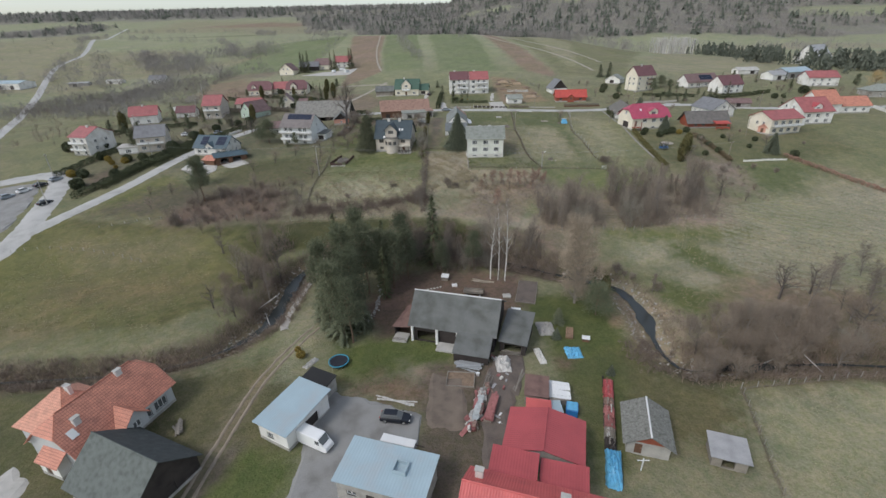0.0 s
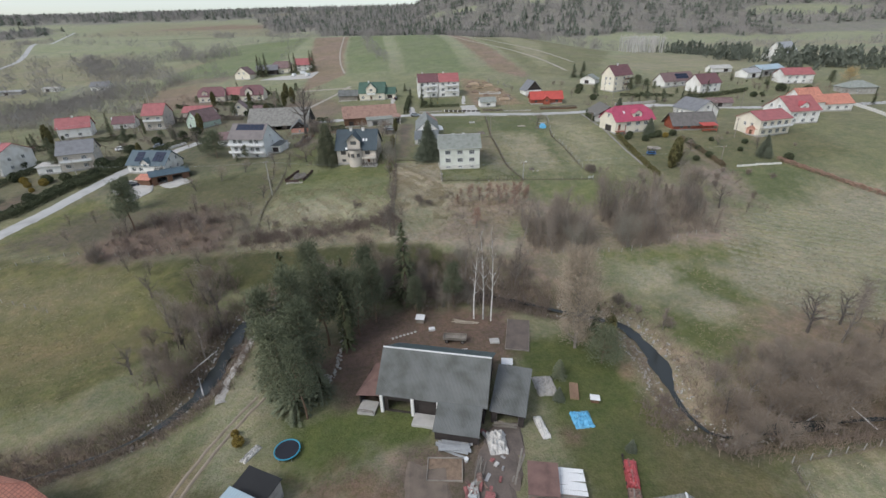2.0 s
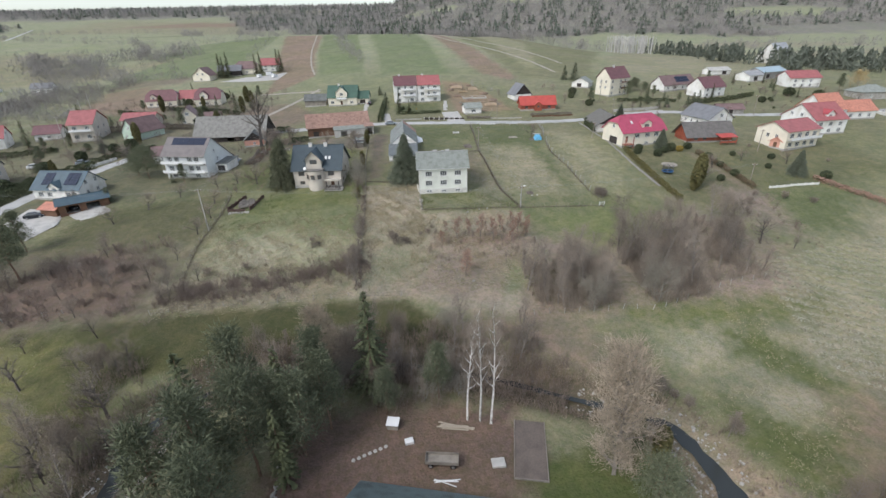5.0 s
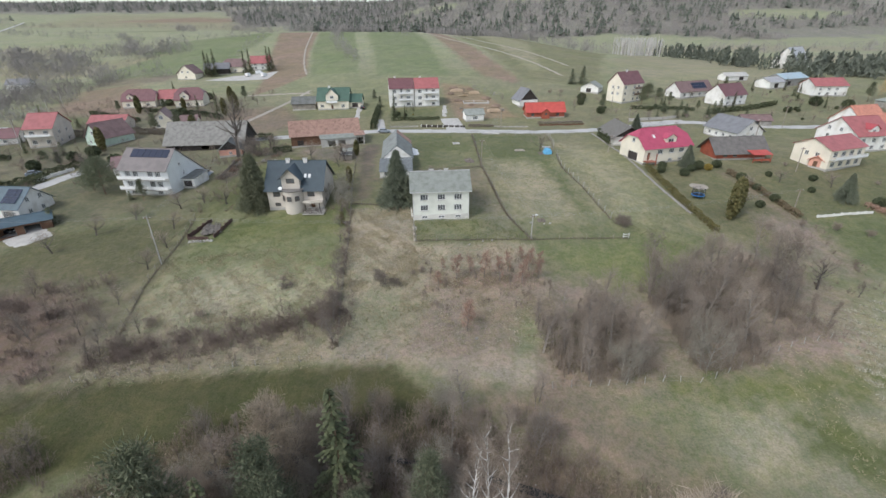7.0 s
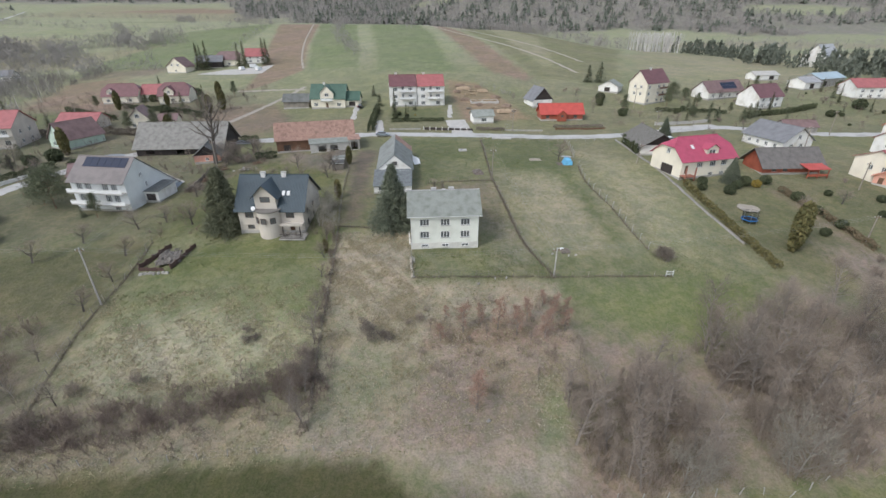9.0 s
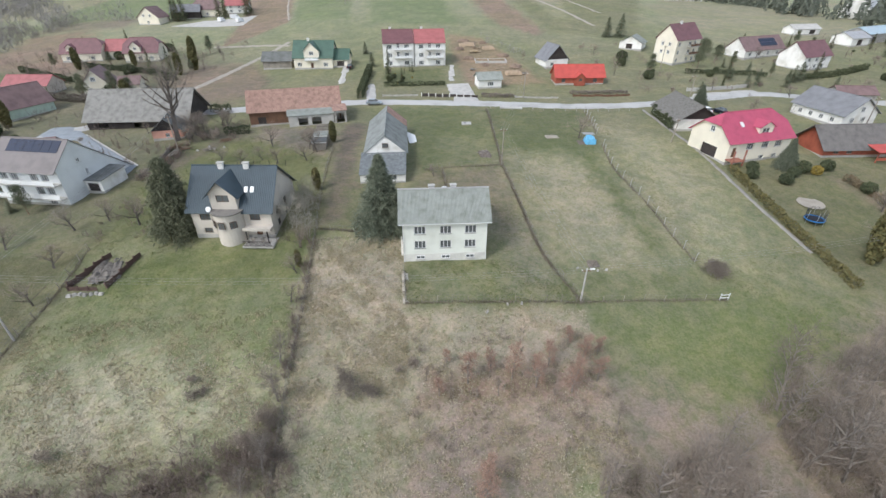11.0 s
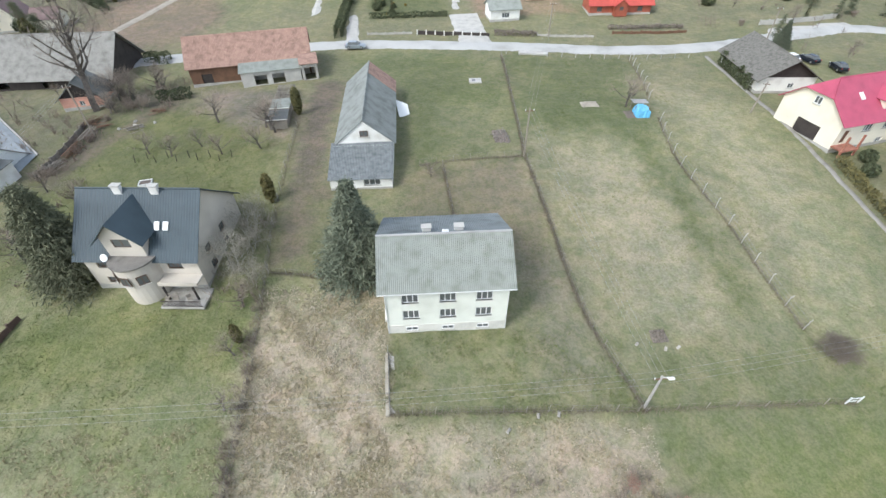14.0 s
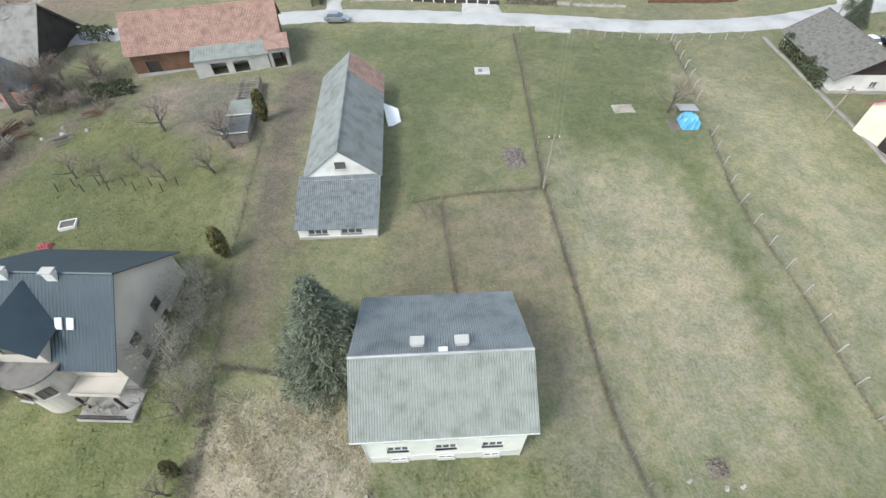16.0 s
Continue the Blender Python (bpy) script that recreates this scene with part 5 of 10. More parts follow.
balcony(L1, 0.2, 7.8, 4.9)
balcony(L1, 0.2, 7.8, 2.2)
house((-142.0, 245.0), (-133.0, 246.5), 7, 2.8, 2.6, "x", wall=WHITE, roofing=MAROON, name="shed", category="outbuilding", openings=[("f", 5, 0.8, 1.2, 1.1)], label="low white outbuilding with dark red roof")
L5, w = house((-124.2, 238.9), (-115.6, 239.8), 13, 6.8, 4.2, "x", wall=BEIGE, roofing=HAZYRED, openings=grid("f", (2.0, 6.4), (4.4, 1.2), 1.6, 1.5) + grid("r", (4, 9), (4.2, 1.2), 1.2, 1.2), label="three-storey house with red roof and balconies")
balcony(L5, 0.3, 8.2, 4.0)
house((-105.5, 239.8), (-98.0, 236.0), 12, 3.4, 4.6, "y", wall=PALEGREEN, roofing=BROWNROOF, openings=grid("f", (2.2, 6.0), (0.9,), 1.2, 1.3) + [("f", 4.2, 4.2, 1.2, 1.3)], label="pale green house with brown roof")
house((-118.0, 264.0), (-104.0, 263.0), 8, 3.0, 2.4, "x", wall=BEIGE, roofing=HAZYRED, name="outbuilding", category="outbuilding", openings=[("f", 4, 0.3, 2.2, 2, "gate")], label="outbuilding with dull red sheet roof")
E1, w = house((-133.0, 320.3), (-117.5, 321.4), 11, 3.6, 4.8, "half", wall=CREAM, roofing=MAROON, openings=grid("f", (2.5, 6, 12), (0.8,), 1.6, 1.3), label="cream house with maroon half-hipped roof and dormers")
dormer(E1, 4.0, 3.0, 0.6, 4.0, 4.0, 1.6, 1.2, CREAM, MAROON)
house((-117.0, 325.0), (-108.0, 326.0), 9, 3.4, 3.8, "x", wall=CREAM, roofing=HAZYRED, label="cream house wing with red roof", openings=[("f", 4, 0.8, 1.6, 1.3)])
E2, w = house((-105.5, 316.2), (-92.2, 317.0), 11, 3.8, 5.0, "half", wall=CREAM, roofing=MAROON, openings=grid("f", (2.5, 6, 10.5), (0.8,), 1.6, 1.3), label="cream house with maroon roof and front balcony gable")
dormer(E2, 5.0, 4.0, -0.2, 4.0, 3.6, 2.4, 1.8, CREAM, MAROON)
house((-92.0, 261.0), (-84.5, 262.5), 9, 3.2, 4.2, "y", wall=CREAM, roofing=BROWNROOF, openings=[("f", 3.6, 4.0, 1.4, 1.3), ("f", 2.0, 0.8, 1.2, 1.2)], label="small cream house with brown roof")
house((-82.0, 262.8), (-76.0, 263.5), 6, 2.6, 1.8, "x", wall=CREAM, roofing=BROWNROOF, name="shed", category="shed", label="cream shed with brown roof")
house((-138.0, 404.0), (-125.5, 401.2), 10, 4.0, 5.0, "y", wall=CREAM, roofing=BROWNROOF, openings=[("f", 4, 4.2, 1.3, 1.3), ("f", 8, 4.2, 1.3, 1.3), ("f", 6, 0.8, 1.4, 1.3)], label="cream gabled house beyond the gravel lot")
house((-124, 415), (-108, 417), 9, 4.0, 3.4, "x", wall=DARKWOOD, roofing=GREYROOF, name="barn", category="barn", label="dark barn with grey sheet roof")
house((-113.0, 421.0), (-98.0, 421.0), 10, 4.2, 4.6, "half", wall=CREAM, roofing=BROWNROOF, openings=grid("f", (3, 8), (0.9,), 1.6, 1.3), label="cream house behind dark conifers")
house((-95.0, 425.0), (-82.0, 426.0), 10, 4.8, 4.4, "x", wall=WHITE, roofing=HAZYRED, openings=grid("f", (3, 8), (0.9, 3.2), 1.6, 1.3), label="white house with dull red roof among conifers")
house((-412.0, 434.0), (-384.0, 429.0), 16, 5.5, 1.8, "x", wall=WHITE, roofing=PALEBLUE, plinth=0.3, openings=[("f", 7, 0.1, 4, 3.6, "gate"), ("f", 20, 0.1, 4, 3.6, "gate")], name="hall", category="hall", label="white workshop hall with pale roof beside the valley road")
house((-270.0, 436.0), (-256.0, 438.0), 10, 3.6, 3.4, "x", wall=WHITE, roofing=GREYROOF, openings=grid("f", (3, 9), (1.0,), 1.6, 1.3), label="white house with grey roof below the scrub")
house((-346.0, 438.0), (-330.0, 441.0), 8, 2.8, 0.8, "x", wall=STONE, roofing=TIN, plinth=0, openings=[("f", 5, 0.1, 3, 2.2, "gate")], name="shed", category="shed", label="low storage shed with tin roof in a scrap yard")
house((-318.0, 448.0), (-304.0, 447.0), 8, 2.8, 0.9, "x", wall=WHITE, roofing=CONCRETE, plinth=0, openings=[("f", 5, 0.1, 3, 2.2, "gate")], name="shed", category="shed", label="low white storage shed in a scrap yard")
house((-73.2, 227.2), (-47.5, 226.4), 14, 2.4, 6.0, "x", over=0.8, wall=DARKWOOD, roofing=WEATHERED, plinth=0, openings=[("f", 4, 0.1, 2.4, 1.9, "hole"), ("f", 13, 0.1, 2.6, 1.9, "hole"), ("f", 20, 0.1, 2.4, 1.9, "hole")], name="barn", category="barn", label="long low dark barn with grey sheet roof")
house((-52.0, 215.9), (-45.2, 217.0), 6, 2.3, 2.8, "y", over=0.6, wall=SALMON, roofing=ETERNITDARK, gable=DARKWOOD, openings=[("f", 3.4, 0.7, 0.9, 0.9)], name="outbuilding", category="outbuilding", label="small salmon outbuilding with dark wooden gable")
house((-78.0, 203.0), (-69.0, 206.0), 9, 2.8, 2.0, "x", wall=WHITE, roofing=BROWNROOF, name="outbuilding", category="outbuilding", openings=[("f", 3, 0.8, 1.2, 1.1)], label="white outbuilding with dark brown roof")

# houses along the road and the right-hand slope
house((34.4, 252.4), (42.0, 252.9), 6, 2.9, 1.6, "x", wall=WHITE, roofing=ETERNIT, openings=[("f", 4, 0.8, 2.0, 1.2)], name="site_hut", category="hut", label="small white hut with grey sheet roof on a building plot")
house((62.5, 272.5), (71.0, 274.0), 9, 3.0, 4.6, "y", wall=WHITE, roofing=GREYROOF, gable=DARKWOOD, openings=[("f", 2.4, 0.8, 1.3, 1.2)], label="house with dark wooden gable and grey roof")
cab, w = house((60.4, 253.3), (76.2, 252.3), 7, 2.7, 3.0, "x", over=0.6, wall=LOGRED, roofing=SCARLET, openings=grid("f", (2.5, 13), (0.8,), 1.3, 1.1) + [("f", 7.6, 0.1, 1.0, 2.0, "door")], frame_mat=FRAMEBROWN, name="log_cabin", category="cabin", label="red-brown log cabin with bright red roof")
dormer(cab, 7.6, 3.2, -1.6, 2.2, 0.0, 2.6, 1.3, LOGRED, SCARLET, FRAMEBROWN, win=(1.0, 0.9))
house((76.2, 206.0), (86.2, 204.9), 15, 3.0, 3.1, "y", over=0.9, wall=WHITE, roofing=mat("mossy speckled sheets", (0.17, 0.16, 0.14), vary=0.35, scale=2.2, bump=0.3, grime=(0.1, 0.095, 0.08)), gable=DARKWOOD, openings=[("f", 6.0, 1.0, 1.1, 0.9)], name="barn", category="barn", label="whitewashed barn with speckled dark sheet roof")
P, w = house((76.3, 186.4), (92.3, 189.3), 11, 4.9, 4.4, "half", over=0.6, wall=CREAM, roofing=CRIMSON, openings=grid("f", (5.5, 9.5, 13), (2.8,), 1.8, 1.3) + grid("f", (9.5, 13), (0.3,), 1.4, 0.9) + [("l", 6, 0.2, 4.2, 2.6, "gate"), ("l", 5.6, 5.6, 1.2, 1.2), ("f", 1.6, 1.4, 1.0, 2.1, "door")], label="cream house with crimson metal roof and dormer")
dormer(P, 9.4, 3.6, 0.9, 4.4, 5.2, 1.9, 1.1, CREAM, CRIMSON, win=(1.9, 1.2))
roof_window(P, 4.6, 2.4, 6.9, 38)
part("porch_post", boxes((0.0, 0.25, -1.8, -1.55, 0, 3.4), (2.9, 3.15, -1.8, -1.55, 0, 3.4), (-0.1, 3.2, -1.9, 0, 1.0, 1.2)), BRICK, P)
R, w = house((100.2, 188.3), (115.8, 187.7), 8, 2.6, 3.4, "x", over=1.0, wall=LOGRED, roofing=mat("dark weathered sheets", (0.155, 0.142, 0.13), vary=0.25, scale=0.8, bump=0.3), gable=LOGRED, frame_mat=FRAMEBROWN, openings=grid("f", (3, 6), (0.9,), 1.3, 1.1), name="log_house", category="house", label="red log house with grey sheet roof and porch")
bm = bmesh.new()
sheet(bm, (9.4, -3.4, 2.1), (15.4, -3.4, 2.1), (15.4, 0.2, 2.75), (9.4, 0.2, 2.75))
porch = part("porch_roof", bm, SCARLET, R)
for x in (9.7, 12.4, 15.1):
    part("porch_post", boxes((x - 0.08, x + 0.08, -3.2, -3.04, -0.2, 2.12)), LOGRED, R)
part("porch_rail", boxes((9.7, 15.1, -3.2, -3.1, 0.3, 0.9)), LOGRED, R)
house((115.6, 217.6), (117.6, 203.6), 10.5, 3.3, 3.6, "x", over=0.6, wall=WHITE, roofing=GREYROOF, openings=grid("f", (2.5, 5.5, 8.5, 11.5), (1.0,), 1.1, 1.1) + grid("r", (3.2, 6.6), (1.0,), 1.5, 1.3) + [("r", 5.2, 3.7, 1.2, 1.2)], label="white gabled house with a grey sheet roof")
H, w = house((110.4, 271.8), (122.8, 277.6), 9, 8.6, 4.6, "x", wall=CREAM, roofing=MAROON, ridge_at=0.5, openings=grid("f", (1.8, 7.8, 11.0), (6.2, 3.5, 0.8), 1.3, 1.3) + grid("l", (3, 6), (6.2, 3.5), 1.1, 1.2), stacks=((6, 4.4, 1.0),), label="tall cream house with maroon roof and stacked balconies")
balcony(H, 6.4, 12.6, 5.9, 1.5, BROWNWOOD)
balcony(H, 6.4, 12.6, 3.2, 1.5, BROWNWOOD)
house((100.8, 298.0), (107.8, 292.5), 8, 2.8, 2.4, "y", wall=WHITE, roofing=ETERNIT, name="garage", category="garage", openings=[("f", 4, 0.1, 2.5, 2.2, "gate")], label="white garage with grey sheet roof")
S, w = house((142.4, 277.5), (163.0, 283.4), 9, 3.2, 4.0, "x", wall=WHITE, roofing=BROWNROOF, openings=grid("f", (3, 8, 13, 18), (0.9,), 1.5, 1.3), label="long white house with brown roof and solar panels")
solar(S, 9, 18, 0.8, 3.6, 4.0, 6.4, 8, 2)
house((153.2, 260.6), (166.6, 264.4), 10, 4.8, 4.2, "x", wall=WHITE, roofing=MAROON, openings=grid("f", (2.5, 6.5, 10.5), (2.9, 0.6), 1.6, 1.3), label="white two-storey house with maroon roof")
Y, w = house((126.2, 177.0), (140.4, 180.4), 10.5, 6.0, 2.4, "x", wall=CREAM, roofing=HAZYRED, openings=grid("f", (2.2, 5.6, 9, 12.4), (3.7, 0.9), 1.9, 1.5) + grid("l", (4, 7), (3.4,), 1.1, 1.2), label="cream-yellow house with red roof and full-width balcony")
balcony(Y, 0.3, w - 0.3, 3.2, 1.4)
house((124.2, 181.0), (126.0, 178.4), 2.6, 2.5, 1.0, "y", wall=SALMON, roofing=ORANGETILE, name="entrance_porch", category="porch", openings=[("f", 1.5, 0.1, 1.0, 2.0, "door")], label="little terracotta entrance porch with tiled roof")
Q, w = house((147.6, 190.0), (160.6, 191.0), 14, 5.2, 4.6, "x", wall=WHITE, roofing=HAZYRED, openings=grid("f", (2.5, 6.5, 10.5), (2.9, 0.7), 1.6, 1.3) + grid("l", (4, 8), (3.0, 5.6), 1.1, 1.2), label="white house with big red roof and dormer")
dormer(Q, 6.5, 3.4, 1.0, 4.6, 5.2, 1.8, 1.2, WHITE, REDMETAL)
house((166.0, 206.5), (177.0, 207.6), 12, 4.6, 5.0, "x", wall=WHITE, roofing=ORANGETILE, openings=grid("f", (3, 8), (1.0,), 1.5, 1.3), label="white house with orange tiled roof")
house((177.2, 208.3), (191.0, 208.6), 9, 3.4, 3.2, "x", wall=WHITE, roofing=ORANGETILE, openings=grid("f", (3, 7, 11), (0.9,), 1.5, 1.3), label="long white wing with orange tiled roof")
house((202.5, 294.5), (213.0, 297.0), 9, 3.4, 2.0, "x", wall=WHITE, roofing=TIN, name="farm_shed", category="shed", openings=[("f", 5, 0.1, 3, 2.6, "gate")], label="white farm shed with pale tin roof")
house((214.0, 299.0), (234.0, 306.0), 10, 4.0, 2.2, "x", wall=STONE, roofing=PALEBLUE, name="farm_shed", category="shed", openings=[("f", 5, 0.1, 3, 2.6, "gate")], label="farm shed with light blue-grey sheet roof")
house((211.0, 275.8), (227.0, 274.0), 11, 5.0, 3.0, "x", wall=WHITE, roofing=HAZYRED, openings=grid("f", (3, 7, 11), (2.8, 0.7), 1.4, 1.2), label="white farmhouse with red roof")
house((196.0, 320.0), (210.0, 321.0), 7, 2.8, 1.6, "x", wall=WHITE, roofing=CONCRETE, name="farm_shed", category="shed", openings=[("f", 10, 0.1, 3, 2.2, "gate")], label="low white farm shed")
house((285.0, 372.0), (308.0, 386.0), 16, 5.0, 9.0, "x", wall=WHITE, roofing=TIN, name="barn", category="barn", openings=grid("f", (4, 9, 14, 19), (1.5,), 1.6, 1.6), label="big barn with tall pale roof")
house((221.3, 244.6), (236.0, 243.0), 10, 3.4, 2.6, "hip", wall=STONE, roofing=ETERNIT, name="outbuilding", category="outbuilding", openings=[("f", 5, 0.8, 1.4, 1.2)], label="low grey farm building with hipped sheet roof")
house((137.0, 226.0), (147.0, 224.0), 6, 2.4, 1.6, "x", wall=STONE, roofing=BROWNROOF, name="shed", category="shed", openings=[("f", 5, 0.3, 2, 1.8, "gate")], label="low grey shed with brown roof by the road")

# nearest farmstead
bn, w = house((-7.3, 71.2), (8.3, 66.9), 12.4, 3.5, 4.9, "x", over=0.2, side_over=0.5, wall=DARKWOOD, roofing=ETERNITDARK, wave=0.025, pitch=0.2, plinth=0, fascia=ZINC, ridge_at=0.4, back_roof=mat("dark teal roof sheets", (0.118, 0.156, 0.152), rough=0.6, vary=0.25, scale=0.8, bump=0.3, grime=(0.075, 0.09, 0.088)), openings=[("f", 3.2, 0.3, 4.0, 2.2, "hole"), ("f", 7.4, 0.3, 3.0, 2.2, "gate")], name="barn", category="barn", z=-3.75, label="old dark wooden barn with grey corrugated roof and white ridge")
for x in (0.4, 5.3, 9.3):
    part("pillar", boxes((x - 0.22, x + 0.22, -0.45, -0.05, -0.2, 3.4)), WHITE, bn)
part("ramp", boxes((5.6, 9.0, -2.4, -0.05, -0.3, 0.6), bevel=0.06), CONCRETE, bn, "pale concrete loading ramp")
bm = bmesh.new()
sheet(bm, (9.3, -4.4, 1.9), (16.0, -4.4, 1.9), (16.0, -0.15, 3.55), (9.3, -0.15, 3.55), wave=0.025, pitch=0.2)
part("roof", bm, ETERNITDARK, bn)
part("wall", boxes((9.5, 15.8, -4.0, -3.8, -0.8, 2.0), (15.6, 15.8, -3.8, 0.0, -0.8, 2.0), (9.5, 9.7, -3.8, -0.5, -0.8, 2.0)), DARKWOOD, bn)
bm = bmesh.new()
sheet(bm, (-4.0, 0.2, 2.2), (-0.1, 0.2, 2.7), (-0.6, 6.8, 4.4), (-3.0, 6.8, 3.0))
part("side_roof", bm, RUSTPLATE, bn, "rust-brown sheet side roof")
part("side_wall", boxes((-3.6, -3.4, 0.5, 6.4, -0.6, 2.4), (-3.4, -0.1, 6.2, 6.4, -0.6, 2.6)), DARKWOOD, bn)
part("porch_platform", boxes((-3.4, -0.6, -1.4, 1.2, -0.5, 0.5)), CONCRETE, bn)
part("porch_rail", boxes((-3.3, -0.7, -1.4, -1.32, 1.0, 1.1), (-3.3, -3.2, -1.4, -1.3, 0.4, 1.1), (-0.8, -0.7, -1.4, -1.3, 0.4, 1.1), (-3.3, -0.7, -1.4, -1.34, 0.7, 0.78)), OLDWOOD, bn)
house((9.4, 67.2), (13.9, 65.6), 8.0, 2.5, 1.7, "shed", over=0.3, wall=DARKWOOD, roofing=ETERNITDARK, wave=0.025, pitch=0.2, plinth=0, openings=[("f", 2.4, 0.1, 3.2, 1.9, "hole")], name="wood_shed", category="shed", z=-3.75, label="dark wooden shed with grey corrugated single-slope roof")
house((24.6, 44.6), (29.9, 43.0), 7.0, 2.3, 1.6, "y", over=0.6, side_over=0.5, wall=PLINTH, gable=LOGRED, roofing=mat("mossy old sheets", (0.2, 0.2, 0.178), vary=0.4, scale=2.5, bump=0.5, grime=(0.125, 0.125, 0.105), fine=5), wave=0.025, pitch=0.2, plinth=0, fascia=ZINC, name="shed", category="shed", openings=[("f", 1.5, 0.1, 1.0, 1.9, "door")], label="garden shed with grey corrugated roof and red gable")
house((35.2, 42.2), (39.2, 40.8), 3.6, 1.9, 0.4, "shed", over=0.35, wall=OLDWOOD, roofing=TIN, plinth=0, name="shed", category="shed", openings=[("f", 2, 0.1, 1.6, 1.6, "hole")], label="low wooden shelter with a flat tin roof")
house((-28.2, 48.1), (-23.2, 45.5), 8.8, 3.4, 0.6, "shed", over=0.5, wall=WHITE, roofing=PALEBLUE, wave=0.012, pitch=0.35, openings=[("f", 2.2, 1.0, 1.2, 1.0), ("r", 5, 0.1, 2.6, 2.2, "gate")], name="garage", category="garage", label="white garage with pale blue sheet roof")
house((-24.8, 56.9), (-20.4, 54.7), 3.4, 2.6, 0.4, "shed", over=0.2, wall=STONE, roofing=RUBBER, plinth=0, name="shed", category="shed", label="low shed with black felt roof")
b2h, w = house((-14.6, 38.2), (-3.6, 35.0), 6.0, 3.6, 0.5, "shed", over=0.4, wall=STONE, roofing=PALEBLUE, wave=0.012, pitch=0.4, openings=[("f", 2, 1.2, 1.3, 0.8), ("f", 4.6, 0.1, 1.2, 2.0, "gate")], name="workshop", category="workshop", label="grey block workshop with pale blue flat sheet roof")
part("roof_hatch", boxes((6.7, 8.5, 2.4, 2.55, 3.75, 4.5), (6.7, 8.5, 4.0, 4.15, 3.85, 4.55), (6.7, 6.85, 2.55, 4.0, 3.8, 4.5), (8.35, 8.5, 2.55, 4.0, 3.8, 4.5)), PALEBLUE, b2h)
house((7.2, 42.9), (17.0, 40.0), 7.2, 3.2, 1.2, "y", over=0.3, wall=STONE, roofing=REDMETAL, wave=0.015, pitch=0.35, plinth=0, name="barn", category="barn", label="farm building with bright red sheet roof")
house((4.9, 38.6), (10.2, 37.1), 3.0, 4.5, 0.6, "shed", over=0.25, wall=STONE, roofing=REDMETAL, wave=0.015, pitch=0.35, plinth=0, name="annex", category="annex", label="annex with dark red sheet roof")
house((10.9, 36.8), (16.2, 35.4), 3.4, 3.4, 0.7, "shed", over=0.25, wall=STONE, roofing=REDMETAL, wave=0.015, pitch=0.35, plinth=0, name="annex", category="annex", label="lower annex with red sheet roof")
house((0.6, 31.0), (15.6, 26.6), 7.6, 5.0, 2.6, "x", over=0.5, wall=WHITE, roofing=REDFADED, wave=0.02, pitch=0.32, stacks=((1.2, 5.4, 1.5), (11, 4.6, 0.9)), openings=grid("b", (3, 7, 11), (2.5,), 1.3, 1.2), label="farmhouse with faded red ribbed sheet roof")
o1, w = house((-49.7, 42.0), (-45.3, 56.0), 9.4, 4.0, 4.4, "half", over=0.6, wall=GREYWALL, roofing=ORANGETILE, openings=grid("f", (9.5, 12.3), (0.9,), 2.2, 1.6) + grid("r", (3, 6), (1.0,), 1.6, 1.4), stacks=((10.6, 4.2, 0.9), (2.6, 2.6, 1.1)), label="large house with orange clay tile roof and chimneys")
dormer(o1, 7.0, 3.6, -1.8, 3.0, 2.0, 2.0, 1.7, GREYWALL, ORANGETILE)
roof_window(o1, 1.3, 1.5, 5.5, 42, 1.0, 1.3)
for a in range(14):
    for row, run in ((0, 4.3),):
        part("tile_batten", sheet(bmesh.new(), (-0.5, -0.5 + 0.37 * a, 4.0 + (-0.5 + 0.37 * a) * 0.936 + 0.11), (15.2, -0.5 + 0.37 * a, 4.0 + (-0.5 + 0.37 * a) * 0.936 + 0.11), (15.2, -0.44 + 0.37 * a, 4.0 + (-0.44 + 0.37 * a) * 0.936 + 0.11), (-0.5, -0.44 + 0.37 * a, 4.0 + (-0.44 + 0.37 * a) * 0.936 + 0.11), thick=0.05), ORANGETILE, o1) if 0.37 * a < 2.7 else None
# Wing roof uses a lighter copy of the orange tiles, sunlight put into colour.
house((-63.2, 48.0), (-54.4, 45.2), 8.4, 4.0, 3.9, "hip", over=0.55, wall=GREYWALL, roofing=tile_mat("sunlit orange tiles", (0.66, 0.33, 0.23), 0.75, 0.36), openings=grid("l", (3, 6), (1.0,), 1.4, 1.3), stacks=((5.8, 4.6, 0.9),), label="wing of the orange roofed house with hipped tiles", name="house_wing", category="house")
house((-56.4, 42.6), (-52.8, 41.4), 3.8, 2.6, 1.4, "x", over=0.3, wall=WHITE, roofing=ORANGETILE, name="entrance_porch", category="porch", openings=[("f", 1.6, 0.1, 1.1, 2.1, "door")], label="entrance porch with a small orange tiled roof")
# Back slope gets darker, patchier sheets than the front.
house((-49.2, 38.6), (-38.4, 34.0), 9.6, 2.9, 4.0, "x", over=0.5, wall=DARKWOOD, roofing=mat("mossy dark sheets", (0.135, 0.15, 0.137), vary=0.25, scale=1.4, bump=0.35, grime=(0.095, 0.108, 0.095)), back_roof=mat("dark patched sheets", (0.06, 0.068, 0.067), vary=0.5, scale=1.2, bump=0.35, grime=(0.05, 0.056, 0.055)), wave=0.0, openings=[("r", 5, 0.1, 2, 2, "gate")], name="barn", category="barn", label="barn with mossy grey sheet roof")
slab("drive", ((-62, 44), (-57, 41.5), (-57, 30), (-66, 30)), CONCRETE, "pale paved drive beside the orange roofed house", "drive")


# ---- plants ----
def unit(v):
    return v / np.maximum(np.linalg.norm(v, axis=-1, keepdims=True), 1e-9)


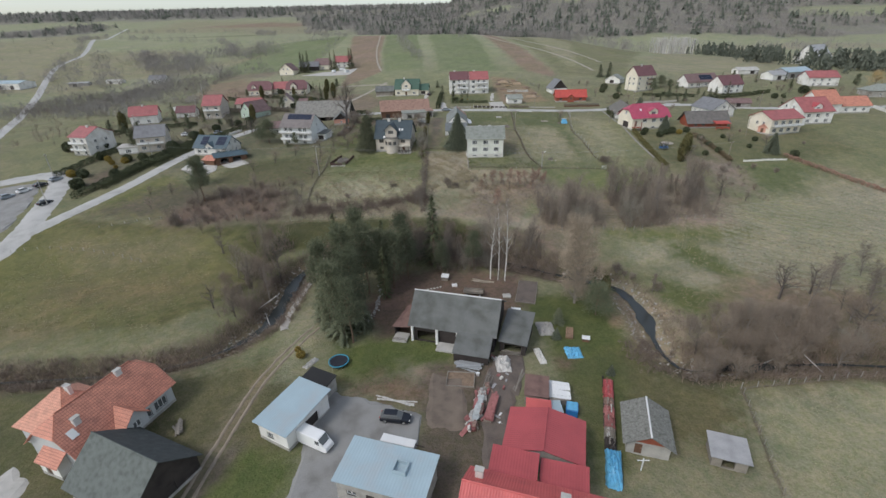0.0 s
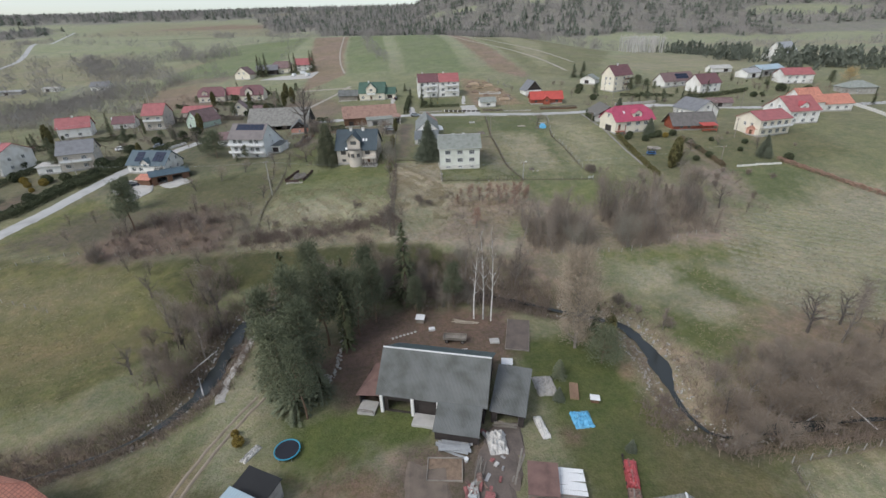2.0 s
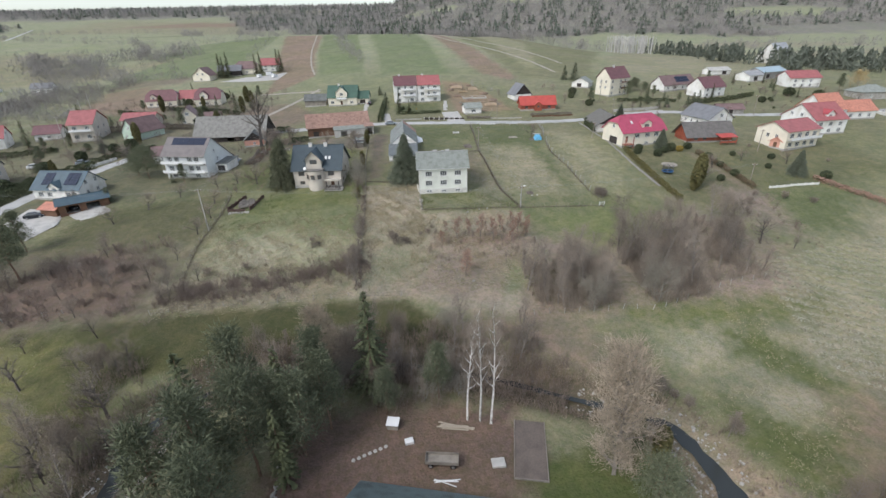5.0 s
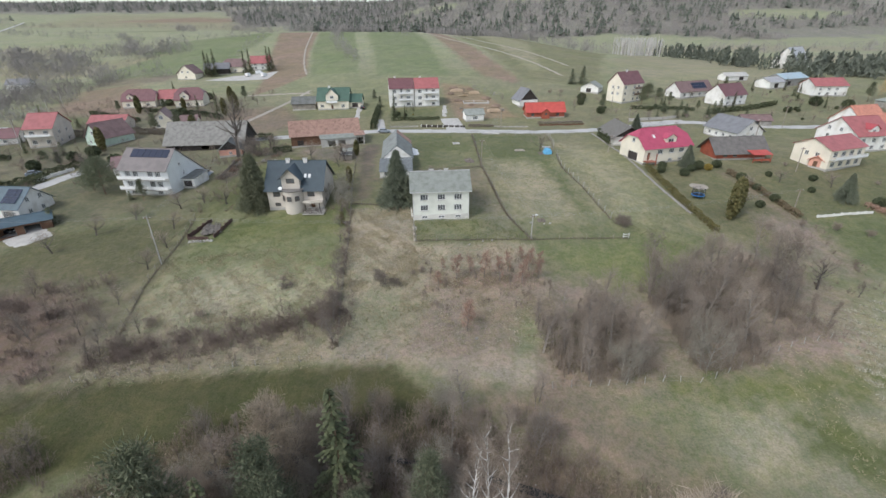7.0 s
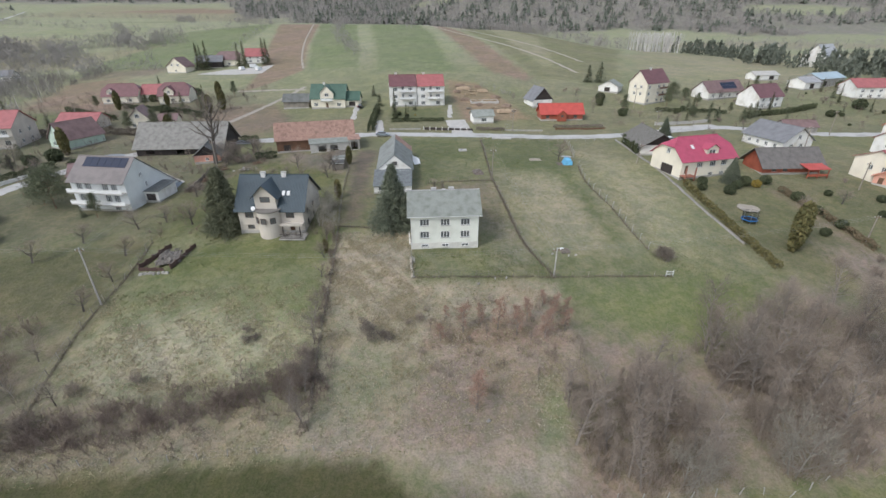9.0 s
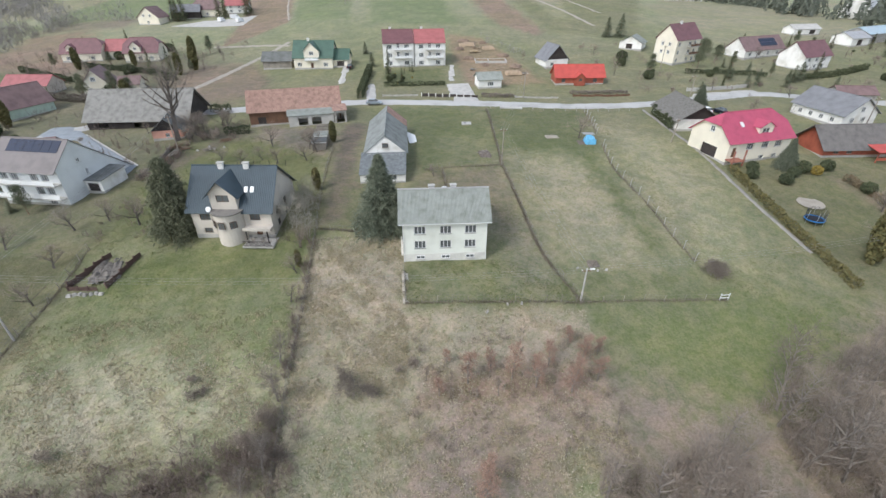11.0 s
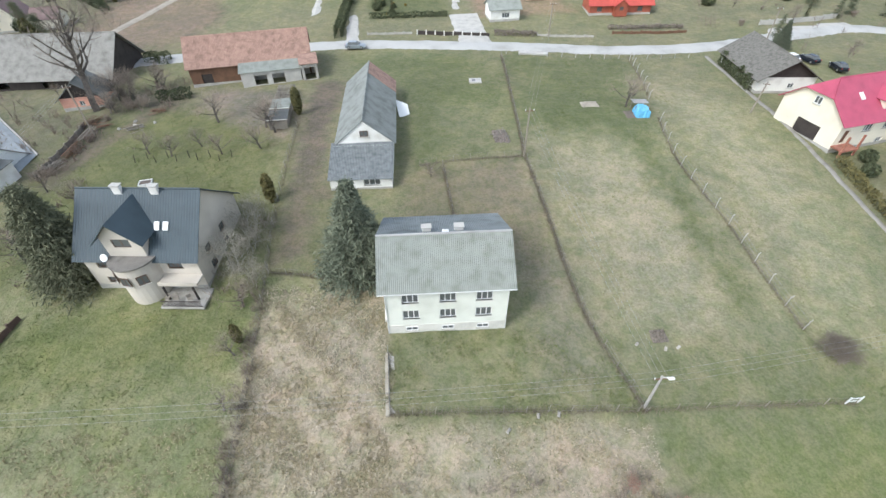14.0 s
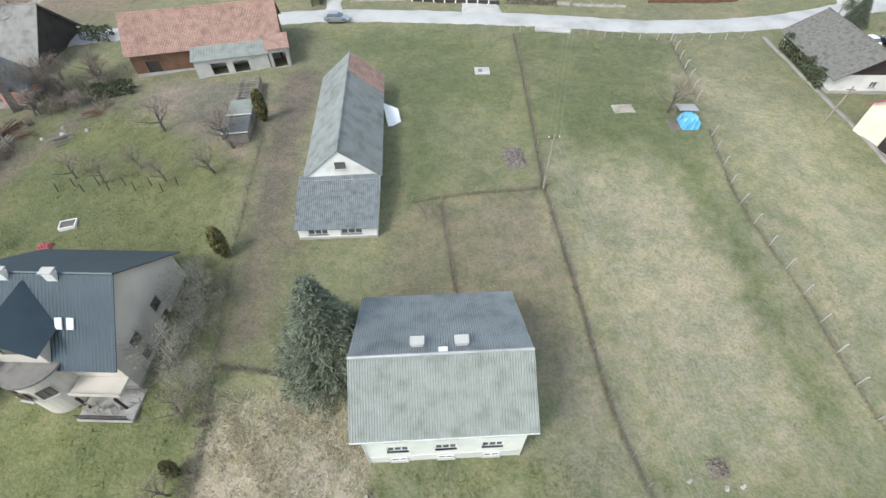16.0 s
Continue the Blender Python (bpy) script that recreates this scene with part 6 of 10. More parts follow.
def prisms(segs, sides=3):
    """Tapered limbs as triangles, from rows of (start, end, radius at start, radius at end)."""
    p0, p1 = np.array([s[0] for s in segs]), np.array([s[1] for s in segs])
    r0, r1 = np.array([s[2] for s in segs])[:, None], np.array([s[3] for s in segs])[:, None]
    d = unit(p1 - p0)
    a = unit(np.cross(d, np.where(np.abs(d[:, 2:3]) > 0.9, (1.0, 0, 0), (0, 0, 1.0))))
    b = np.cross(d, a)
    out = []
    for k in range(sides):
        t0, t1 = 2 * math.pi * k / sides, 2 * math.pi * (k + 1) / sides
        u, v = a * math.cos(t0) + b * math.sin(t0), a * math.cos(t1) + b * math.sin(t1)
        q0, q1, q2, q3 = p0 + u * r0, p0 + v * r0, p1 + v * r1, p1 + u * r1
        out += [np.stack([q0, q1, q2], 1), np.stack([q0, q2, q3], 1)]
    return np.concatenate(out)


def slivers(p, d, length, width, rng):
    """Thin twigs or blades: one narrow triangle each."""
    side = unit(np.cross(d, rng.normal(size=d.shape))) * (np.asarray(width) / 2)[..., None]
    return np.stack([p - side, p + side, p + d * np.asarray(length)[..., None]], 1)


def flakes(c, size, rng, flat=0.0):
    """Leaf clumps: a small triangle at each centre, turned at random."""
    k = len(c)
    a = unit(rng.normal(size=(k, 3)) * (1, 1, 1 - flat))
    b = unit(np.cross(a, rng.normal(size=(k, 3))))
    s = (np.asarray(size) * np.ones(k))[:, None]
    return np.stack([c + a * s, c - a * s * 0.5 + b * s * 0.8, c - a * s * 0.5 - b * s * 0.8], 1)


def bough(rng, start, way, length, r, bends=3, lift=0.25, wobble=0.18):
    pts, d, segs = [np.array(start, float)], unit(np.array(way, float)), []
    for k in range(bends):
        d = unit(d + rng.normal(0, wobble, 3) + (0, 0, lift * 0.4))
        q = pts[-1] + d * length / bends
        segs.append((pts[-1], q, r * (1 - k / (bends + 0.6)), r * (1 - (k + 1) / (bends + 0.6))))
        pts.append(q)
    return segs, pts, d


def bare_tree(seed, h, spread, limbs=14, twigs=1100, trunk_top=0.8, start=0.25, stems=1, width=0.03, twig_len=1.1, rise=0.8, droop=0.0, stout=1.0):
    """Wood and twigs of a leafless tree or shrub."""
    rng = np.random.default_rng(seed)
    wood, fine, tips = [], [], []
    for s in range(stems):
        lean = np.array((*(rng.normal(0, 0.05 if stems == 1 else 0.3, 2)), 1.0))
        foot = np.array((*(rng.normal(0, 0.0 if stems == 1 else 0.35, 2)), -0.3))
        hs = h * rng.uniform(0.75, 1.0) if stems > 1 else h
        r0 = 0.016 * hs + 0.03 if stems == 1 else 0.012 * hs + 0.02
        r0 *= stout
        segs, pts, _ = bough(rng, foot, lean, hs * trunk_top, r0, 6, 0.2, 0.06)
        wood += segs
        k = max(3, limbs // stems)
        for i in range(k):
            f = start + (1 - start) * (i + rng.uniform(0, 1)) / k
            j = min(int(f * 6), 5)
            base = pts[j] + (pts[j + 1] - pts[j]) * (f * 6 - j)
            az = 2.4 * i + rng.uniform(-0.5, 0.5)
            way = np.array((math.cos(az), math.sin(az), rise * rng.uniform(0.5, 1.4)))
            length = spread * rng.uniform(0.7, 1.15) * (1.1 - 0.55 * abs(f - 0.45) / 0.55)
            ls, lp, ld = bough(rng, base, way, length, r0 * 0.42 * (1.2 - f * 0.6), 3, 0.3)
            wood += ls
            for b in range(5):
                g = rng.uniform(0.3, 1)
                jj = min(int(g * 3), 2)
                st = lp[jj] + (lp[jj + 1] - lp[jj]) * (g * 3 - jj)
                bs, bp, bd = bough(rng, st, ld + rng.normal(0, 0.7, 3), length * rng.uniform(0.25, 0.5), r0 * 0.14, 2, 0.3)
                fine += bs
                tips += [(q, bd) for q in bp[1:]]
            tips += [(q, ld) for q in lp[2:]]
    at = rng.integers(0, len(tips), twigs)
    p = np.array([tips[i][0] for i in at]) + rng.normal(0, 0.45, (twigs, 3)) * (spread / 4)
    d = unit(np.array([tips[i][1] for i in at]) + rng.normal(0, 0.75, (twigs, 3)) + (0, 0, 0.25 - droop))
    fan = slivers(p, d, rng.uniform(0.5, 1.2, twigs) * twig_len, np.full(twigs, width), rng)
    s0, s1 = np.array([f[0] for f in fine]), np.array([f[1] for f in fine])
    far = np.linalg.norm(s1 - s0, axis=1)
    thin = slivers(s0, unit(s1 - s0), far * 1.15, np.array([2.2 * f[2] for f in fine]), rng)
    return prisms(wood), np.concatenate([thin, fan])


def conifer(seed, h, r, step=0.5, per=9, skirt=0.08, clumps=5, hang=0.35, size=0.55, full=0.8):
    """Trunk and needle boughs of a spruce."""
    rng = np.random.default_rng(seed)
    out = []
    z = h * skirt
    while z < h * 0.985:
        f = (z - h * skirt) / (h * (1 - skirt))
        reach = r * (1 - f) ** full + 0.15
        for k in range(max(3, int(per * (1 - 0.55 * f)))):
            az = rng.uniform(0, 2 * math.pi)
            ln = reach * rng.uniform(0.7, 1.12)
            out_way = np.array((math.cos(az), math.sin(az), 0))
            side = np.array((-math.sin(az), math.cos(az), 0))
            for s in np.linspace(0.25, 1, clumps):
                p = np.array((0, 0, z)) + out_way * ln * s + (0, 0, -hang * s * s * ln * 0.6 + rng.normal(0, 0.1))
                w = size * rng.uniform(0.6, 1.1) * (0.6 + 0.5 * (1 - f))
                tip = p + out_way * w * 0.9 + (0, 0, -0.25 * w)
                out.append((p - out_way * w * 0.4 + (0, 0, 0.12 * w), tip + side * w * 0.55, tip - side * w * 0.55))
                out.append((p + side * w * 0.5, p - side * w * 0.5, p + out_way * w * 0.3 + (0, 0, -w * rng.uniform(0.5, 0.9))))
        z += step * (1 - 0.35 * f)
    out.append(((-0.12, 0, h - 0.8), (0.12, 0, h - 0.8), (0, 0, h + 0.15)))
    return prisms([(np.array((0, 0, -0.4)), np.array((0, 0, h * 0.97)), 0.012 * h + 0.05, 0.02)], 6), np.array(out)


def pine(seed, h, r, clumps=34, leaves=48):
    """A rounder, looser conifer with tufted clumps."""
    rng = np.random.default_rng(seed)
    wood, _, _ = bough(rng, (0, 0, -0.4), (0, 0, 1), h * 0.92, 0.014 * h + 0.04, 5, 0.2, 0.06)
    leafs = []
    for k in range(clumps):
        f = rng.uniform(0.28, 1.0)
        az, rr = rng.uniform(0, 6.28), r * math.sin(min(f * 1.15, 1) * math.pi * 0.93) ** 0.6 * rng.uniform(0.35, 1.05)
        c = np.array((math.cos(az) * rr, math.sin(az) * rr, h * f))
        wood.append((np.array((0, 0, h * f * 0.88)), c, 0.05, 0.02))
        o = rng.normal(size=(leaves, 3)) * (0.5, 0.5, 0.34)
        q = o * r * 0.4 + c
        leafs.append(slivers(q, unit(o + rng.normal(0, 0.35, (leaves, 3)) + (0, 0, 0.3)), rng.uniform(0.4, 0.9, leaves), rng.uniform(0.09, 0.2, leaves), rng))
    return prisms(wood, 5), np.concatenate(leafs)


def fuzzy(seed, h, r, levels, per, out, tufts, hang=0.3, full=0.6, skirt=0.02, length=0.5, wide=0.11, loose=0.12):
    """A close-set conifer: boughs of many thin needle sprays."""
    rng = np.random.default_rng(seed)
    k = levels * per
    f = np.repeat(np.linspace(0, 0.97, levels), per) + rng.normal(0, 0.012, k)
    f = np.clip(f, 0, 0.985)
    az = rng.uniform(0, 2 * math.pi, k)
    o = np.stack([np.cos(az), np.sin(az), np.zeros(k)], 1)
    ln = (r * (1 - f) ** full + 0.12) * rng.uniform(0.62, 1.12, k)
    sprays = []
    for s in np.linspace(0.3, 1, out):
        c = o * (ln * s)[:, None] + (0, 0, 1) * (h * (skirt + (1 - skirt) * f) - hang * s * s * ln * 0.6)[:, None]
        for _ in range(tufts):
            p = c + rng.normal(0, loose, (k, 3))
            d = unit(o + rng.normal(0, 0.75, (k, 3)) + (0, 0, -0.15))
            sprays.append(slivers(p - d * 0.1, d, rng.uniform(0.6, 1.2, k) * length * (0.55 + 0.45 * (1 - f)), np.full(k, wide), rng))
    return prisms([(np.array((0, 0, -0.4)), np.array((0, 0, h * 0.97)), 0.012 * h + 0.05, 0.02)], 6), np.concatenate(sprays)


def plant(name, wood, crown, bark, leaf, label, category="tree"):
    """A model plant, kept as the first one of its kind."""
    t = thing(name, pose(0, 0, -200), label, category)
    tris("trunk", wood, bark, t)
    tris("crown", crown, leaf, t)
    return t


MODELS = {}
used = set()


def put(kind, x, y, scale=1.0, turn=None, tall=1.0, label="", group=""):
    """Sets a plant of a kind on the ground."""
    rng = random.Random(int(x * 131 + y * 977))
    turn = rng.uniform(0, 360) if turn is None else turn
    m = pose(x, y, gz_at(x, y), 0, 0, turn) @ Matrix.Diagonal((scale, scale, scale * tall, 1))
    t = MODELS[kind]
    if kind in used:
        t = copy_thing(t, m)
    else:
        used.add(kind)
        t.matrix_basis = m
    return tagged(t, label, group=group)


def model(kind, *args):
    MODELS[kind] = plant(*args)


BARE = "leafless grey-brown tree with fine bare twigs"
model("broad", "bare_tree", *bare_tree(1, 13, 4.8, 18, 1150, width=0.042, twig_len=1.3, stout=1.35), DARKBARK, TWIG, BARE)
model("tall", "bare_tree", *bare_tree(2, 16, 3.8, 22, 1050, start=0.2, rise=1.3, width=0.04, twig_len=1.4), BARK, TWIG, BARE)
model("tall_dark", "bare_tree", *bare_tree(3, 15, 4.0, 26, 1450, start=0.12, rise=1.2, width=0.042, twig_len=1.4), BARK, TWIGDARK, "leafless dark thicket tree with dense twigs")
model("brown", "bare_tree", *bare_tree(14, 10.5, 4.6, 22, 2300, start=0.2, width=0.05, twig_len=1.3, rise=0.9, stout=1.3), BARK, island_mat("brown twigs", (0.19, 0.148, 0.112), (0.32, 0.26, 0.2)), "leafless brown creek-side tree with a wide crown")
model("slim", "bare_tree", *bare_tree(4, 15, 2.4, 16, 900, start=0.38, rise=1.6, width=0.045, twig_len=1.4, stout=1.1), mat("pale tan bark", (0.25, 0.215, 0.178), vary=0.3, scale=2, bump=0.3), TWIG, "slim leafless tree with upright twigs")
model("old", "bare_tree", *bare_tree(5, 15, 7.0, 18, 1100, start=0.3, rise=0.9, width=0.04, stout=2.2), DARKBARK, TWIGDARK, "old leafless broad tree with heavy dark limbs")
model("apple", "fruit_tree", *bare_tree(6, 4.8, 2.9, 12, 620, start=0.28, twig_len=0.7, rise=0.7, width=0.034, stout=2.1), DARKBARK, TWIG, "small leafless orchard tree with crooked limbs")
model("pale", "bare_tree", *bare_tree(7, 8.0, 4.0, 18, 2000, start=0.15, twig_len=1.0, rise=0.8, width=0.04, stems=2, stout=1.3), mat("pale grey bark", (0.3, 0.28, 0.24), vary=0.3, scale=2, bump=0.3), island_mat("pale lichen twigs", (0.2, 0.18, 0.14), (0.36, 0.33, 0.27)), "leafless tree with pale lichen-grey twigs")
model("shrub", "shrub", *bare_tree(8, 3.6, 1.7, 24, 1500, start=0.1, stems=6, twig_len=0.9, rise=0.9, width=0.036), BARK, TWIG, "leafless brown shrub with dense thin stems", "shrub")
model("shrub_dark", "shrub", *bare_tree(9, 3.8, 2.0, 26, 1900, start=0.1, stems=7, twig_len=0.9, rise=0.8, width=0.038), BARK, TWIGDARK, "dark leafless bush with tangled stems", "shrub")
rng0 = np.random.default_rng(10)
_w, _c = bare_tree(10, 7.0, 1.7, 14, 700, start=0.2, twig_len=0.8, rise=1.2, width=0.035)
_leaf = flakes(_c[rng0.integers(len(_c) // 2, len(_c), 500)].mean(1) + rng0.normal(0, 0.15, (500, 3)), 0.09, rng0)
model("rusty", "young_oak", _w, np.concatenate([_c, _leaf]), BARK, TWIGRED, "young oak still holding rusty dry leaves")
model("birch", "birch", *bare_tree(11, 14.5, 2.0, 18, 1000, trunk_top=0.94, start=0.35, rise=1.1, twig_len=1.0, droop=0.4, stout=0.8), BIRCHBARK, TWIG, "slender birch with white trunk and bare twigs", "birch")
model("larch", "larch", *bare_tree(12, 14, 3.2, 46, 8200, trunk_top=0.96, start=0.06, rise=0.5, twig_len=0.95, width=0.055), BARK, TWIGSTRAW, "straw-coloured leafless larch with a cone-shaped crown", "larch")
model("willow", "willow", *bare_tree(13, 8, 3.6, 22, 2600, start=0.2, rise=0.8, twig_len=1.3, droop=0.7, width=0.04), BARK, GOLDEN, "weeping willow with golden twigs", "willow")
model("spruce", "spruce", *conifer(20, 16, 3.1), PINEBARK, NEEDLE, "tall dark green spruce tree", "spruce")
model("spruce_thin", "spruce", *conifer(21, 15, 2.1, per=8), PINEBARK, NEEDLE, "slim dark green spruce tree", "spruce")
model("blue", "spruce", *fuzzy(22, 13.6, 5.2, 36, 22, 7, 6, hang=0.4, full=1.0, length=0.75, wide=0.15, loose=0.22), PINEBARK, BLUENEEDLE, "blue-grey spruce with dense hanging boughs", "spruce")
model("yew", "spruce", *conifer(25, 13.5, 5.2, step=0.55, per=13, skirt=0.05, clumps=6, hang=0.2, size=0.7, full=0.6), PINEBARK, PINENEEDLE, "broad bushy conifer in a garden", "conifer")
model("garden_pine", "pine", *fuzzy(29, 13.0, 4.6, 30, 20, 7, 6, hang=0.35, full=0.75, skirt=0.06, length=0.85, wide=0.15, loose=0.3), PINEBARK, island_mat("grey-green needles", (0.085, 0.094, 0.055), (0.22, 0.222, 0.135)), "broad bushy pine beside the dark roofed house", "pine")
model("old_big", "bare_tree", *bare_tree(32, 20, 7.5, 20, 1200, start=0.36, rise=1.1, width=0.05, stout=2.1), DARKBARK, TWIGDARK, "old leafless tree with a thick trunk and heavy limbs")
model("pine", "pine", *pine(23, 15, 3.3, 62, 84), PINEBARK, PINENEEDLE, "dark green pine with loose needle clumps", "pine")
model("pine_round", "pine", *pine(24, 12, 5.0, 60, 100), PINEBARK, PINENEEDLE, "rounded garden pine with dense crown", "pine")
rng0 = np.random.default_rng(26)
_p = rng0.normal(size=(900, 3))
_p = unit(_p) * (0.55, 0.55, 1.7) * rng0.uniform(0.8, 1.05, (900, 1)) + (0, 0, 1.75)
model("thuja", "thuja", prisms([(np.array((0, 0, -0.2)), np.array((0, 0, 2.6)), 0.08, 0.03)]), flakes(_p, 0.2, rng0), PINEBARK, THUJA, "column-shaped yellow-green thuja tree", "thuja")
_p = unit(rng0.normal(size=(700, 3))) * (0.9, 0.9, 0.75) * rng0.uniform(0.75, 1.05, (700, 1)) + (0, 0, 0.7)
model("ball_bush", "bush", prisms([(np.array((0, 0, -0.2)), np.array((0, 0, 0.8)), 0.08, 0.03)]), flakes(_p, 0.17, rng0), PINEBARK, HEDGE, "rounded dark evergreen garden bush", "bush")
_p = unit(rng0.normal(size=(700, 3))) * (0.9, 0.9, 0.8) * rng0.uniform(0.75, 1.05, (700, 1)) + (0, 0, 0.7)
model("gold_bush", "bush", prisms([(np.array((0, 0, -0.2)), np.array((0, 0, 0.8)), 0.08, 0.03)]), flakes(_p, 0.17, rng0), PINEBARK, island_mat("golden shrub leaves", (0.2, 0.14, 0.03), (0.36, 0.27, 0.06)), "rounded golden-yellow garden shrub", "bush")


def hedge(line, width, height, leaf, label, density=26, step=1.0):
    rng = np.random.default_rng(int(abs(line[0][0]) * 10 + 3))
    p = smooth_line(line, step)
    ln = np.linalg.norm(np.diff(p, axis=0), axis=1)
    at = np.concatenate([[0], np.cumsum(ln)])
    k = int(at[-1] * (width + 2 * height) * density)
    s = rng.uniform(0, at[-1], k)
    x, y = np.interp(s, at, p[:, 0]), np.interp(s, at, p[:, 1])
    way = unit(np.stack([np.interp(s + 0.5, at, p[:, 0]) - np.interp(s - 0.5, at, p[:, 0]), np.interp(s + 0.5, at, p[:, 1]) - np.interp(s - 0.5, at, p[:, 1])], 1) + 1e-9)
    f = rng.uniform(0, width + 2 * height, k)
    hz = height * (1 + 0.12 * np.sin(s * 1.7) + 0.08 * np.sin(s * 0.6))
    off = np.where(f < height, -width / 2, np.where(f > height + width, width / 2, f - height - width / 2)) + rng.normal(0, 0.09, k)
    up = np.where(f < height, f / height * hz, np.where(f > height + width, (f - height - width) / height * hz, hz)) + rng.normal(0, 0.08, k)
    x, y = x - way[:, 1] * off, y + way[:, 0] * off
    c = np.stack([x, y, ground_height(x, y) + np.maximum(up, 0)], 1)
    return tagged(tris("hedge", flakes(c, rng.uniform(0.14, 0.26, k), rng), leaf), label, "hedge")


# conifers and bare trees round the barn
for kind, x, y, s in (("pine", -12.5, 91.0, 0.85), ("pine", -9.5, 95.0, 0.85), ("spruce_thin", -14.2, 87.0, 0.75), ("pine", -15.5, 91.5, 0.9), ("yew", -20.5, 72.5, 0.7), ("yew", -17.0, 75.0, 0.6), ("yew", -22.0, 80.5, 0.8), ("pine", -18.5, 70.5, 0.85), ("pine", -22.5, 73.5, 1.0), ("yew", -24.5, 77.5, 0.95), ("pine", -19.5, 78, 1.0), ("pine", -27, 83, 1.0), ("pine", -22.0, 84.5, 1.15), ("spruce", -24.5, 90, 1.1), ("pine", -18.0, 88.5, 1.05), ("pine", -21.0, 96, 1.1),
                      ("spruce_thin", -15.0, 94, 1.15), ("pine", -11.0, 97.5, 0.95), ("spruce", -3.4, 100.5, 0.95), ("pine", -1.5, 96.5, 0.6), ("pine", 6.5, 98.5, 0.7), ("pine_round", 30.6, 78.2, 0.6), ("yew", 22.2, 75.6, 0.36), ("thuja", 34.1, 84.0, 1.75), ("spruce_thin", 32.5, 86.5, 0.55)):
    put(kind, x, y, s, tall=1.12 if x < -9 else 1.0)
for x, y, s in ((10.3, 94.1, 1.0), (12.1, 93.7, 0.96), (13.6, 93.0, 1.02)):
    put("birch", x, y, s, tall=1.22)
put("larch", 27.4, 82.8, 1.3, tall=1.06)
put("slim", 45.8, 86.4, 0.42)
for kind, x, y, s in (("shrub", 46.6, 86.8, 0.7), ("shrub", 43.4, 92.4, 0.75), ("shrub_dark", 40.8, 95.4, 0.7), ("shrub", 42.2, 94.2, 0.6), ("brown", 53.0, 65.0, 0.7), ("broad", 45.4, 66.2, 0.5), ("pale", 58.0, 71.0, 0.8), ("brown", 62.0, 66.0, 0.65), ("old", 70.6, 81.6, 0.6), ("pale", 66.5, 72.5, 0.8), ("brown", 57.0, 75.5, 0.55), ("tall", 74.5, 78.5, 0.7), ("tall", 83.0, 84.0, 0.75), ("brown", 79.0, 73.5, 0.85), ("tall", 88.5, 80.0, 0.8), ("brown", 68.0, 68.0, 0.75), ("pale", 73.0, 66.5, 0.9), ("tall", 95.0, 84.5, 0.8), ("brown", 92.0, 72.0, 0.9), ("slim", 62.5, 74.5, 0.55), ("slim", 55.0, 70.5, 0.5)):
    put(kind, x, y, s)
put("larch", -10.5, 103.5, 0.75)
put("gold_bush", -27.5, 66.5, 0.9)
put("gold_bush", -28.6, 68.2, 0.7)
rng1 = random.Random(5)
for k in range(64):
    put(rng1.choice(("tall", "slim", "tall_dark", "broad", "brown", "pale")), rng1.uniform(-24, 24), rng1.uniform(98, 112), rng1.uniform(0.6, 1.0))
for k in range(26):
    x, y = rng1.uniform(-52, -40.5), rng1.uniform(80, 112)
    put(rng1.choice(("tall", "slim", "broad", "broad", "brown")), x, y, rng1.uniform(0.65, 1.05))
for x, y, s in ((-47, 92, 0.85), (-43, 101, 0.9), (-52, 84, 0.7), (-60, 108, 0.7)):
    put("old", x, y, s)
for x, y, s in ((-74, 122.5, 0.7), (-53, 118, 0.9), (-84, 126, 0.6), (-60, 124, 0.7), (-40, 132, 0.7), (-45, 126, 0.8), (-50, 133, 0.8), (-66, 130, 0.65), (-57, 137, 0.7), (-93, 133, 0.6), (-70, 118, 0.75), (-64, 116, 0.7), (-47, 140, 0.7), (-72, 138, 0.7), (-80, 134, 0.6)):
    put("broad", x, y, s)
# brown thicket by the creek bend
for x, y, q in ((54.7, 64.6, 1.0), (47.0, 65.0, 0.8), (50.5, 68.5, 0.95), (58.5, 67.0, 0.9), (62.5, 66.0, 1.0), (69.8, 68.8, 0.95), (55.5, 72.5, 0.8), (65.5, 72.0, 0.85), (49.0, 59.6, 0.75), (57.5, 61.8, 0.8), (46.5, 71.0, 0.6), (61.0, 76.0, 0.6), (58.1, 61.8, 1.05), (71.6, 71.9, 0.95), (56.0, 69.3, 1.05), (45.7, 60.2, 0.85), (42.0, 59.0, 0.7), (69.5, 63.2, 1.0), (64.7, 65.7, 1.0), (51.5, 65.5, 0.85), (47.5, 62.5, 0.75), (60.5, 70.5, 0.95), (66.5, 68.5, 0.9), (53.0, 75.0, 0.6), (75.2, 65.2, 1.0)):
    put("brown", x, y, q)
for x, y, q in ((72.5, 74.0, 0.85), (76.5, 69.0, 1.0), (80.5, 77.5, 0.9), (83.0, 71.0, 1.05), (87.5, 79.5, 1.0), (91.0, 73.0, 0.95), (78.0, 83.0, 0.8), (95.0, 82.0, 1.0), (99.5, 76.0, 1.0), (85.0, 86.5, 0.8), (93.5, 89.0, 0.85), (74.0, 64.5, 0.8), (82.0, 65.5, 0.85), (103.0, 86.0, 0.95)):
    put("old" if int(x * 2) % 3 == 0 else "tall_dark" if int(x) % 2 else "broad", x, y, q)
for k in range(20):
    put(rng1.choice(("brown", "broad", "tall")), rng1.uniform(100, 145), rng1.uniform(62, 98), rng1.uniform(0.6, 1.0))
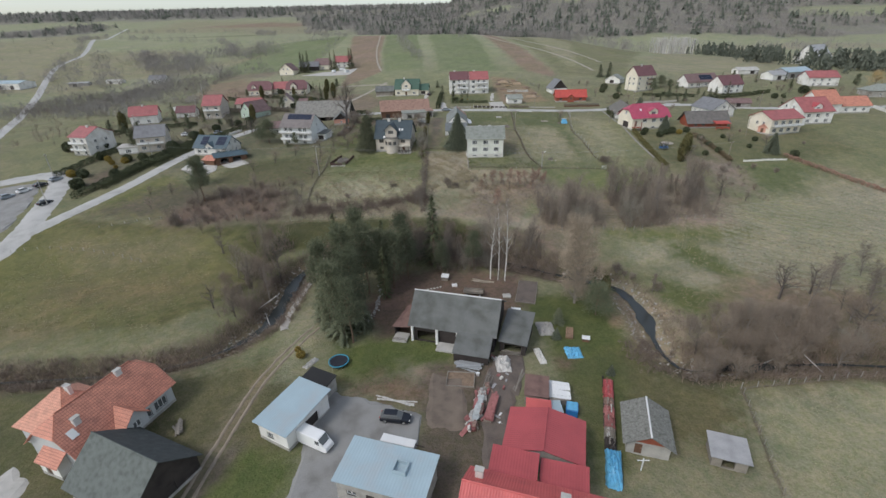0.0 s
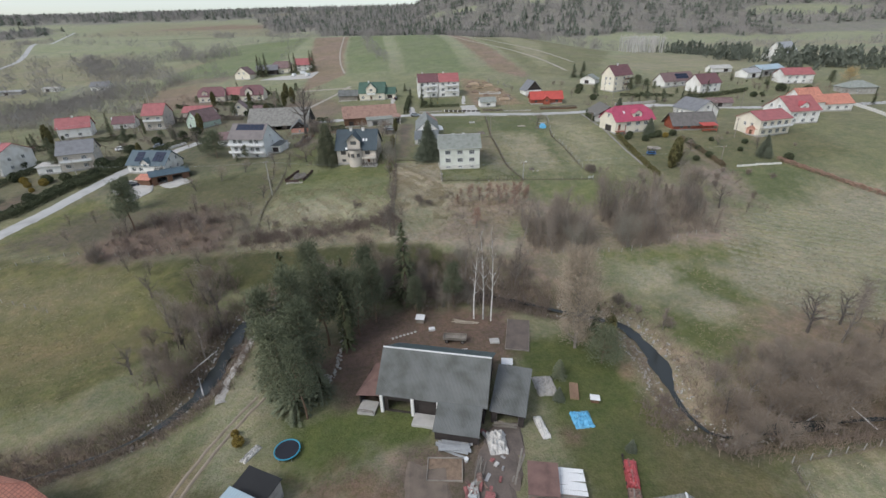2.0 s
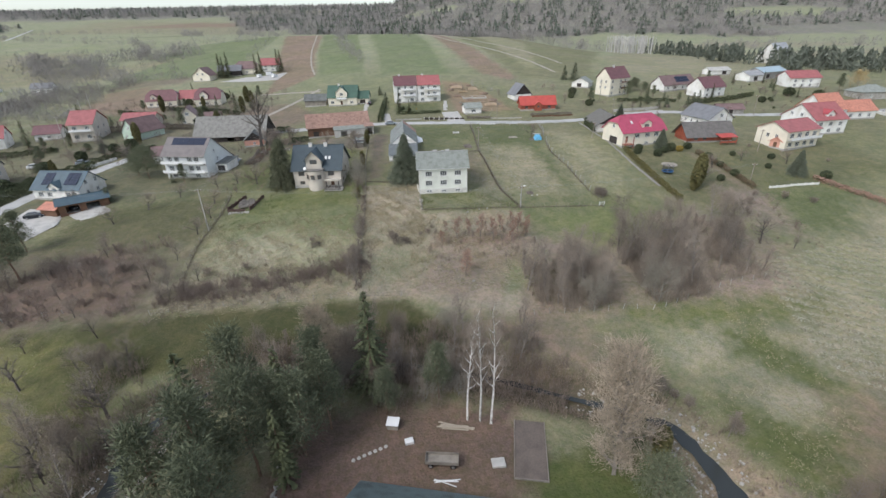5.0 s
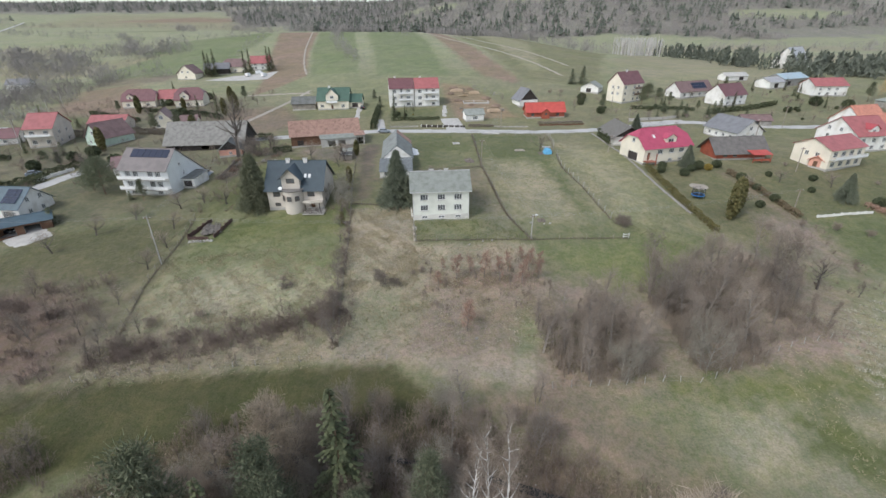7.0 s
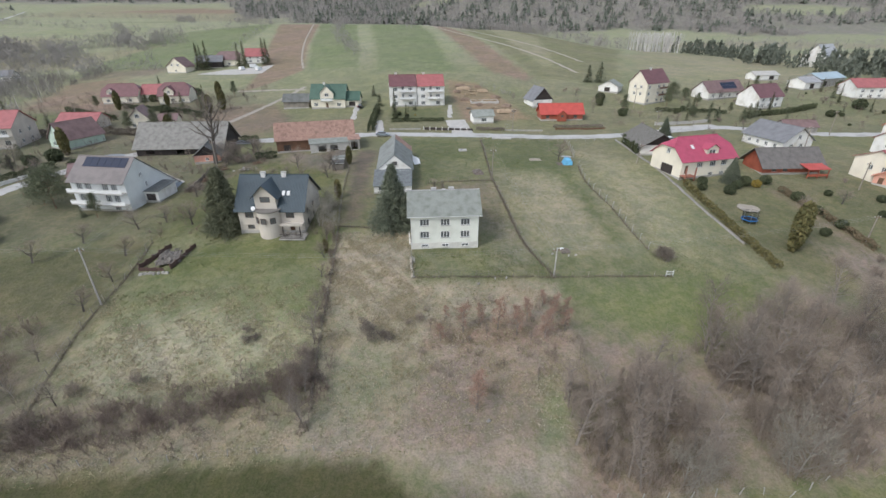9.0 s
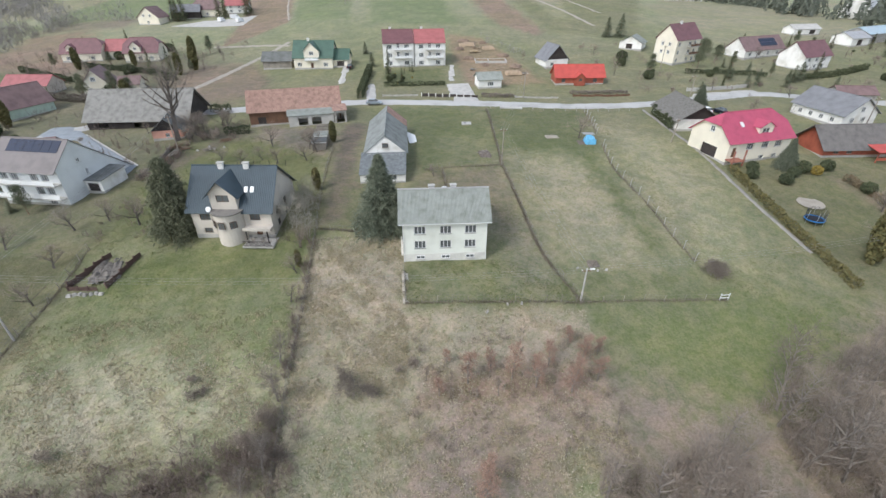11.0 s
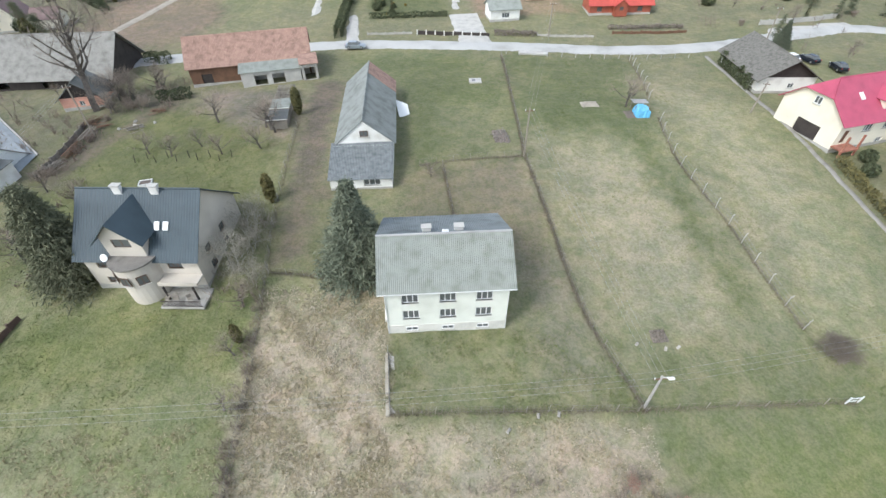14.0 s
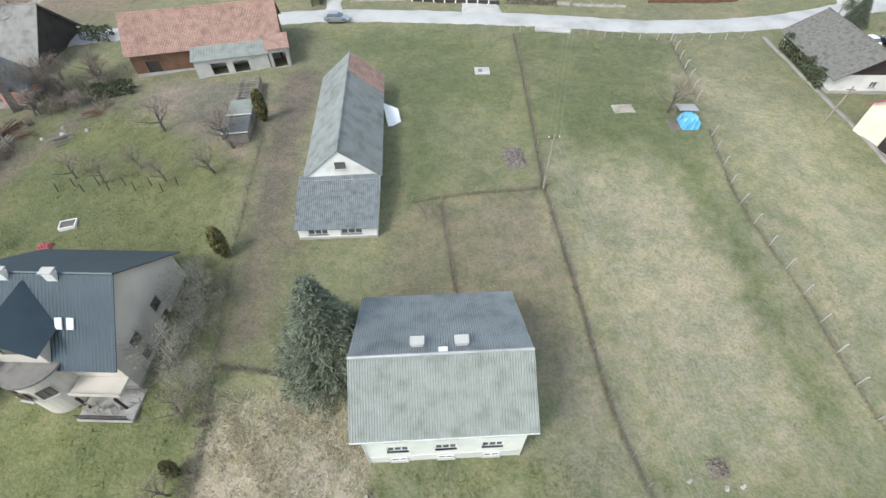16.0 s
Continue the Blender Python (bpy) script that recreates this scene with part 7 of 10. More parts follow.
# two woods below the village
for k in range(40):
    put(rng1.choice(("tall", "slim", "tall", "slim", "slim")), rng1.uniform(26.5, 43.5), rng1.uniform(113.5, 128), rng1.uniform(0.75, 1.05))
for k in range(50):
    x = rng1.uniform(48.5, 78)
    y0 = 113.5 + (x - 48) * 0.26
    put(rng1.choice(("tall", "tall", "tall_dark", "slim", "slim", "slim")), x, rng1.uniform(y0, y0 + 21), rng1.uniform(0.95, 1.35))
for x, y, s in ((50.2, 113.9, 1.25), (37.0, 114.2, 1.0)):
    put("pale", x, y, s, tall=1.3)
put("old", 84.0, 131.0, 0.78)
put("broad", 90.0, 128.0, 0.6)
# bushes and young trees on the bank
for x, y, s in ((6.8, 141.6, 0.42), (8.6, 142.2, 0.48), (-38.8, 133.5, 0.8), (-30.7, 134.6, 0.7), (-42, 129, 1.0), (-18, 142.5, 0.5), (-9.5, 134, 1.1), (-8.5, 137, 1.0)):
    put("shrub", x, y, s)
for x, y, s in ((54.6, 154.2, 0.95), (55.8, 155.0, 0.9), (55.2, 153.4, 0.8), (0.6, 139.8, 1.2), (3.1, 138.9, 0.8), (-17.2, 140.2, 0.5), (-16.3, 140.8, 0.4), (-6.9, 148.5, 0.35), (-7.1, 143.0, 0.5), (-6.8, 154.0, 0.3), (-7.3, 136.0, 0.7), (-8.2, 133.4, 0.75), (-6.2, 132.4, 0.6)):
    put("shrub_dark", x, y, s)
for x, y, s in ((-7.6, 131, 0.6), (-7.4, 139, 0.65), (-8.0, 144, 0.55), (-7.2, 126, 0.6), (-9.4, 129, 0.5), (-44.5, 128, 0.55), (-46.5, 134, 0.5)):
    put("tall_dark", x, y, s)
for x, y, s in ((15.1, 139.4, 0.9), (18.0, 140.5, 0.7), (20.5, 139.5, 1.0), (23.3, 138.2, 1.0), (25.5, 140.8, 0.8), (27.5, 137.4, 1.0), (29.6, 140.6, 0.9), (31.0, 138.4, 0.8), (15.0, 126.0, 1.05), (15.6, 128.2, 0.8), (11.5, 138.0, 0.6), (12.8, 142.0, 0.5), (28.8, 143.6, 0.6), (32.2, 141.9, 0.6)):
    put("rusty", x, y, s)
for x, y, s in ((10, 140.0, 0.5), (22, 142, 0.45), (18.5, 137.5, 0.55), (25, 136, 0.5), (31.5, 133, 0.7), (24.5, 130, 0.5), (28, 126, 0.7)):
    put("slim", x, y, s)
# garden trees
put("blue", 4.7, 169.9, 1.06, tall=0.88, label="big blue-grey spruce beside the white house")
put("garden_pine", -29.6, 172.6, 1.0)
put("pine_round", -74.0, 190.0, 1.35)
put("pine_round", -78.5, 193.0, 0.95)
put("old_big", -46.1, 215.4, 1.0, turn=150)
put("broad", -36.5, 224.0, 0.6)
put("broad", -40.0, 219.0, 0.55)
put("old", -99, 214, 0.85)
for x, y, s in ((-9.6, 177.0, 0.95), (-10.6, 171.5, 1.0), (-9.0, 174.2, 0.7), (-7.8, 169.0, 0.7)):
    put("pale", x, y, s)
for x, y, s in ((-21.3, 206.7, 1.1), (-26, 196.5, 0.7), (-18, 196, 0.7), (-30, 198, 0.7), (-22, 199, 0.6), (-12, 196.5, 0.8), (-10.5, 201.5, 1.1), (-12.5, 203.5, 1.0), (-38, 176, 1.0), (-44, 178, 0.8), (-36, 186, 0.8), (-42, 190, 0.7), (-8.6, 166, 0.7), (-8.4, 160, 0.6), (-8.2, 154, 0.6), (-45.5, 158, 0.8), (-46, 150, 0.8), (-47, 166, 0.8), (-49, 176, 0.9), (-58, 172, 0.8), (-64, 166, 0.9), (-70, 160, 0.9),
                (14.5, 186, 0.5), (17.5, 172.6, 0.5), (50.6, 203.5, 1.0), (96, 168, 0.8), (108, 172, 0.7), (120, 168, 0.8), (88, 160, 0.8)):
    put("apple", x, y, s)
for k in range(16):
    put(rng1.choice(("apple", "apple", "shrub")), rng1.uniform(-48, -34), rng1.uniform(212, 226), rng1.uniform(0.6, 1.0))
put("pine", -78.0, 137.4, 1.12, tall=0.86)
put("pine", -83.8, 149.0, 0.7)
put("old", -88.0, 207.3, 0.75)
put("broad", -80.0, 123.0, 0.95)
put("shrub_dark", -80.0, 122.2, 1.4)
put("broad", -79.2, 135.8, 0.8)
put("broad", -63.6, 144.0, 0.75)
put("broad", -65.2, 136.8, 0.8)
put("tall_dark", -58.0, 133.0, 0.6)
for x, y, s in ((109.2, 317, 0.95), (103.3, 317.5, 0.8), (118, 290, 0.7), (125.5, 284, 0.55), (130, 300, 0.7), (128, 268, 0.35), (134, 262, 0.35), (121, 244, 0.45), (126, 246, 0.5), (134, 243, 0.55), (140, 248, 0.55), (144, 250, 0.6), (98, 232.8, 0.5)):
    put("yew", x, y, s * 0.85, tall=1.15)
for x, y, s in ((129.4, 283.5, 0.9), (132.5, 279, 0.7), (120, 252, 0.5)):
    put("pine_round", x, y, s)
put("blue", 94.5, 226.5, 0.45)
put("blue", 88.6, 184.3, 0.5)
put("blue", 117.5, 161.0, 0.55)
put("ball_bush", 123.5, 157.5, 1.6)
for x, y, s in ((83.5, 156.1, 1.35), (84.6, 157.2, 1.5), (82.3, 155.2, 1.2), (-7.4, 207.4, 0.8), (-7.9, 183.0, 0.75), (-8.2, 161.5, 0.5)):
    put("thuja", x, y, s)
for x, y, s in ((91, 182.6, 1.0), (93.5, 181.5, 1.3), (88, 181, 0.8), (81, 184, 0.8), (97, 183, 0.9)):
    put("ball_bush" if x != 93.5 else "gold_bush", x, y, s)
for k in range(18):
    put(rng1.choice(("ball_bush", "gold_bush", "shrub", "spruce_thin")), rng1.uniform(5, 14), rng1.uniform(261, 275), rng1.uniform(0.25, 0.8) if k % 4 else 0.2)
for x, y, s in ((-130, 172, 1.3), (-126, 168, 1.0), (-134, 176, 1.5), (-120, 176, 1.2), (-112, 178, 1.2)):
    put("gold_bush" if x < -125 else "ball_bush", x, y, s)
for x, y, s in ((-138, 190, 0.4), (-130, 200, 0.55), (-143, 206, 0.6), (-146, 196, 0.5), (-112, 200, 0.5), (-109, 222, 0.5)):
    put("pine_round", x, y, s)
for x, y, s in ((-118, 409, 0.8), (-115, 410, 0.95), (-121, 411, 0.9), (-97, 416, 0.8), (-93, 415, 0.85), (-81, 417, 0.9), (-79, 418, 0.85), (-4, 297, 0.45), (-1, 281, 0.5), (-2, 270, 0.45)):
    put("spruce" if s > 0.5 else "yew", x, y, s * 0.95)
for k in range(80):
    x, y = rng1.uniform(-165, -62), rng1.uniform(196, 330)
    if x > -160 + (y - 196) * 0.35:
        put(rng1.choice(("broad", "apple", "apple", "shrub_dark", "shrub", "ball_bush", "spruce_thin")), x, y, rng1.uniform(0.35, 0.65))
for k in range(60):
    put(rng1.choice(("broad", "apple", "apple", "ball_bush", "shrub", "spruce_thin")), rng1.uniform(84, 230), rng1.uniform(215, 300), rng1.uniform(0.35, 0.7))
put("willow", 243, 268, 1.15)
for x, y, s in ((84, 262, 0.75), (80, 270, 0.6), (56.5, 283, 0.6), (40.5, 300, 0.5)):
    put("broad", x, y, s)

rng2 = random.Random(8)
for k in range(95):
    x, y = rng2.uniform(-168, -60), rng2.uniform(172, 345)
    if x > -172 + (y - 196) * 0.3 and from_line(x, y, ((-138, 96), (-112, 148), (-103, 184), (-86, 218), (-60, 236))) > 6:
        put(*rng2.choice((("yew", x, y, rng2.uniform(0.18, 0.45)), ("pine", x, y, rng2.uniform(0.3, 0.55)), ("ball_bush", x, y, rng2.uniform(0.8, 1.8)), ("thuja", x, y, rng2.uniform(0.8, 1.6)), ("broad", x, y, rng2.uniform(0.4, 0.75)), ("tall_dark", x, y, rng2.uniform(0.35, 0.6)), ("spruce", x, y, rng2.uniform(0.3, 0.55)))))
for k in range(50):
    x, y = rng2.uniform(90, 235), rng2.uniform(214, 312)
    if from_line(x, y, ((81, 229.5), (104, 234), (121, 236), (142, 226), (165, 222), (215, 222), (300, 232))) > 6:
        put(*rng2.choice((("yew", x, y, rng2.uniform(0.2, 0.5)), ("pine", x, y, rng2.uniform(0.3, 0.6)), ("ball_bush", x, y, rng2.uniform(0.8, 1.8)), ("broad", x, y, rng2.uniform(0.4, 0.75)))))
for x, y, q in ((-128.2, 150.1, 1.5), (-160.5, 191.5, 1.8), (-146, 191.4, 1.5), (-133, 160, 1.3), (-121, 160, 1.2), (-138, 178, 1.4), (-125.5, 175, 1.2), (-112, 203, 1.4), (-107, 214, 1.3), (-96, 226, 1.5), (-100, 222, 1.3), (-84, 216, 1.4), (-78, 214, 1.2)):
    put("ball_bush", x, y, q)
for x, y, q in ((-125.5, 173.3, 1.7), (-137.9, 160.8, 1.9), (-131, 152, 1.3)):
    put("gold_bush", x, y, q)
for x, y, q in ((-165, 225, 0.5), (-166.2, 239.6, 0.55), (-158, 222, 0.42), (-128.5, 152.5, 0.35), (-152, 198, 0.4), (-107.5, 228.8, 0.45)):
    put("yew", x, y, q)
for x, y, q in ((-97.9, 141.8, 0.6), (-91.3, 142.6, 0.65), (-72.1, 137, 0.8), (-65, 147.1, 0.75), (-107.5, 226, 0.9), (-92.6, 213.2, 0.8), (-120, 228, 0.6), (-97, 246, 0.6), (-78, 246, 0.7), (-56, 222, 0.5)):
    put("broad", x, y, q)
for x, y, q in ((-46.4, 221.8, 0.8), (-42.6, 219.5, 0.9), (-43.0, 215.0, 0.7)):
    put("shrub_dark", x, y, q)
# hedges
hedge(((-123.9, 141.3), (-120.7, 151.1), (-117.6, 164.5), (-114.5, 178.8), (-110.2, 190.8), (-105.7, 197.0)), 1.8, 1.8, HEDGE, "dark clipped hedge beside the lane's garden plots")
hedge(((-143.7, 160.3), (-140.8, 174.4), (-139.1, 184.3), (-135.3, 190.8)), 1.8, 1.7, HEDGE, "dark hedge along a vegetable garden")
hedge(((-45.0, 237.7), (-39.7, 237.0)), 2.0, 1.8, HEDGE, "clipped dark hedge beside the village road")
hedge(((-119, 148), (-114, 168), (-109, 190), (-101, 206), (-92, 220)), 1.8, 1.7, HEDGE, "dark clipped hedge along the lane")
hedge(((-160, 214), (-140, 222), (-122, 226)), 1.6, 1.6, HEDGE, "dark hedge between the village gardens")
hedge(((-140, 258), (-120, 254), (-100, 256), (-84, 252)), 1.8, 2.0, TWIGDARK, "brown leafless hedge between village plots")
hedge(((-100, 300), (-84, 290), (-70, 276)), 1.6, 1.6, HEDGE, "dark hedge beside a village yard")
hedge(((140, 250), (160, 254), (180, 262)), 1.6, 1.6, HEDGE, "dark hedge between gardens by the road")
hedge(((76.3, 184.0), (75.6, 172), (75.4, 160), (75.6, 150)), 1.1, 1.25, THUJA, "clipped yellow-green thuja hedge beside the gravel strip")
hedge(((75.5, 207), (76.4, 213), (77.2, 220)), 0.6, 2.4, HEDGE, "dark green creeper hedge along the barn wall")
hedge(((97.9, 179.1), (98.6, 173.0), (99.0, 166.4), (99.4, 161.1), (99.4, 154)), 1.1, 1.1, HEDGEBROWN, "low russet-brown hedge between gardens")
for x, y, q in ((98.3, 174.0, 0.9), (98.9, 168.6, 0.7), (99.3, 162.4, 0.8), (79.0, 181.0, 0.8), (84.5, 178.5, 0.9), (93.4, 160.0, 0.7), (108.0, 176.0, 0.6), (112.5, 166.0, 0.6), (118.0, 172.0, 0.7)):
    put("ball_bush", x, y, q)
put("yew", 98.9, 170.9, 0.2)
for x, y, q in ((88, 150, 0.8), (93, 147, 0.9), (97, 151, 0.7), (104, 149, 0.8), (110, 146, 0.7), (90, 143, 0.8), (118, 182, 0.5), (134, 168, 0.5)):
    put("shrub", x, y, q)
hedge(((3.6, 258.6), (24.0, 258.4)), 1.0, 1.1, HEDGE, "low dark hedge behind the street fence")
hedge(((-3.6, 246), (-2.8, 262), (-1.6, 276)), 1.6, 2.2, HEDGE, "tall dark conifer hedge beside the drive")
hedge(((34, 244.2), (44, 242)), 1.6, 0.8, TWIGDARK, "low brown bushes by the road")
hedge(((62, 243.6), (80, 241.8)), 1.0, 0.7, TWIGDARK, "low brown hedge in front of the log cabin")
hedge(((-112, 168), (-106, 186), (-98, 204)), 1.8, 1.8, HEDGE, "dark hedge along the lane")
hedge(((-118, 160), (-113, 178), (-107, 192)), 1.6, 1.6, HEDGE, "dark green clipped garden hedge")
hedge(((-140, 305), (-117, 287), (-106, 279)), 1.6, 1.8, HEDGE, "dark hedge along the ploughed plot")
hedge(((-118, 309), (-95, 297)), 1.4, 1.6, HEDGE, "clipped dark hedge in front of the cream houses")
hedge(((110, 262), (128, 259), (136, 255)), 1.4, 1.2, HEDGE, "dark clipped evergreen garden hedge")
hedge(((-35.4, 217.3), (-29.5, 218.6)), 1.6, 1.6, HEDGE, "clipped dark hedge beside the barn")
hedge(((120, 158), (126, 148), (134, 136), (140, 126)), 1.4, 0.9, TWIGRED, "line of rusty bushes along the garden edge")


# ---- grass, reeds, scrub and far woods ----
def scatter(name, label, category, material, areas, seed, blade=(0.25, 0.5), width=0.05, per=3, spread=0.12):
    rng = np.random.default_rng(seed)
    out = []
    for x0, x1, y0, y1, count, line in areas:
        x, y = rng.uniform(x0, x1, count), rng.uniform(y0, y1, count)
        keep = (ripple(x, y, 2.2, seed) + ripple(x, y, 6.5, seed + 2) + rng.normal(0, 0.35, count)) > 0
        if line:
            keep &= inside(x, y, line)
        x, y = x[keep], y[keep]
        z = ground_height(x, y) + 0.1 * ripple(x, y, 3.1, 1.0)
        for _ in range(per):
            k = len(x)
            p = np.stack([x + rng.normal(0, spread, k), y + rng.normal(0, spread, k), z], 1)
            d = unit(rng.normal(0, 0.8, (k, 3)) * (1, 1, 0.2) + (0, 0, 0.8))
            out.append(slivers(p, d, rng.uniform(*blade, k), np.full(k, width), rng))
    return tagged(tris(name, np.concatenate(out), material), label, category, kind="stuff")


scatter("dry_grass", "tussocks of bleached dry grass in the meadows", "grass", STRAW,
        [(-6.5, 8, 138, 166, 9000, ()), (-43, -8, 133, 153, 9000, ()), (4, 32, 128, 150, 7000, ()), (-46, 32, 121, 134, 6000, ()), (60, 120, 92, 128, 5000, ()), (48, 110, 20, 56, 5000, ()), (-112, -60, 76, 118, 5000, ()), (34, 64, 60, 94, 3000, ())], 3, width=0.07)
scatter("green_grass", "tufts of fresh green grass", "grass", GREENBLADE,
        [(-43, -8, 150, 172, 6000, ()), (8, 33, 150, 160, 4000, ()), (11, 60, 160, 232, 12000, ()), (-46, -8, 172, 214, 6000, ()), (54, 76, 138, 160, 3000, ()), (-120, -46, 74, 122, 6000, ()), (-20, 3, 58, 72, 2500, ()), (96, 130, 130, 160, 2500, ()), (-8, 32, 121, 150, 3500, ())], 7, blade=(0.15, 0.35), width=0.06)

scatter("tussock", "coarse clumps of bleached grass on the rough plot", "grass", island_mat("bleached tussocks", (0.34, 0.29, 0.21), (0.56, 0.5, 0.39)),
        [(-6.4, 8, 139, 168, 5200, ((-6.4, 168), (-0.7, 168.8), (7.6, 166.4), (7.8, 151.4), (7.8, 139), (-6.6, 139))), (-7, 33, 122, 149, 5200, ((-6.8, 139), (7.8, 151), (32.8, 149), (30, 122), (6, 122.4), (-6.8, 123))), (-40, -9, 133, 146, 4000, ()), (-46, -8, 122.6, 127, 1800, ())], 23, blade=(0.15, 0.4), width=0.1, per=4, spread=0.16)
rngs = np.random.default_rng(71)
hx, hy = rngs.uniform(69, 160, 60000), rngs.uniform(82, 134, 60000)
row = np.sin(2.4 * (0.5 * hx + 0.87 * hy + 2.6 * ripple(hx, hy, 26, 1)))
keep = inside(hx, hy, ((78, 124), (69, 97), (76, 84), (112, 82), (160, 112), (150, 134), (98, 128))) & (row > 0.25)
hx, hy = hx[keep], hy[keep]
tagged(tris("hay_rows", slivers(np.stack([hx, hy, ground_height(hx, hy) + 0.1 * ripple(hx, hy, 3.1, 1.0)], 1), unit(rngs.normal(0, 0.9, (len(hx), 3)) * (1, 1, 0.2) + (0, 0, 0.5)), rngs.uniform(0.25, 0.6, len(hx)), np.full(len(hx), 0.2), rngs), island_mat("cut hay", (0.32, 0.305, 0.225), (0.47, 0.445, 0.35))), "curved rows of bleached cut grass in the meadow", "grass", kind="stuff")


def reeds():
    rng = np.random.default_rng(12)
    p = smooth_line(CREEK, 0.5)
    k = 30000
    i = rng.integers(0, len(p) - 1, k)
    way = unit(p[i + 1] - p[i])
    off = rng.choice((-1, 1), k) * (np.where(p[i, 0] < -44, 0.4, 2.4) + np.abs(rng.normal(0, 1.6, k)))
    x, y = p[i, 0] - way[:, 1] * off, p[i, 1] + way[:, 0] * off
    q = np.stack([x, y, ground_height(x, y) - 0.05], 1)
    d = unit(rng.normal(0, 0.45, (k, 3)) + (0, 0, 1))
    tagged(tris("reeds", slivers(q, d, rng.uniform(0.5, 1.3, k), np.full(k, 0.09), rng), REED), "brown dead reeds and tall weeds on the creek banks", "reeds", kind="stuff")


reeds()


def thicket(name, label, material, x, y, h, wide=0.7, stems=6, twigs=46, width=0.045, seed=31):
    """Tangled leafless scrub: thin stems and twigs of many bushes that nobody could count."""
    rng = np.random.default_rng(seed)
    k = len(x)
    foot = np.stack([x, y, ground_height(x, y) - 0.1], 1)
    out, ends = [], []
    for _ in range(stems):
        d = unit(np.stack([rng.normal(0, 0.34, k), rng.normal(0, 0.34, k), np.ones(k)], 1) * (wide, wide, 1))
        p = foot + np.stack([rng.normal(0, 0.18, k) * h * wide, rng.normal(0, 0.18, k) * h * wide, np.zeros(k)], 1)
        ln = h * rng.uniform(0.65, 1.05, k)
        out.append(slivers(p, d, ln, 0.03 + 0.012 * h, rng))
        ends.append((p, d, ln))
    for n in range(twigs):
        p, d, ln = ends[n % stems]
        q = p + d * (ln * rng.uniform(0.2, 0.95, k))[:, None]
        way = unit(d + rng.normal(0, 0.75, (k, 3)) + (0, 0, 0.2))
        out.append(slivers(q, way, h * rng.uniform(0.15, 0.36, k), np.full(k, width), rng))
    return tagged(tris(name, np.concatenate(out), material), label, "scrub", kind="stuff")


def spots(seed, *areas, gaps=0.0):
    """Random foots of bushes and their heights, from rows of (x0, x1, y0, y1, count, low, high)."""
    rng = np.random.default_rng(seed)
    got = []
    for x0, x1, y0, y1, count, lo, hi in areas:
        x, y = rng.uniform(x0, x1, count), rng.uniform(y0, y1, count)
        keep = ripple(x, y, 4.5, seed) + 0.6 * ripple(x, y, 1.9, seed + 1) + rng.normal(0, 0.2, count) > gaps
        got.append(np.stack([x, y, rng.uniform(lo, hi, count)], 1)[keep])
    return np.concatenate(got).T


def beside(seed, line, count, near, far, lo, hi):
    """Foots of bushes on both sides of a line."""
    rng = np.random.default_rng(seed)
    p = smooth_line(line, 0.5)
    i = rng.integers(0, len(p) - 1, count)
    way = unit(p[i + 1] - p[i])
    off = rng.choice((-1, 1), count) * rng.uniform(near, far, count)
    return np.stack([p[i, 0] - way[:, 1] * off, p[i, 1] + way[:, 0] * off, rng.uniform(lo, hi, count)])


BRAMBLE = island_mat("bramble stems", (0.14, 0.104, 0.082), (0.28, 0.222, 0.18))
# scrub along the bank below the gardens
rngs = np.random.default_rng(44)
sx = rngs.uniform(-46, -4, 1200)
sy = np.interp(sx, (-46, -33, -25, -17, -11, -4), (128.4, 129.4, 130.2, 131.9, 133.2, 135.0)) + rngs.normal(-1.5, 2.0, 1200)
keep = ripple(sx, sy, 3.3, 2) + rngs.normal(0, 0.25, 1200) > -0.15
thicket("bank_scrub", "tangled leafless brown scrub along the grassy bank", BRAMBLE, sx[keep], sy[keep], rngs.uniform(0.9, 2.4, keep.sum()), wide=1.0)
thicket("plot_edge_scrub", "thin line of brambles and saplings between two plots", BRAMBLE, *beside(19, ((-6.9, 124), (-7.2, 134), (-7.0, 146), (-6.7, 158), (-6.6, 168)), 150, 0.0, 0.7, 0.5, 1.9), wide=0.8, twigs=30)
thicket("wood_undergrowth", "grey-brown leafless undergrowth among the trees", TWIG, *spots(6, (27, 43.5, 113.5, 128, 380, 1.2, 3.2), (49, 62, 113.5, 134, 480, 1.2, 3.6), (60, 78, 118, 140, 380, 1.2, 3.6), (8, 33, 131, 146, 130, 0.7, 1.8), gaps=-0.5), wide=0.7)
thicket("creek_scrub", "brown leafless scrub crowding the creek banks", BRAMBLE, *np.concatenate([
    beside(8, CREEK[:5], 900, 0.0, 4.2, 0.8, 1.9), beside(9, CREEK[7:12], 460, 0.2, 5.5, 1.2, 3.5), beside(10, CREEK[4:8], 260, 1.7, 5.5, 0.8, 2.2), beside(11, CREEK[11:14], 50, 3.2, 5.5, 0.4, 1.1), beside(12, CREEK[18:], 420, 0.2, 5.0, 1.0, 3.0),
    spots(13, (-50, -40.5, 80, 112, 260, 1.2, 4), (-20, 26, 97, 111, 420, 1.5, 4.5), (43.6, 49, 66, 80, 70, 0.3, 0.9), (32, 39.5, 60.5, 71, 200, 0.6, 1.7), (40, 52, 59, 68, 190, 0.8, 2.2), (46, 66, 60, 76, 260, 0.8, 2.4), (64, 100, 61, 80, 190, 0.8, 2.4), gaps=-0.2)], 1), wide=0.9)
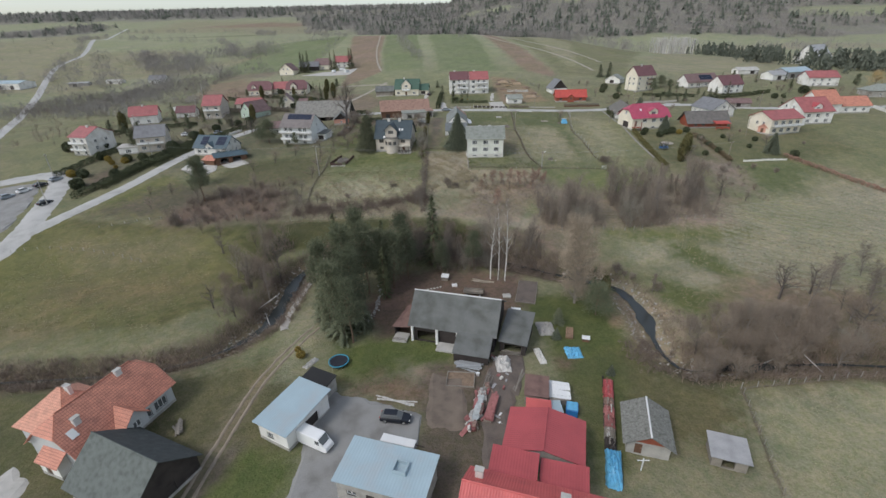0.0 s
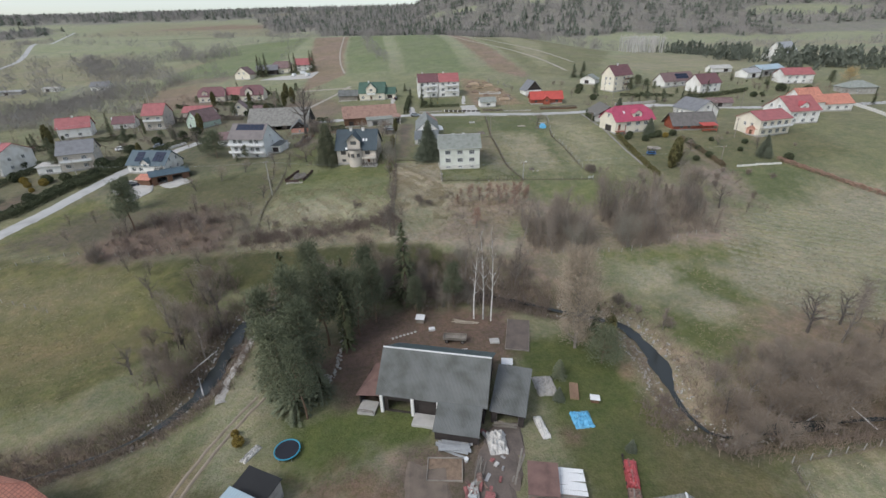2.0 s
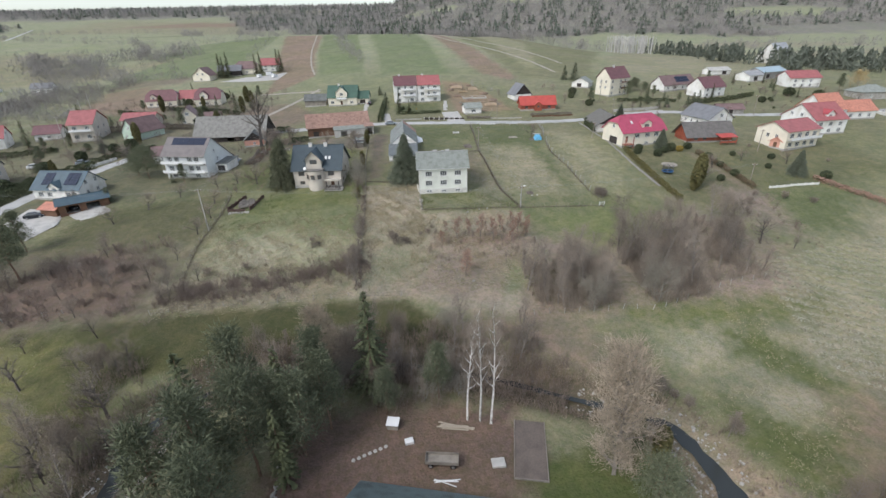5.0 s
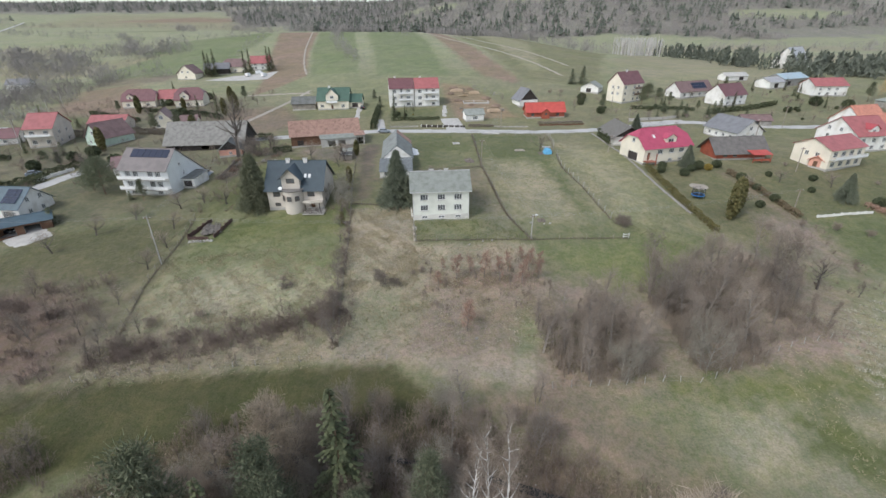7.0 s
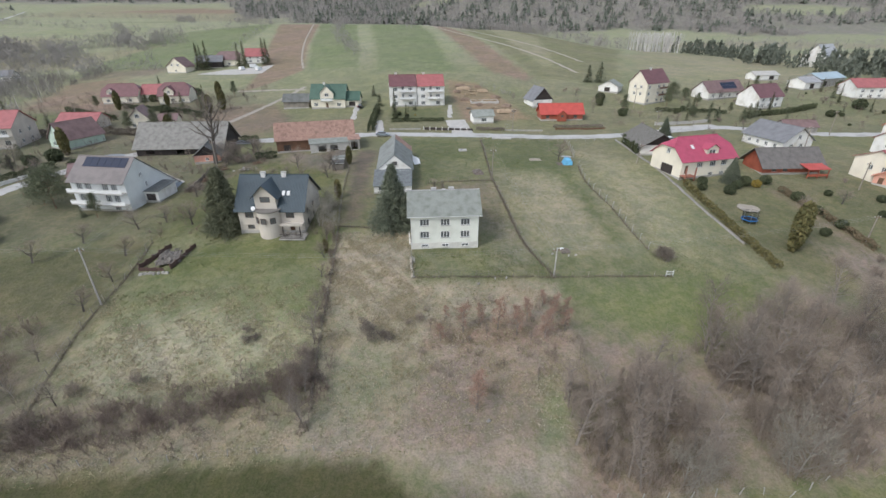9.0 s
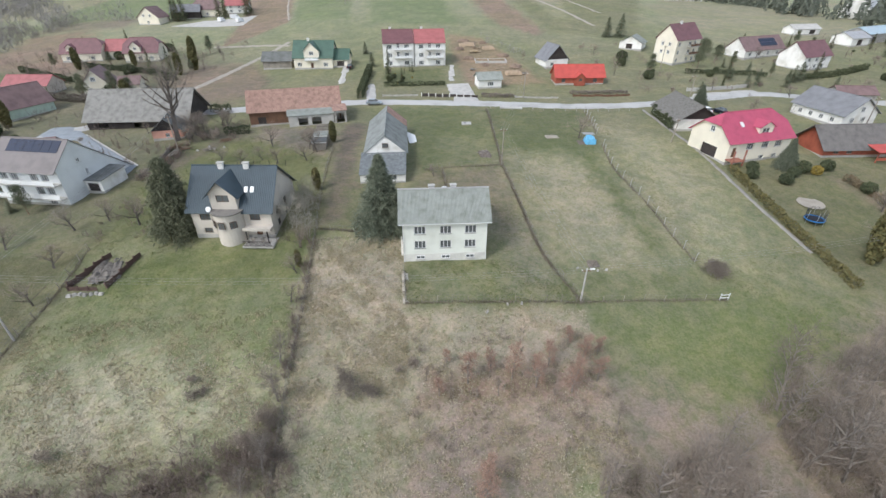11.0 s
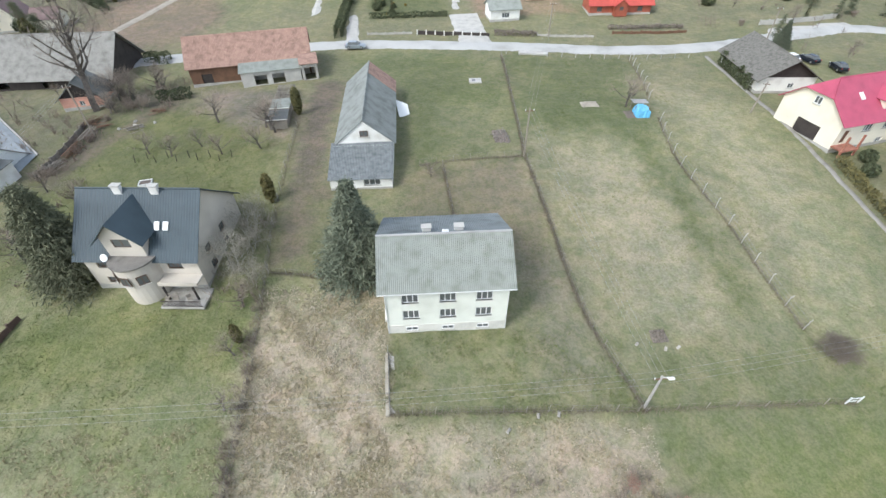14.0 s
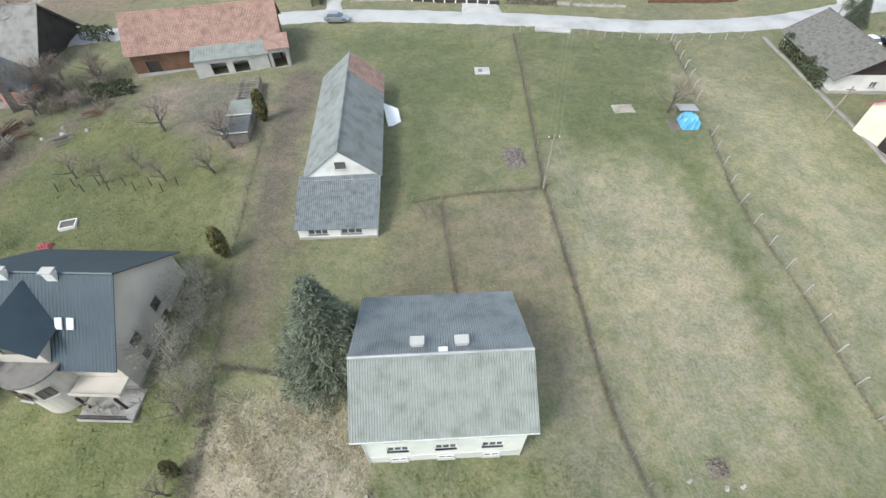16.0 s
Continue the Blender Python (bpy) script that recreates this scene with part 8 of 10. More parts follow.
thicket("garden_scrub", "leafless bushes and brambles between the old gardens", BRAMBLE, *np.concatenate([
    spots(14, (-83, -50, 123, 140, 620, 0.8, 2.4), (-75, -50, 138, 147, 160, 1.2, 3.4), (-42, -32, 213, 224, 50, 1, 2.6), (-46, -41.5, 193, 212, 150, 0.7, 1.8), (-60, -44, 196, 214, 90, 1, 2.5), (-12, -7, 165, 180, 40, 1, 2.5), (-46, -36, 172, 192, 70, 0.8, 2.2), (84, 100, 128, 150, 80, 0.8, 2), gaps=0.05),
    spots(15, (-165, -60, 190, 345, 1700, 1.2, 4.5), (-290, -165, 200, 345, 900, 2, 6), (84, 235, 215, 310, 620, 1, 4), gaps=0.3)], 1), wide=1.0, width=0.07)
thicket("hill_scrub", "grey leafless trees and bushes scattered over the far slopes", island_mat("far scrub twigs", (0.15, 0.132, 0.116), (0.26, 0.232, 0.206)), *np.concatenate([
    spots(16, (-310, -225, 310, 395, 700, 3, 7), (-260, -185, 350, 440, 420, 3, 6), gaps=-0.4), spots(17, (-430, -190, 450, 640, 900, 3, 9), (-800, -420, 560, 1000, 500, 4, 9), gaps=0.6)], 1), wide=0.9, width=0.1)


def far_woods():
    rng = np.random.default_rng(21)
    bare, dark = [], []

    def stand(x, y, h, wide, ever, bushy=False, twigs=20, loose=0.6):
        z = ground_height(x, y) - 0.5
        k = len(x)
        for n in range(6 if ever and not bushy else 40 if bushy else twigs):
            f = n / 6
            az = rng.uniform(0, 6.28, k)
            if ever and not bushy:
                r = wide * 0.5 * (1 - f) + 0.3
                c = np.stack([x, y, z + h * (0.12 + 0.88 * f)], 1)
                o = np.stack([np.cos(az), np.sin(az), np.zeros(k)], 1)
                s = np.stack([-np.sin(az), np.cos(az), np.zeros(k)], 1)
                dark.append(np.stack([c + (0, 0, 1) * (h * 0.2)[:, None], c + (o + s) * r[:, None] - (0, 0, 0.6), c + (o - s) * r[:, None] - (0, 0, 0.6)], 1))
                dark.append(np.stack([c + (0, 0, 1) * (h * 0.2)[:, None], c + (s - o) * r[:, None] - (0, 0, 0.6), c + (-o - s) * r[:, None] - (0, 0, 0.6)], 1))
            else:
                up = rng.uniform(0.12, (0.72 if loose < 0.5 else 0.95) if not bushy else 0.98, k)
                rad = wide * 0.5 * np.sqrt(np.clip(1 - (2 * up - 1.05) ** 2, 0.05, 1)) * rng.uniform(0.3, 1.0, k)
                p = np.stack([x + np.cos(az) * rad, y + np.sin(az) * rad, z + h * up], 1)
                way = unit(rng.normal(0, loose if not bushy else 0.5, (k, 3)) + (0, 0, 0.9))
                if bushy:
                    p = np.stack([x + np.cos(az) * wide * 0.5 * (1.05 - up) * rng.uniform(0.3, 1, k), y + np.sin(az) * wide * 0.5 * (1.05 - up) * rng.uniform(0.3, 1, k), z + h * up * 0.9], 1)
                    dark.append(slivers(p - way * (h * 0.08)[:, None], way, h * rng.uniform(0.16, 0.28, k), h * rng.uniform(0.08, 0.14, k), rng))
                else:
                    bare.append(slivers(p - way * (h * 0.1)[:, None], way, h * rng.uniform(0.22, 0.42, k), h * rng.uniform(0.45, 0.95, k) / twigs, rng))

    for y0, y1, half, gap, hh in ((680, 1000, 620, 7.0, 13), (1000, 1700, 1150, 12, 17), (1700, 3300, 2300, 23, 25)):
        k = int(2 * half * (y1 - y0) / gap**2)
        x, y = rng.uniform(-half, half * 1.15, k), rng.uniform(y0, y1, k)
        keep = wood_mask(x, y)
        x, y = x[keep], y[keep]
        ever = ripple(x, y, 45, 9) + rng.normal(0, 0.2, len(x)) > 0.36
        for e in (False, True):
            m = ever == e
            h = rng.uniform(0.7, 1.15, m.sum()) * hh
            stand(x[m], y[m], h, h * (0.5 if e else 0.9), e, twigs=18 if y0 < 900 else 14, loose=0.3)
    # hedgerows between the fields and scrub on the slopes
    for line, count, h in ((((-18, 415), (-30, 470), (-44, 545), (-52, 640)), 110, 7), (((-118, 430), (-122, 520), (-126, 640)), 34, 6), (((22, 560), (10, 680)), 34, 7), (((180, 470), (150, 560), (120, 690)), 120, 10), (((200, 490), (160, 540), (127, 600)), 80, 10), (((-345, 556), (-290, 566), (-200, 556)), 110, 12), (((-250, 575), (-275, 640), (-321, 712)), 60, 9), (((-430, 530), (-475, 640), (-620, 860), (-830, 1228)), 150, 8), (((-300, 1130), (-520, 1250), (-860, 1320)), 90, 12), (((-300, 900), (-430, 1150)), 60, 12), (((-90, 700), (-300, 1100)), 120, 12), (((-150, 420), (-240, 470), (-330, 560)), 90, 8), (((-180, 360), (-250, 340), (-320, 330)), 90, 8), (((-130, 600), (-300, 680), (-480, 760)), 80, 9), (((-170, 250), (-230, 290), (-300, 300)), 70, 7), (((-160, 300), (-200, 320)), 50, 6), (((44, 318), (58, 290)), 22, 3)):
        p = smooth_line(line, 1.0)
        i = rng.integers(0, len(p), count)
        x, y = p[i].T + rng.normal(0, 3.0 if h > 3 else 1.0, (2, count))
        hh = rng.uniform(0.6, 1.2, count) * h
        stand(x, y, hh, hh * 0.9, False)
    x, y = rng.uniform(-430, -175, 1500), rng.uniform(395, 590, 1500)
    keep = ripple(x, y, 34, 6) + 0.5 * ripple(x, y, 12, 4) > 0.18
    h = rng.uniform(5, 12, keep.sum())
    stand(x[keep], y[keep], h, h * 0.8, False)
    for line, count, lo, hi in ((((-243, 290), (-248, 318), (-262, 390), (-275, 457), (-265, 486), (-220, 417), (-200, 317), (-188, 267), (-207, 264)), 900, 4, 8), (((-333, 527), (-321, 585), (-271, 555), (-245, 488), (-282, 470)), 500, 6, 11)):
        (ax, ay), (bx, by) = np.min(line, 0), np.max(line, 0)
        x, y = rng.uniform(ax, bx, count), rng.uniform(ay, by, count)
        keep = inside(x, y, line) & (ripple(x, y, 14, 3) > -0.35)
        h = rng.uniform(lo, hi, keep.sum())
        stand(x[keep], y[keep], h, h, False, twigs=30)
    for line, count, h in ((((242, 470), (262, 456), (292, 424)), 90, 11), (((250, 400), (285, 366), (330, 345)), 90, 12), (((255, 345), (300, 330), (340, 300)), 70, 12), (((330, 300), (380, 290), (420, 270)), 34, 10)):
        p = smooth_line(line, 1.0)
        i = rng.integers(0, len(p), count)
        x, y = p[i].T + rng.normal(0, 8.0, (2, count))
        hh = rng.uniform(0.45, 1.3, count) * h
        stand(x, y, hh, hh * 0.7, True, True)
    x, y = rng.uniform(300, 900, 500), rng.uniform(560, 720, 500)
    keep = ripple(x, y, 60, 5) > 0.1
    h = rng.uniform(7, 13, keep.sum())
    stand(x[keep], y[keep], h, h * 0.8, False)
    # Far trees are lighter and greyer than near ones, haze put into their colours.
    tagged(tris("bare_woods", np.concatenate(bare), island_mat("hazy far bare woods", (0.235, 0.215, 0.196), (0.35, 0.325, 0.3))), "distant leafless grey-brown woods and hedgerows on the hills", "woods", kind="stuff")
    tagged(tris("conifer_woods", np.concatenate(dark), island_mat("hazy far conifers", (0.1, 0.114, 0.086), (0.165, 0.178, 0.14))), "distant dark green conifer stands", "woods", kind="stuff")
    # the grove of pale birches behind the meadow
    k = 150
    x, y = rng.uniform(205, 240, k), rng.uniform(462, 492, k)
    z = ground_height(x, y)
    p = np.stack([x, y, z - 0.3], 1)
    stems = slivers(p, unit(rng.normal(0, 0.04, (k, 3)) + (0, 0, 1)), rng.uniform(12, 18, k), np.full(k, 0.7), rng)
    q = np.repeat(p, 8, 0) + np.stack([rng.normal(0, 0.3, 8 * k), rng.normal(0, 0.3, 8 * k), rng.uniform(6, 13, 8 * k)], 1)
    fans = slivers(q, unit(rng.normal(0, 0.5, (8 * k, 3)) + (0, 0, 0.9)), rng.uniform(2, 4, 8 * k), np.full(8 * k, 0.3), rng)
    tagged(tris("birch_grove", np.concatenate([stems, fans]), island_mat("birch grove", (0.42, 0.395, 0.365), (0.66, 0.64, 0.6))), "pale grove of slender leafless birches behind the fields", "woods", kind="stuff")


far_woods()


# ---- fences, poles and wires ----
POSTWOOD = mat("fence post wood", (0.3, 0.27, 0.22), vary=0.3, bump=0.2, lot=0.2)
POSTPALE = mat("pale concrete post", (0.42, 0.4, 0.36), vary=0.2, bump=0.2)
WIRE = mat("galvanised wire", (0.22, 0.21, 0.2), rough=0.6, vary=0.1, bump=0.0)
CABLE = mat("overhead cable", (0.3, 0.3, 0.3), rough=0.5, vary=0.05, bump=0.0)
WEED = island_mat("dead weeds", (0.135, 0.113, 0.083), (0.27, 0.228, 0.172))


def along(line, gap):
    p = smooth_line(line, 0.5)
    at = np.concatenate([[0], np.cumsum(np.linalg.norm(np.diff(p, axis=0), axis=1))])
    s = np.arange(0, at[-1] + 0.01, gap)
    return np.stack([np.interp(s, at, p[:, 0]), np.interp(s, at, p[:, 1])], 1)


def fence(line, gap, high, material, label, strands=3, thick=0.05, weeds=0, lean=0.0, arm=0.0, mesh=False):
    """A wire fence: posts of their own, strands or netting between them, and dead weeds along its foot."""
    p = along(line, gap)
    f = thing("fence", pose(0, 0, 0), label, "fence")
    bm = boxes((-thick, thick, -thick, thick, -0.3, high), bevel=0.012)
    if arm:
        box(bm, -thick * 0.8, thick * 0.8, -thick, thick, 0, arm, m=pose(0, 0, high - 0.02, 0, 40))
    shared = bpy.data.meshes.new("post")
    bm.to_mesh(shared)
    bm.free()
    rng = random.Random(len(p))
    tops = []
    for x, y in p:
        m = pose(x, y, gz_at(x, y), rng.gauss(0, 2 + lean), rng.gauss(0, 2 + lean), rng.uniform(-15, 15))
        link("post", shared, material, f, m=m)
        tops.append((m @ Vector((0, 0, high)), m @ Vector((0, 0, 0.1))))
    for k in range(strands):
        s = 0.97 - 0.85 * k / max(strands - 1, 1)
        wire = [b.lerp(t, s) for t, b in tops]
        verts = [w + Vector(o) for w in wire for o in ((0.012, 0, -0.008), (-0.012, 0, -0.008), (0, 0, 0.014))]
        raw("wire", [tuple(v) for v in verts], [(3 * i + j, 3 * i + (j + 1) % 3, 3 * i + 3 + (j + 1) % 3, 3 * i + 3 + j) for i in range(len(wire) - 1) for j in range(3)], WIRE, f)
    segs = []
    for (t0, b0), (t1, b1) in zip(tops, tops[1:]) if mesh else ():
        n = max(2, int((t1 - t0).length / 0.35))
        for i in range(n):
            u = (i + 0.5) / n
            segs.append((np.array(b0.lerp(b1, u)), np.array(t0.lerp(t1, u)), 0.007, 0.007))
    if mesh:
        tris("wire_netting", prisms(segs, 3), WIRE, f)
    if weeds:
        q = along(line, 0.12)
        r = np.random.default_rng(weeds)
        k = int(len(q) * weeds * 1.4)
        i = r.integers(0, len(q), k)
        x, y = q[i, 0] + r.normal(0, 0.16, k), q[i, 1] + r.normal(0, 0.16, k)
        base = np.stack([x, y, ground_height(x, y)], 1)
        tagged(tris("weeds", slivers(base, unit(r.normal(0, 0.5, (k, 3)) + (0, 0, 0.8)), r.uniform(0.2, 0.6, k), np.full(k, 0.05), r), WEED), "dead brown weeds along a wire fence", "weeds", kind="stuff")
    return f


fence(((8.0, 152.0), (20, 151.2), (32.9, 150.2)), 2.2, 1.4, POSTWOOD, "rusty wire netting fence along the lawn edge", 3, 0.03, weeds=5, mesh=True)
fence(((7.9, 158.6), (8.0, 155), (8.0, 152.0)), 2.2, 1.4, POSTPALE, "netting fence on a pale concrete strip", 3, 0.03, weeds=3, mesh=True)
slab("kerb", ((7.7, 152.2), (8.5, 152.2), (8.5, 160.6), (7.7, 160.6)), STONE, "mossy concrete strip beside the lawn fence", "kerb", lift=0.2, size=1.0)
fence(((32.9, 150.2), (31.0, 157), (29.8, 164.6), (29.5, 177.7), (29.2, 189.6)), 2.4, 1.3, POSTWOOD, "old wire fence overgrown with dead weeds", 3, 0.03, weeds=8)
fence(((29.2, 189.6), (30.6, 204), (32.3, 220), (33.2, 231)), 2.6, 1.2, POSTWOOD, "sagging wire fence up to the road", 3, 0.03, weeds=5)
fence(((13, 188.6), (20, 189.4), (29.2, 189.6)), 2.6, 1.1, POSTWOOD, "low wire fence across the garden", 2, 0.03, weeds=4)
fence(((17.2, 171.5), (16.8, 180), (16.4, 188.5)), 2.4, 1.1, POSTWOOD, "old garden wire fence with dry weeds", 2, 0.03, weeds=5)
fence(((-6.4, 128), (-6.6, 139.8), (-6.3, 153.8), (-6.5, 162.7), (-6.7, 171), (-7.1, 184), (-7.0, 204)), 2.4, 1.3, POSTWOOD, "weathered wire fence between two plots", 3, 0.035, weeds=2)
fence(((-6.4, 170.4), (-3.5, 169.9), (-0.7, 169.2), (3.6, 168.2), (8.0, 167.0)), 2.2, 1.0, POSTWOOD, "low dark fence above the rough plot", 2, 0.03, weeds=7)
fence(((53.9, 157.5), (53.4, 165), (53.2, 172.5), (52.2, 185.1), (53.2, 193), (54.6, 199)), 3.1, 1.5, POSTPALE, "wire fence on leaning pale concrete posts", 3, 0.045, weeds=4, arm=0.3)
fence(((56.0, 206), (58, 214), (60, 226)), 3.1, 1.4, POSTPALE, "wire fence on pale posts beside the blue shelter", 3, 0.06, weeds=2, arm=0.45)
fence(((33.0, 150.2), (42, 149.9), (54.4, 149.2)), 3.0, 1.1, POSTWOOD, "low wire fence across the meadow", 2, 0.035, weeds=4)
fence(((-43.1, 131), (-44.2, 144), (-43.3, 157.3), (-43.6, 170)), 3.0, 1.4, POSTWOOD, "leaning wire fence with brushwood along it", 3, 0.05, weeds=5, lean=5)
fence(((26, 113.6), (34, 113.2), (45, 112.8), (49, 112.2), (56, 114.2), (66, 117), (76, 118.6)), 2.8, 1.2, POSTPALE, "pale post-and-wire fence along the wood's edge", 2, 0.05, lean=4)
fence(((-46, 123), (-32, 123.2), (-20, 122.6), (-9, 122.6), (4, 121.2)), 3.4, 1.0, POSTPALE, "low leaning posts with wire along the meadow", 2, 0.045, lean=6)
fence(((41.8, 30), (42.0, 37.5), (45, 47), (47.9, 56.5)), 2.6, 1.3, POSTWOOD, "wire netting fence round the pasture", 3, 0.045, weeds=5)
fence(((47.9, 56.5), (60, 57.8), (76, 60.2), (96, 61.5), (120, 63)), 2.8, 1.3, POSTPALE, "pale wooden pasture fence beside the creek", 3, 0.05, weeds=4)
fence(((-132, 104), (-118, 112), (-98, 111), (-80, 105)), 3.4, 1.0, POSTPALE, "faint pale post fence in the meadow", 2, 0.05)
fence(((-103, 122.5), (-88, 126.5), (-74, 124.6), (-60, 126)), 3.4, 0.9, POSTPALE, "low pale rail fence at the meadow edge", 2, 0.06)
fence(((34.5, 231.4), (46, 228.2), (60, 224.8), (74, 224)), 3.0, 1.1, POSTPALE, "low pale wire fence along the road", 2, 0.05)


def board_wall(line, height, material, label, thick=0.12, name="garden_wall", category="wall", gap=2.2, cap=None):
    """A low wall or panel fence of separate bays with posts."""
    p = along(line, gap)
    f = thing(name, pose(0, 0, 0), label, category)
    for (x0, y0), (x1, y1) in zip(p, p[1:]):
        a = math.degrees(math.atan2(y1 - y0, x1 - x0))
        ln = math.hypot(x1 - x0, y1 - y0)
        z = min(gz_at(x0, y0), gz_at(x1, y1))
        part("panel", boxes((0.1, ln - 0.1, -thick / 2, thick / 2, -0.5, height)), material, f, m=pose(x0, y0, z, 0, 0, a))
        part("post", boxes((-0.12, 0.12, -0.12, 0.12, -0.5, height + 0.15)), cap or material, f, m=pose(x0, y0, z, 0, 0, a))
    return f


board_wall(((7.75, 166.6), (7.8, 160.9)), 0.45, PALEPLINTH, "low pale concrete edging beside the white house", thick=0.3, name="garden_kerb", category="kerb", cap=PALEPLINTH)
board_wall(((7.75, 158.4), (7.75, 151.6)), 0.35, mat("stained concrete edging", (0.42, 0.38, 0.31), vary=0.25, bump=0.3), "low stained concrete edging between plot and lawn", thick=0.35, name="garden_kerb", category="kerb")
board_wall(((15.5, 246.6), (24.5, 244.6), (33, 242.8)), 0.9, DARKWOOD, "street fence of dark panels between white posts", cap=WHITE, name="street_fence", category="fence")
board_wall(((3.4, 247.4), (15.0, 246.8)), 0.5, STONE, "low grey garden wall along the road", cap=STONE)
board_wall(((44, 241.6), (58, 238.4)), 0.5, STONE, "low grey wall by the building plot", cap=STONE)
board_wall(((62, 240.4), (72, 239), (81, 238.6)), 0.6, BROWNWOOD, "low brown plank fence in front of the cabin", cap=BROWNWOOD, name="plank_fence", category="fence")
board_wall(((104, 154.2), (112, 154.6), (121, 154.8)), 0.6, WHITE, "low white garden wall", cap=WHITE)
board_wall(((99, 241), (110, 241.6), (121, 243.5)), 1.1, CONCRETE, "pale panel fence along the forecourt", cap=CONCRETE)
board_wall(((195, 196), (198, 206), (202, 220)), 1.3, WHITE, "white wall beside the farm track", cap=WHITE)
board_wall(((-100, 203), (-94, 214)), 1.0, WHITE, "white wall along the lane", cap=WHITE)


def pole(x, y, h, material, label, arms=1, lean=(0, 0), lamp=False):
    p = thing("utility_pole", pose(x, y, gz_at(x, y), lean[0], lean[1], 0), label, "pole")
    bm = bmesh.new()
    tube(bm, (0, 0, -0.5), (0, 0, h), 0.15, 0.1, 10)
    part("shaft", bm, material, p)
    for k in range(arms):
        part("crossarm", boxes((-0.7, 0.7, -0.05, 0.05, h - 0.5 - 0.5 * k, h - 0.4 - 0.5 * k)), BROWNWOOD, p)
        for s in (-0.6, 0.0, 0.6):
            bm = bmesh.new()
            tube(bm, (s, 0, h - 0.4 - 0.5 * k), (s, 0, h - 0.2 - 0.5 * k), 0.06, 0.04, 8)
            part("insulator", bm, FRAMEWHITE, p)
    if lamp:
        bm = bmesh.new()
        tube(bm, (0, 0, h - 0.2), (0.5, -0.3, h + 0.1), 0.04, 0.03, 8)
        part("lamp_arm", bm, ZINC, p)
        part("lamp_head", boxes((0.35, 0.95, -0.5, -0.2, h, h + 0.16), bevel=0.05), FRAMEWHITE, p)
    return p.matrix_basis @ Vector((0, 0, h - 0.25))


POLECON = mat("concrete pole", (0.42, 0.4, 0.37), vary=0.2, bump=0.2)
POLEWOOD = mat("grey timber pole", (0.3, 0.26, 0.21), vary=0.3, bump=0.3)
TIMBER = "grey timber utility pole carrying overhead wires"
w1 = pole(-43.8, 151.2, 10.5, POLECON, "tall pale concrete utility pole beside the fence")
e1 = pole(32.9, 150.6, 5.7, POLECON, "pale concrete pole with a small white street lamp", arms=1, lamp=True)
n1 = pole(29.1, 189.6, 7.8, POLEWOOD, TIMBER)
r1 = pole(46.4, 240.6, 7.5, POLEWOOD, TIMBER)
r2 = pole(71.4, 199.2, 5.5, POLEWOOD, TIMBER, lean=(0, 6))
d1 = pole(-42.0, 205.5, 9.0, POLEWOOD, TIMBER)
left_poles = [pole(x, y, h, POLECON, "pale concrete utility pole on the slope") for x, y, h in ((-141, 209, 10), (-128, 240, 10), (-150, 292, 10), (-174, 340, 10), (-200, 400, 10), (-129, 137, 9), (-144, 160, 9), (-116, 176, 8))]
right_poles = [pole(x, y, h, POLEWOOD, TIMBER) for x, y, h in ((92, 228, 8), (124, 203, 8), (100, 157, 6), (150, 222, 8), (118, 178, 7), (104, 268, 8))]


def cable(a, b, sag=1.2, spread=0.6, count=3):
    segs = []
    a, b = np.array(a), np.array(b)
    side = unit(np.cross(b - a, (0, 0, 1.0)))
    for k in range(count):
        o = side * spread * (k - (count - 1) / 2)
        pts = [a + (b - a) * s + o - np.array((0, 0, sag * 4 * s * (1 - s))) for s in np.linspace(0, 1, 17)]
        segs += [(p, q, 0.009, 0.009) for p, q in zip(pts, pts[1:])]
    return tagged(tris("overhead_wire", prisms(segs, 3), CABLE), "thin overhead electric wires strung between poles", "wire")


cable(w1, e1)
cable(e1, n1, 0.7)
cable(n1, r1, 0.8)
cable(w1, (-112, 166, 15), 1.2)
cable(w1, d1, 0.8)
cable(e1, right_poles[2], 1.0)
cable(left_poles[1], left_poles[2], 1.0)
cable(left_poles[0], left_poles[1], 0.8)


# ---- vehicles ----
def wheel(parent, x, y, r=0.32, w=0.22):
    bm = bmesh.new()
    bmesh.ops.create_cone(bm, cap_ends=True, segments=20, radius1=r, radius2=r, depth=w, matrix=pose(x, y, r, 90))
    bmesh.ops.bevel(bm, geom=[e for e in bm.edges if e.calc_length() < r * 0.5], offset=0.03, segments=1, affect="EDGES")
    ob = part("wheel", bm, RUBBER, parent)
    bm = bmesh.new()
    bmesh.ops.create_cone(bm, cap_ends=True, segments=16, radius1=r * 0.62, radius2=r * 0.62, depth=w + 0.02, matrix=pose(x, y, r, 90))
    part("rim", bm, ALLOY, ob)


def hull(sections):
    """A body lofted through cross sections (x, half width low, half width high, z low, z high)."""
    bm = bmesh.new()
    rows = []
    for x, wl, wh, z0, z1 in sections:
        ring = [(-wl, z0), (-wl * 1.0, z0 + (z1 - z0) * 0.45), (-wh, z1 - 0.06), (-wh + 0.09, z1), (wh - 0.09, z1), (wh, z1 - 0.06), (wl * 1.0, z0 + (z1 - z0) * 0.45), (wl, z0)]
        rows.append([bm.verts.new((x, y, z)) for y, z in ring])
    for a, b in zip(rows, rows[1:]):
        for i in range(8):
            bm.faces.new((a[i], a[(i + 1) % 8], b[(i + 1) % 8], b[i]))
    bm.faces.new(rows[0])
    bm.faces.new(rows[-1][::-1])
    bmesh.ops.recalc_face_normals(bm, faces=bm.faces)
    for f in bm.faces:
        f.smooth = False
    return bm


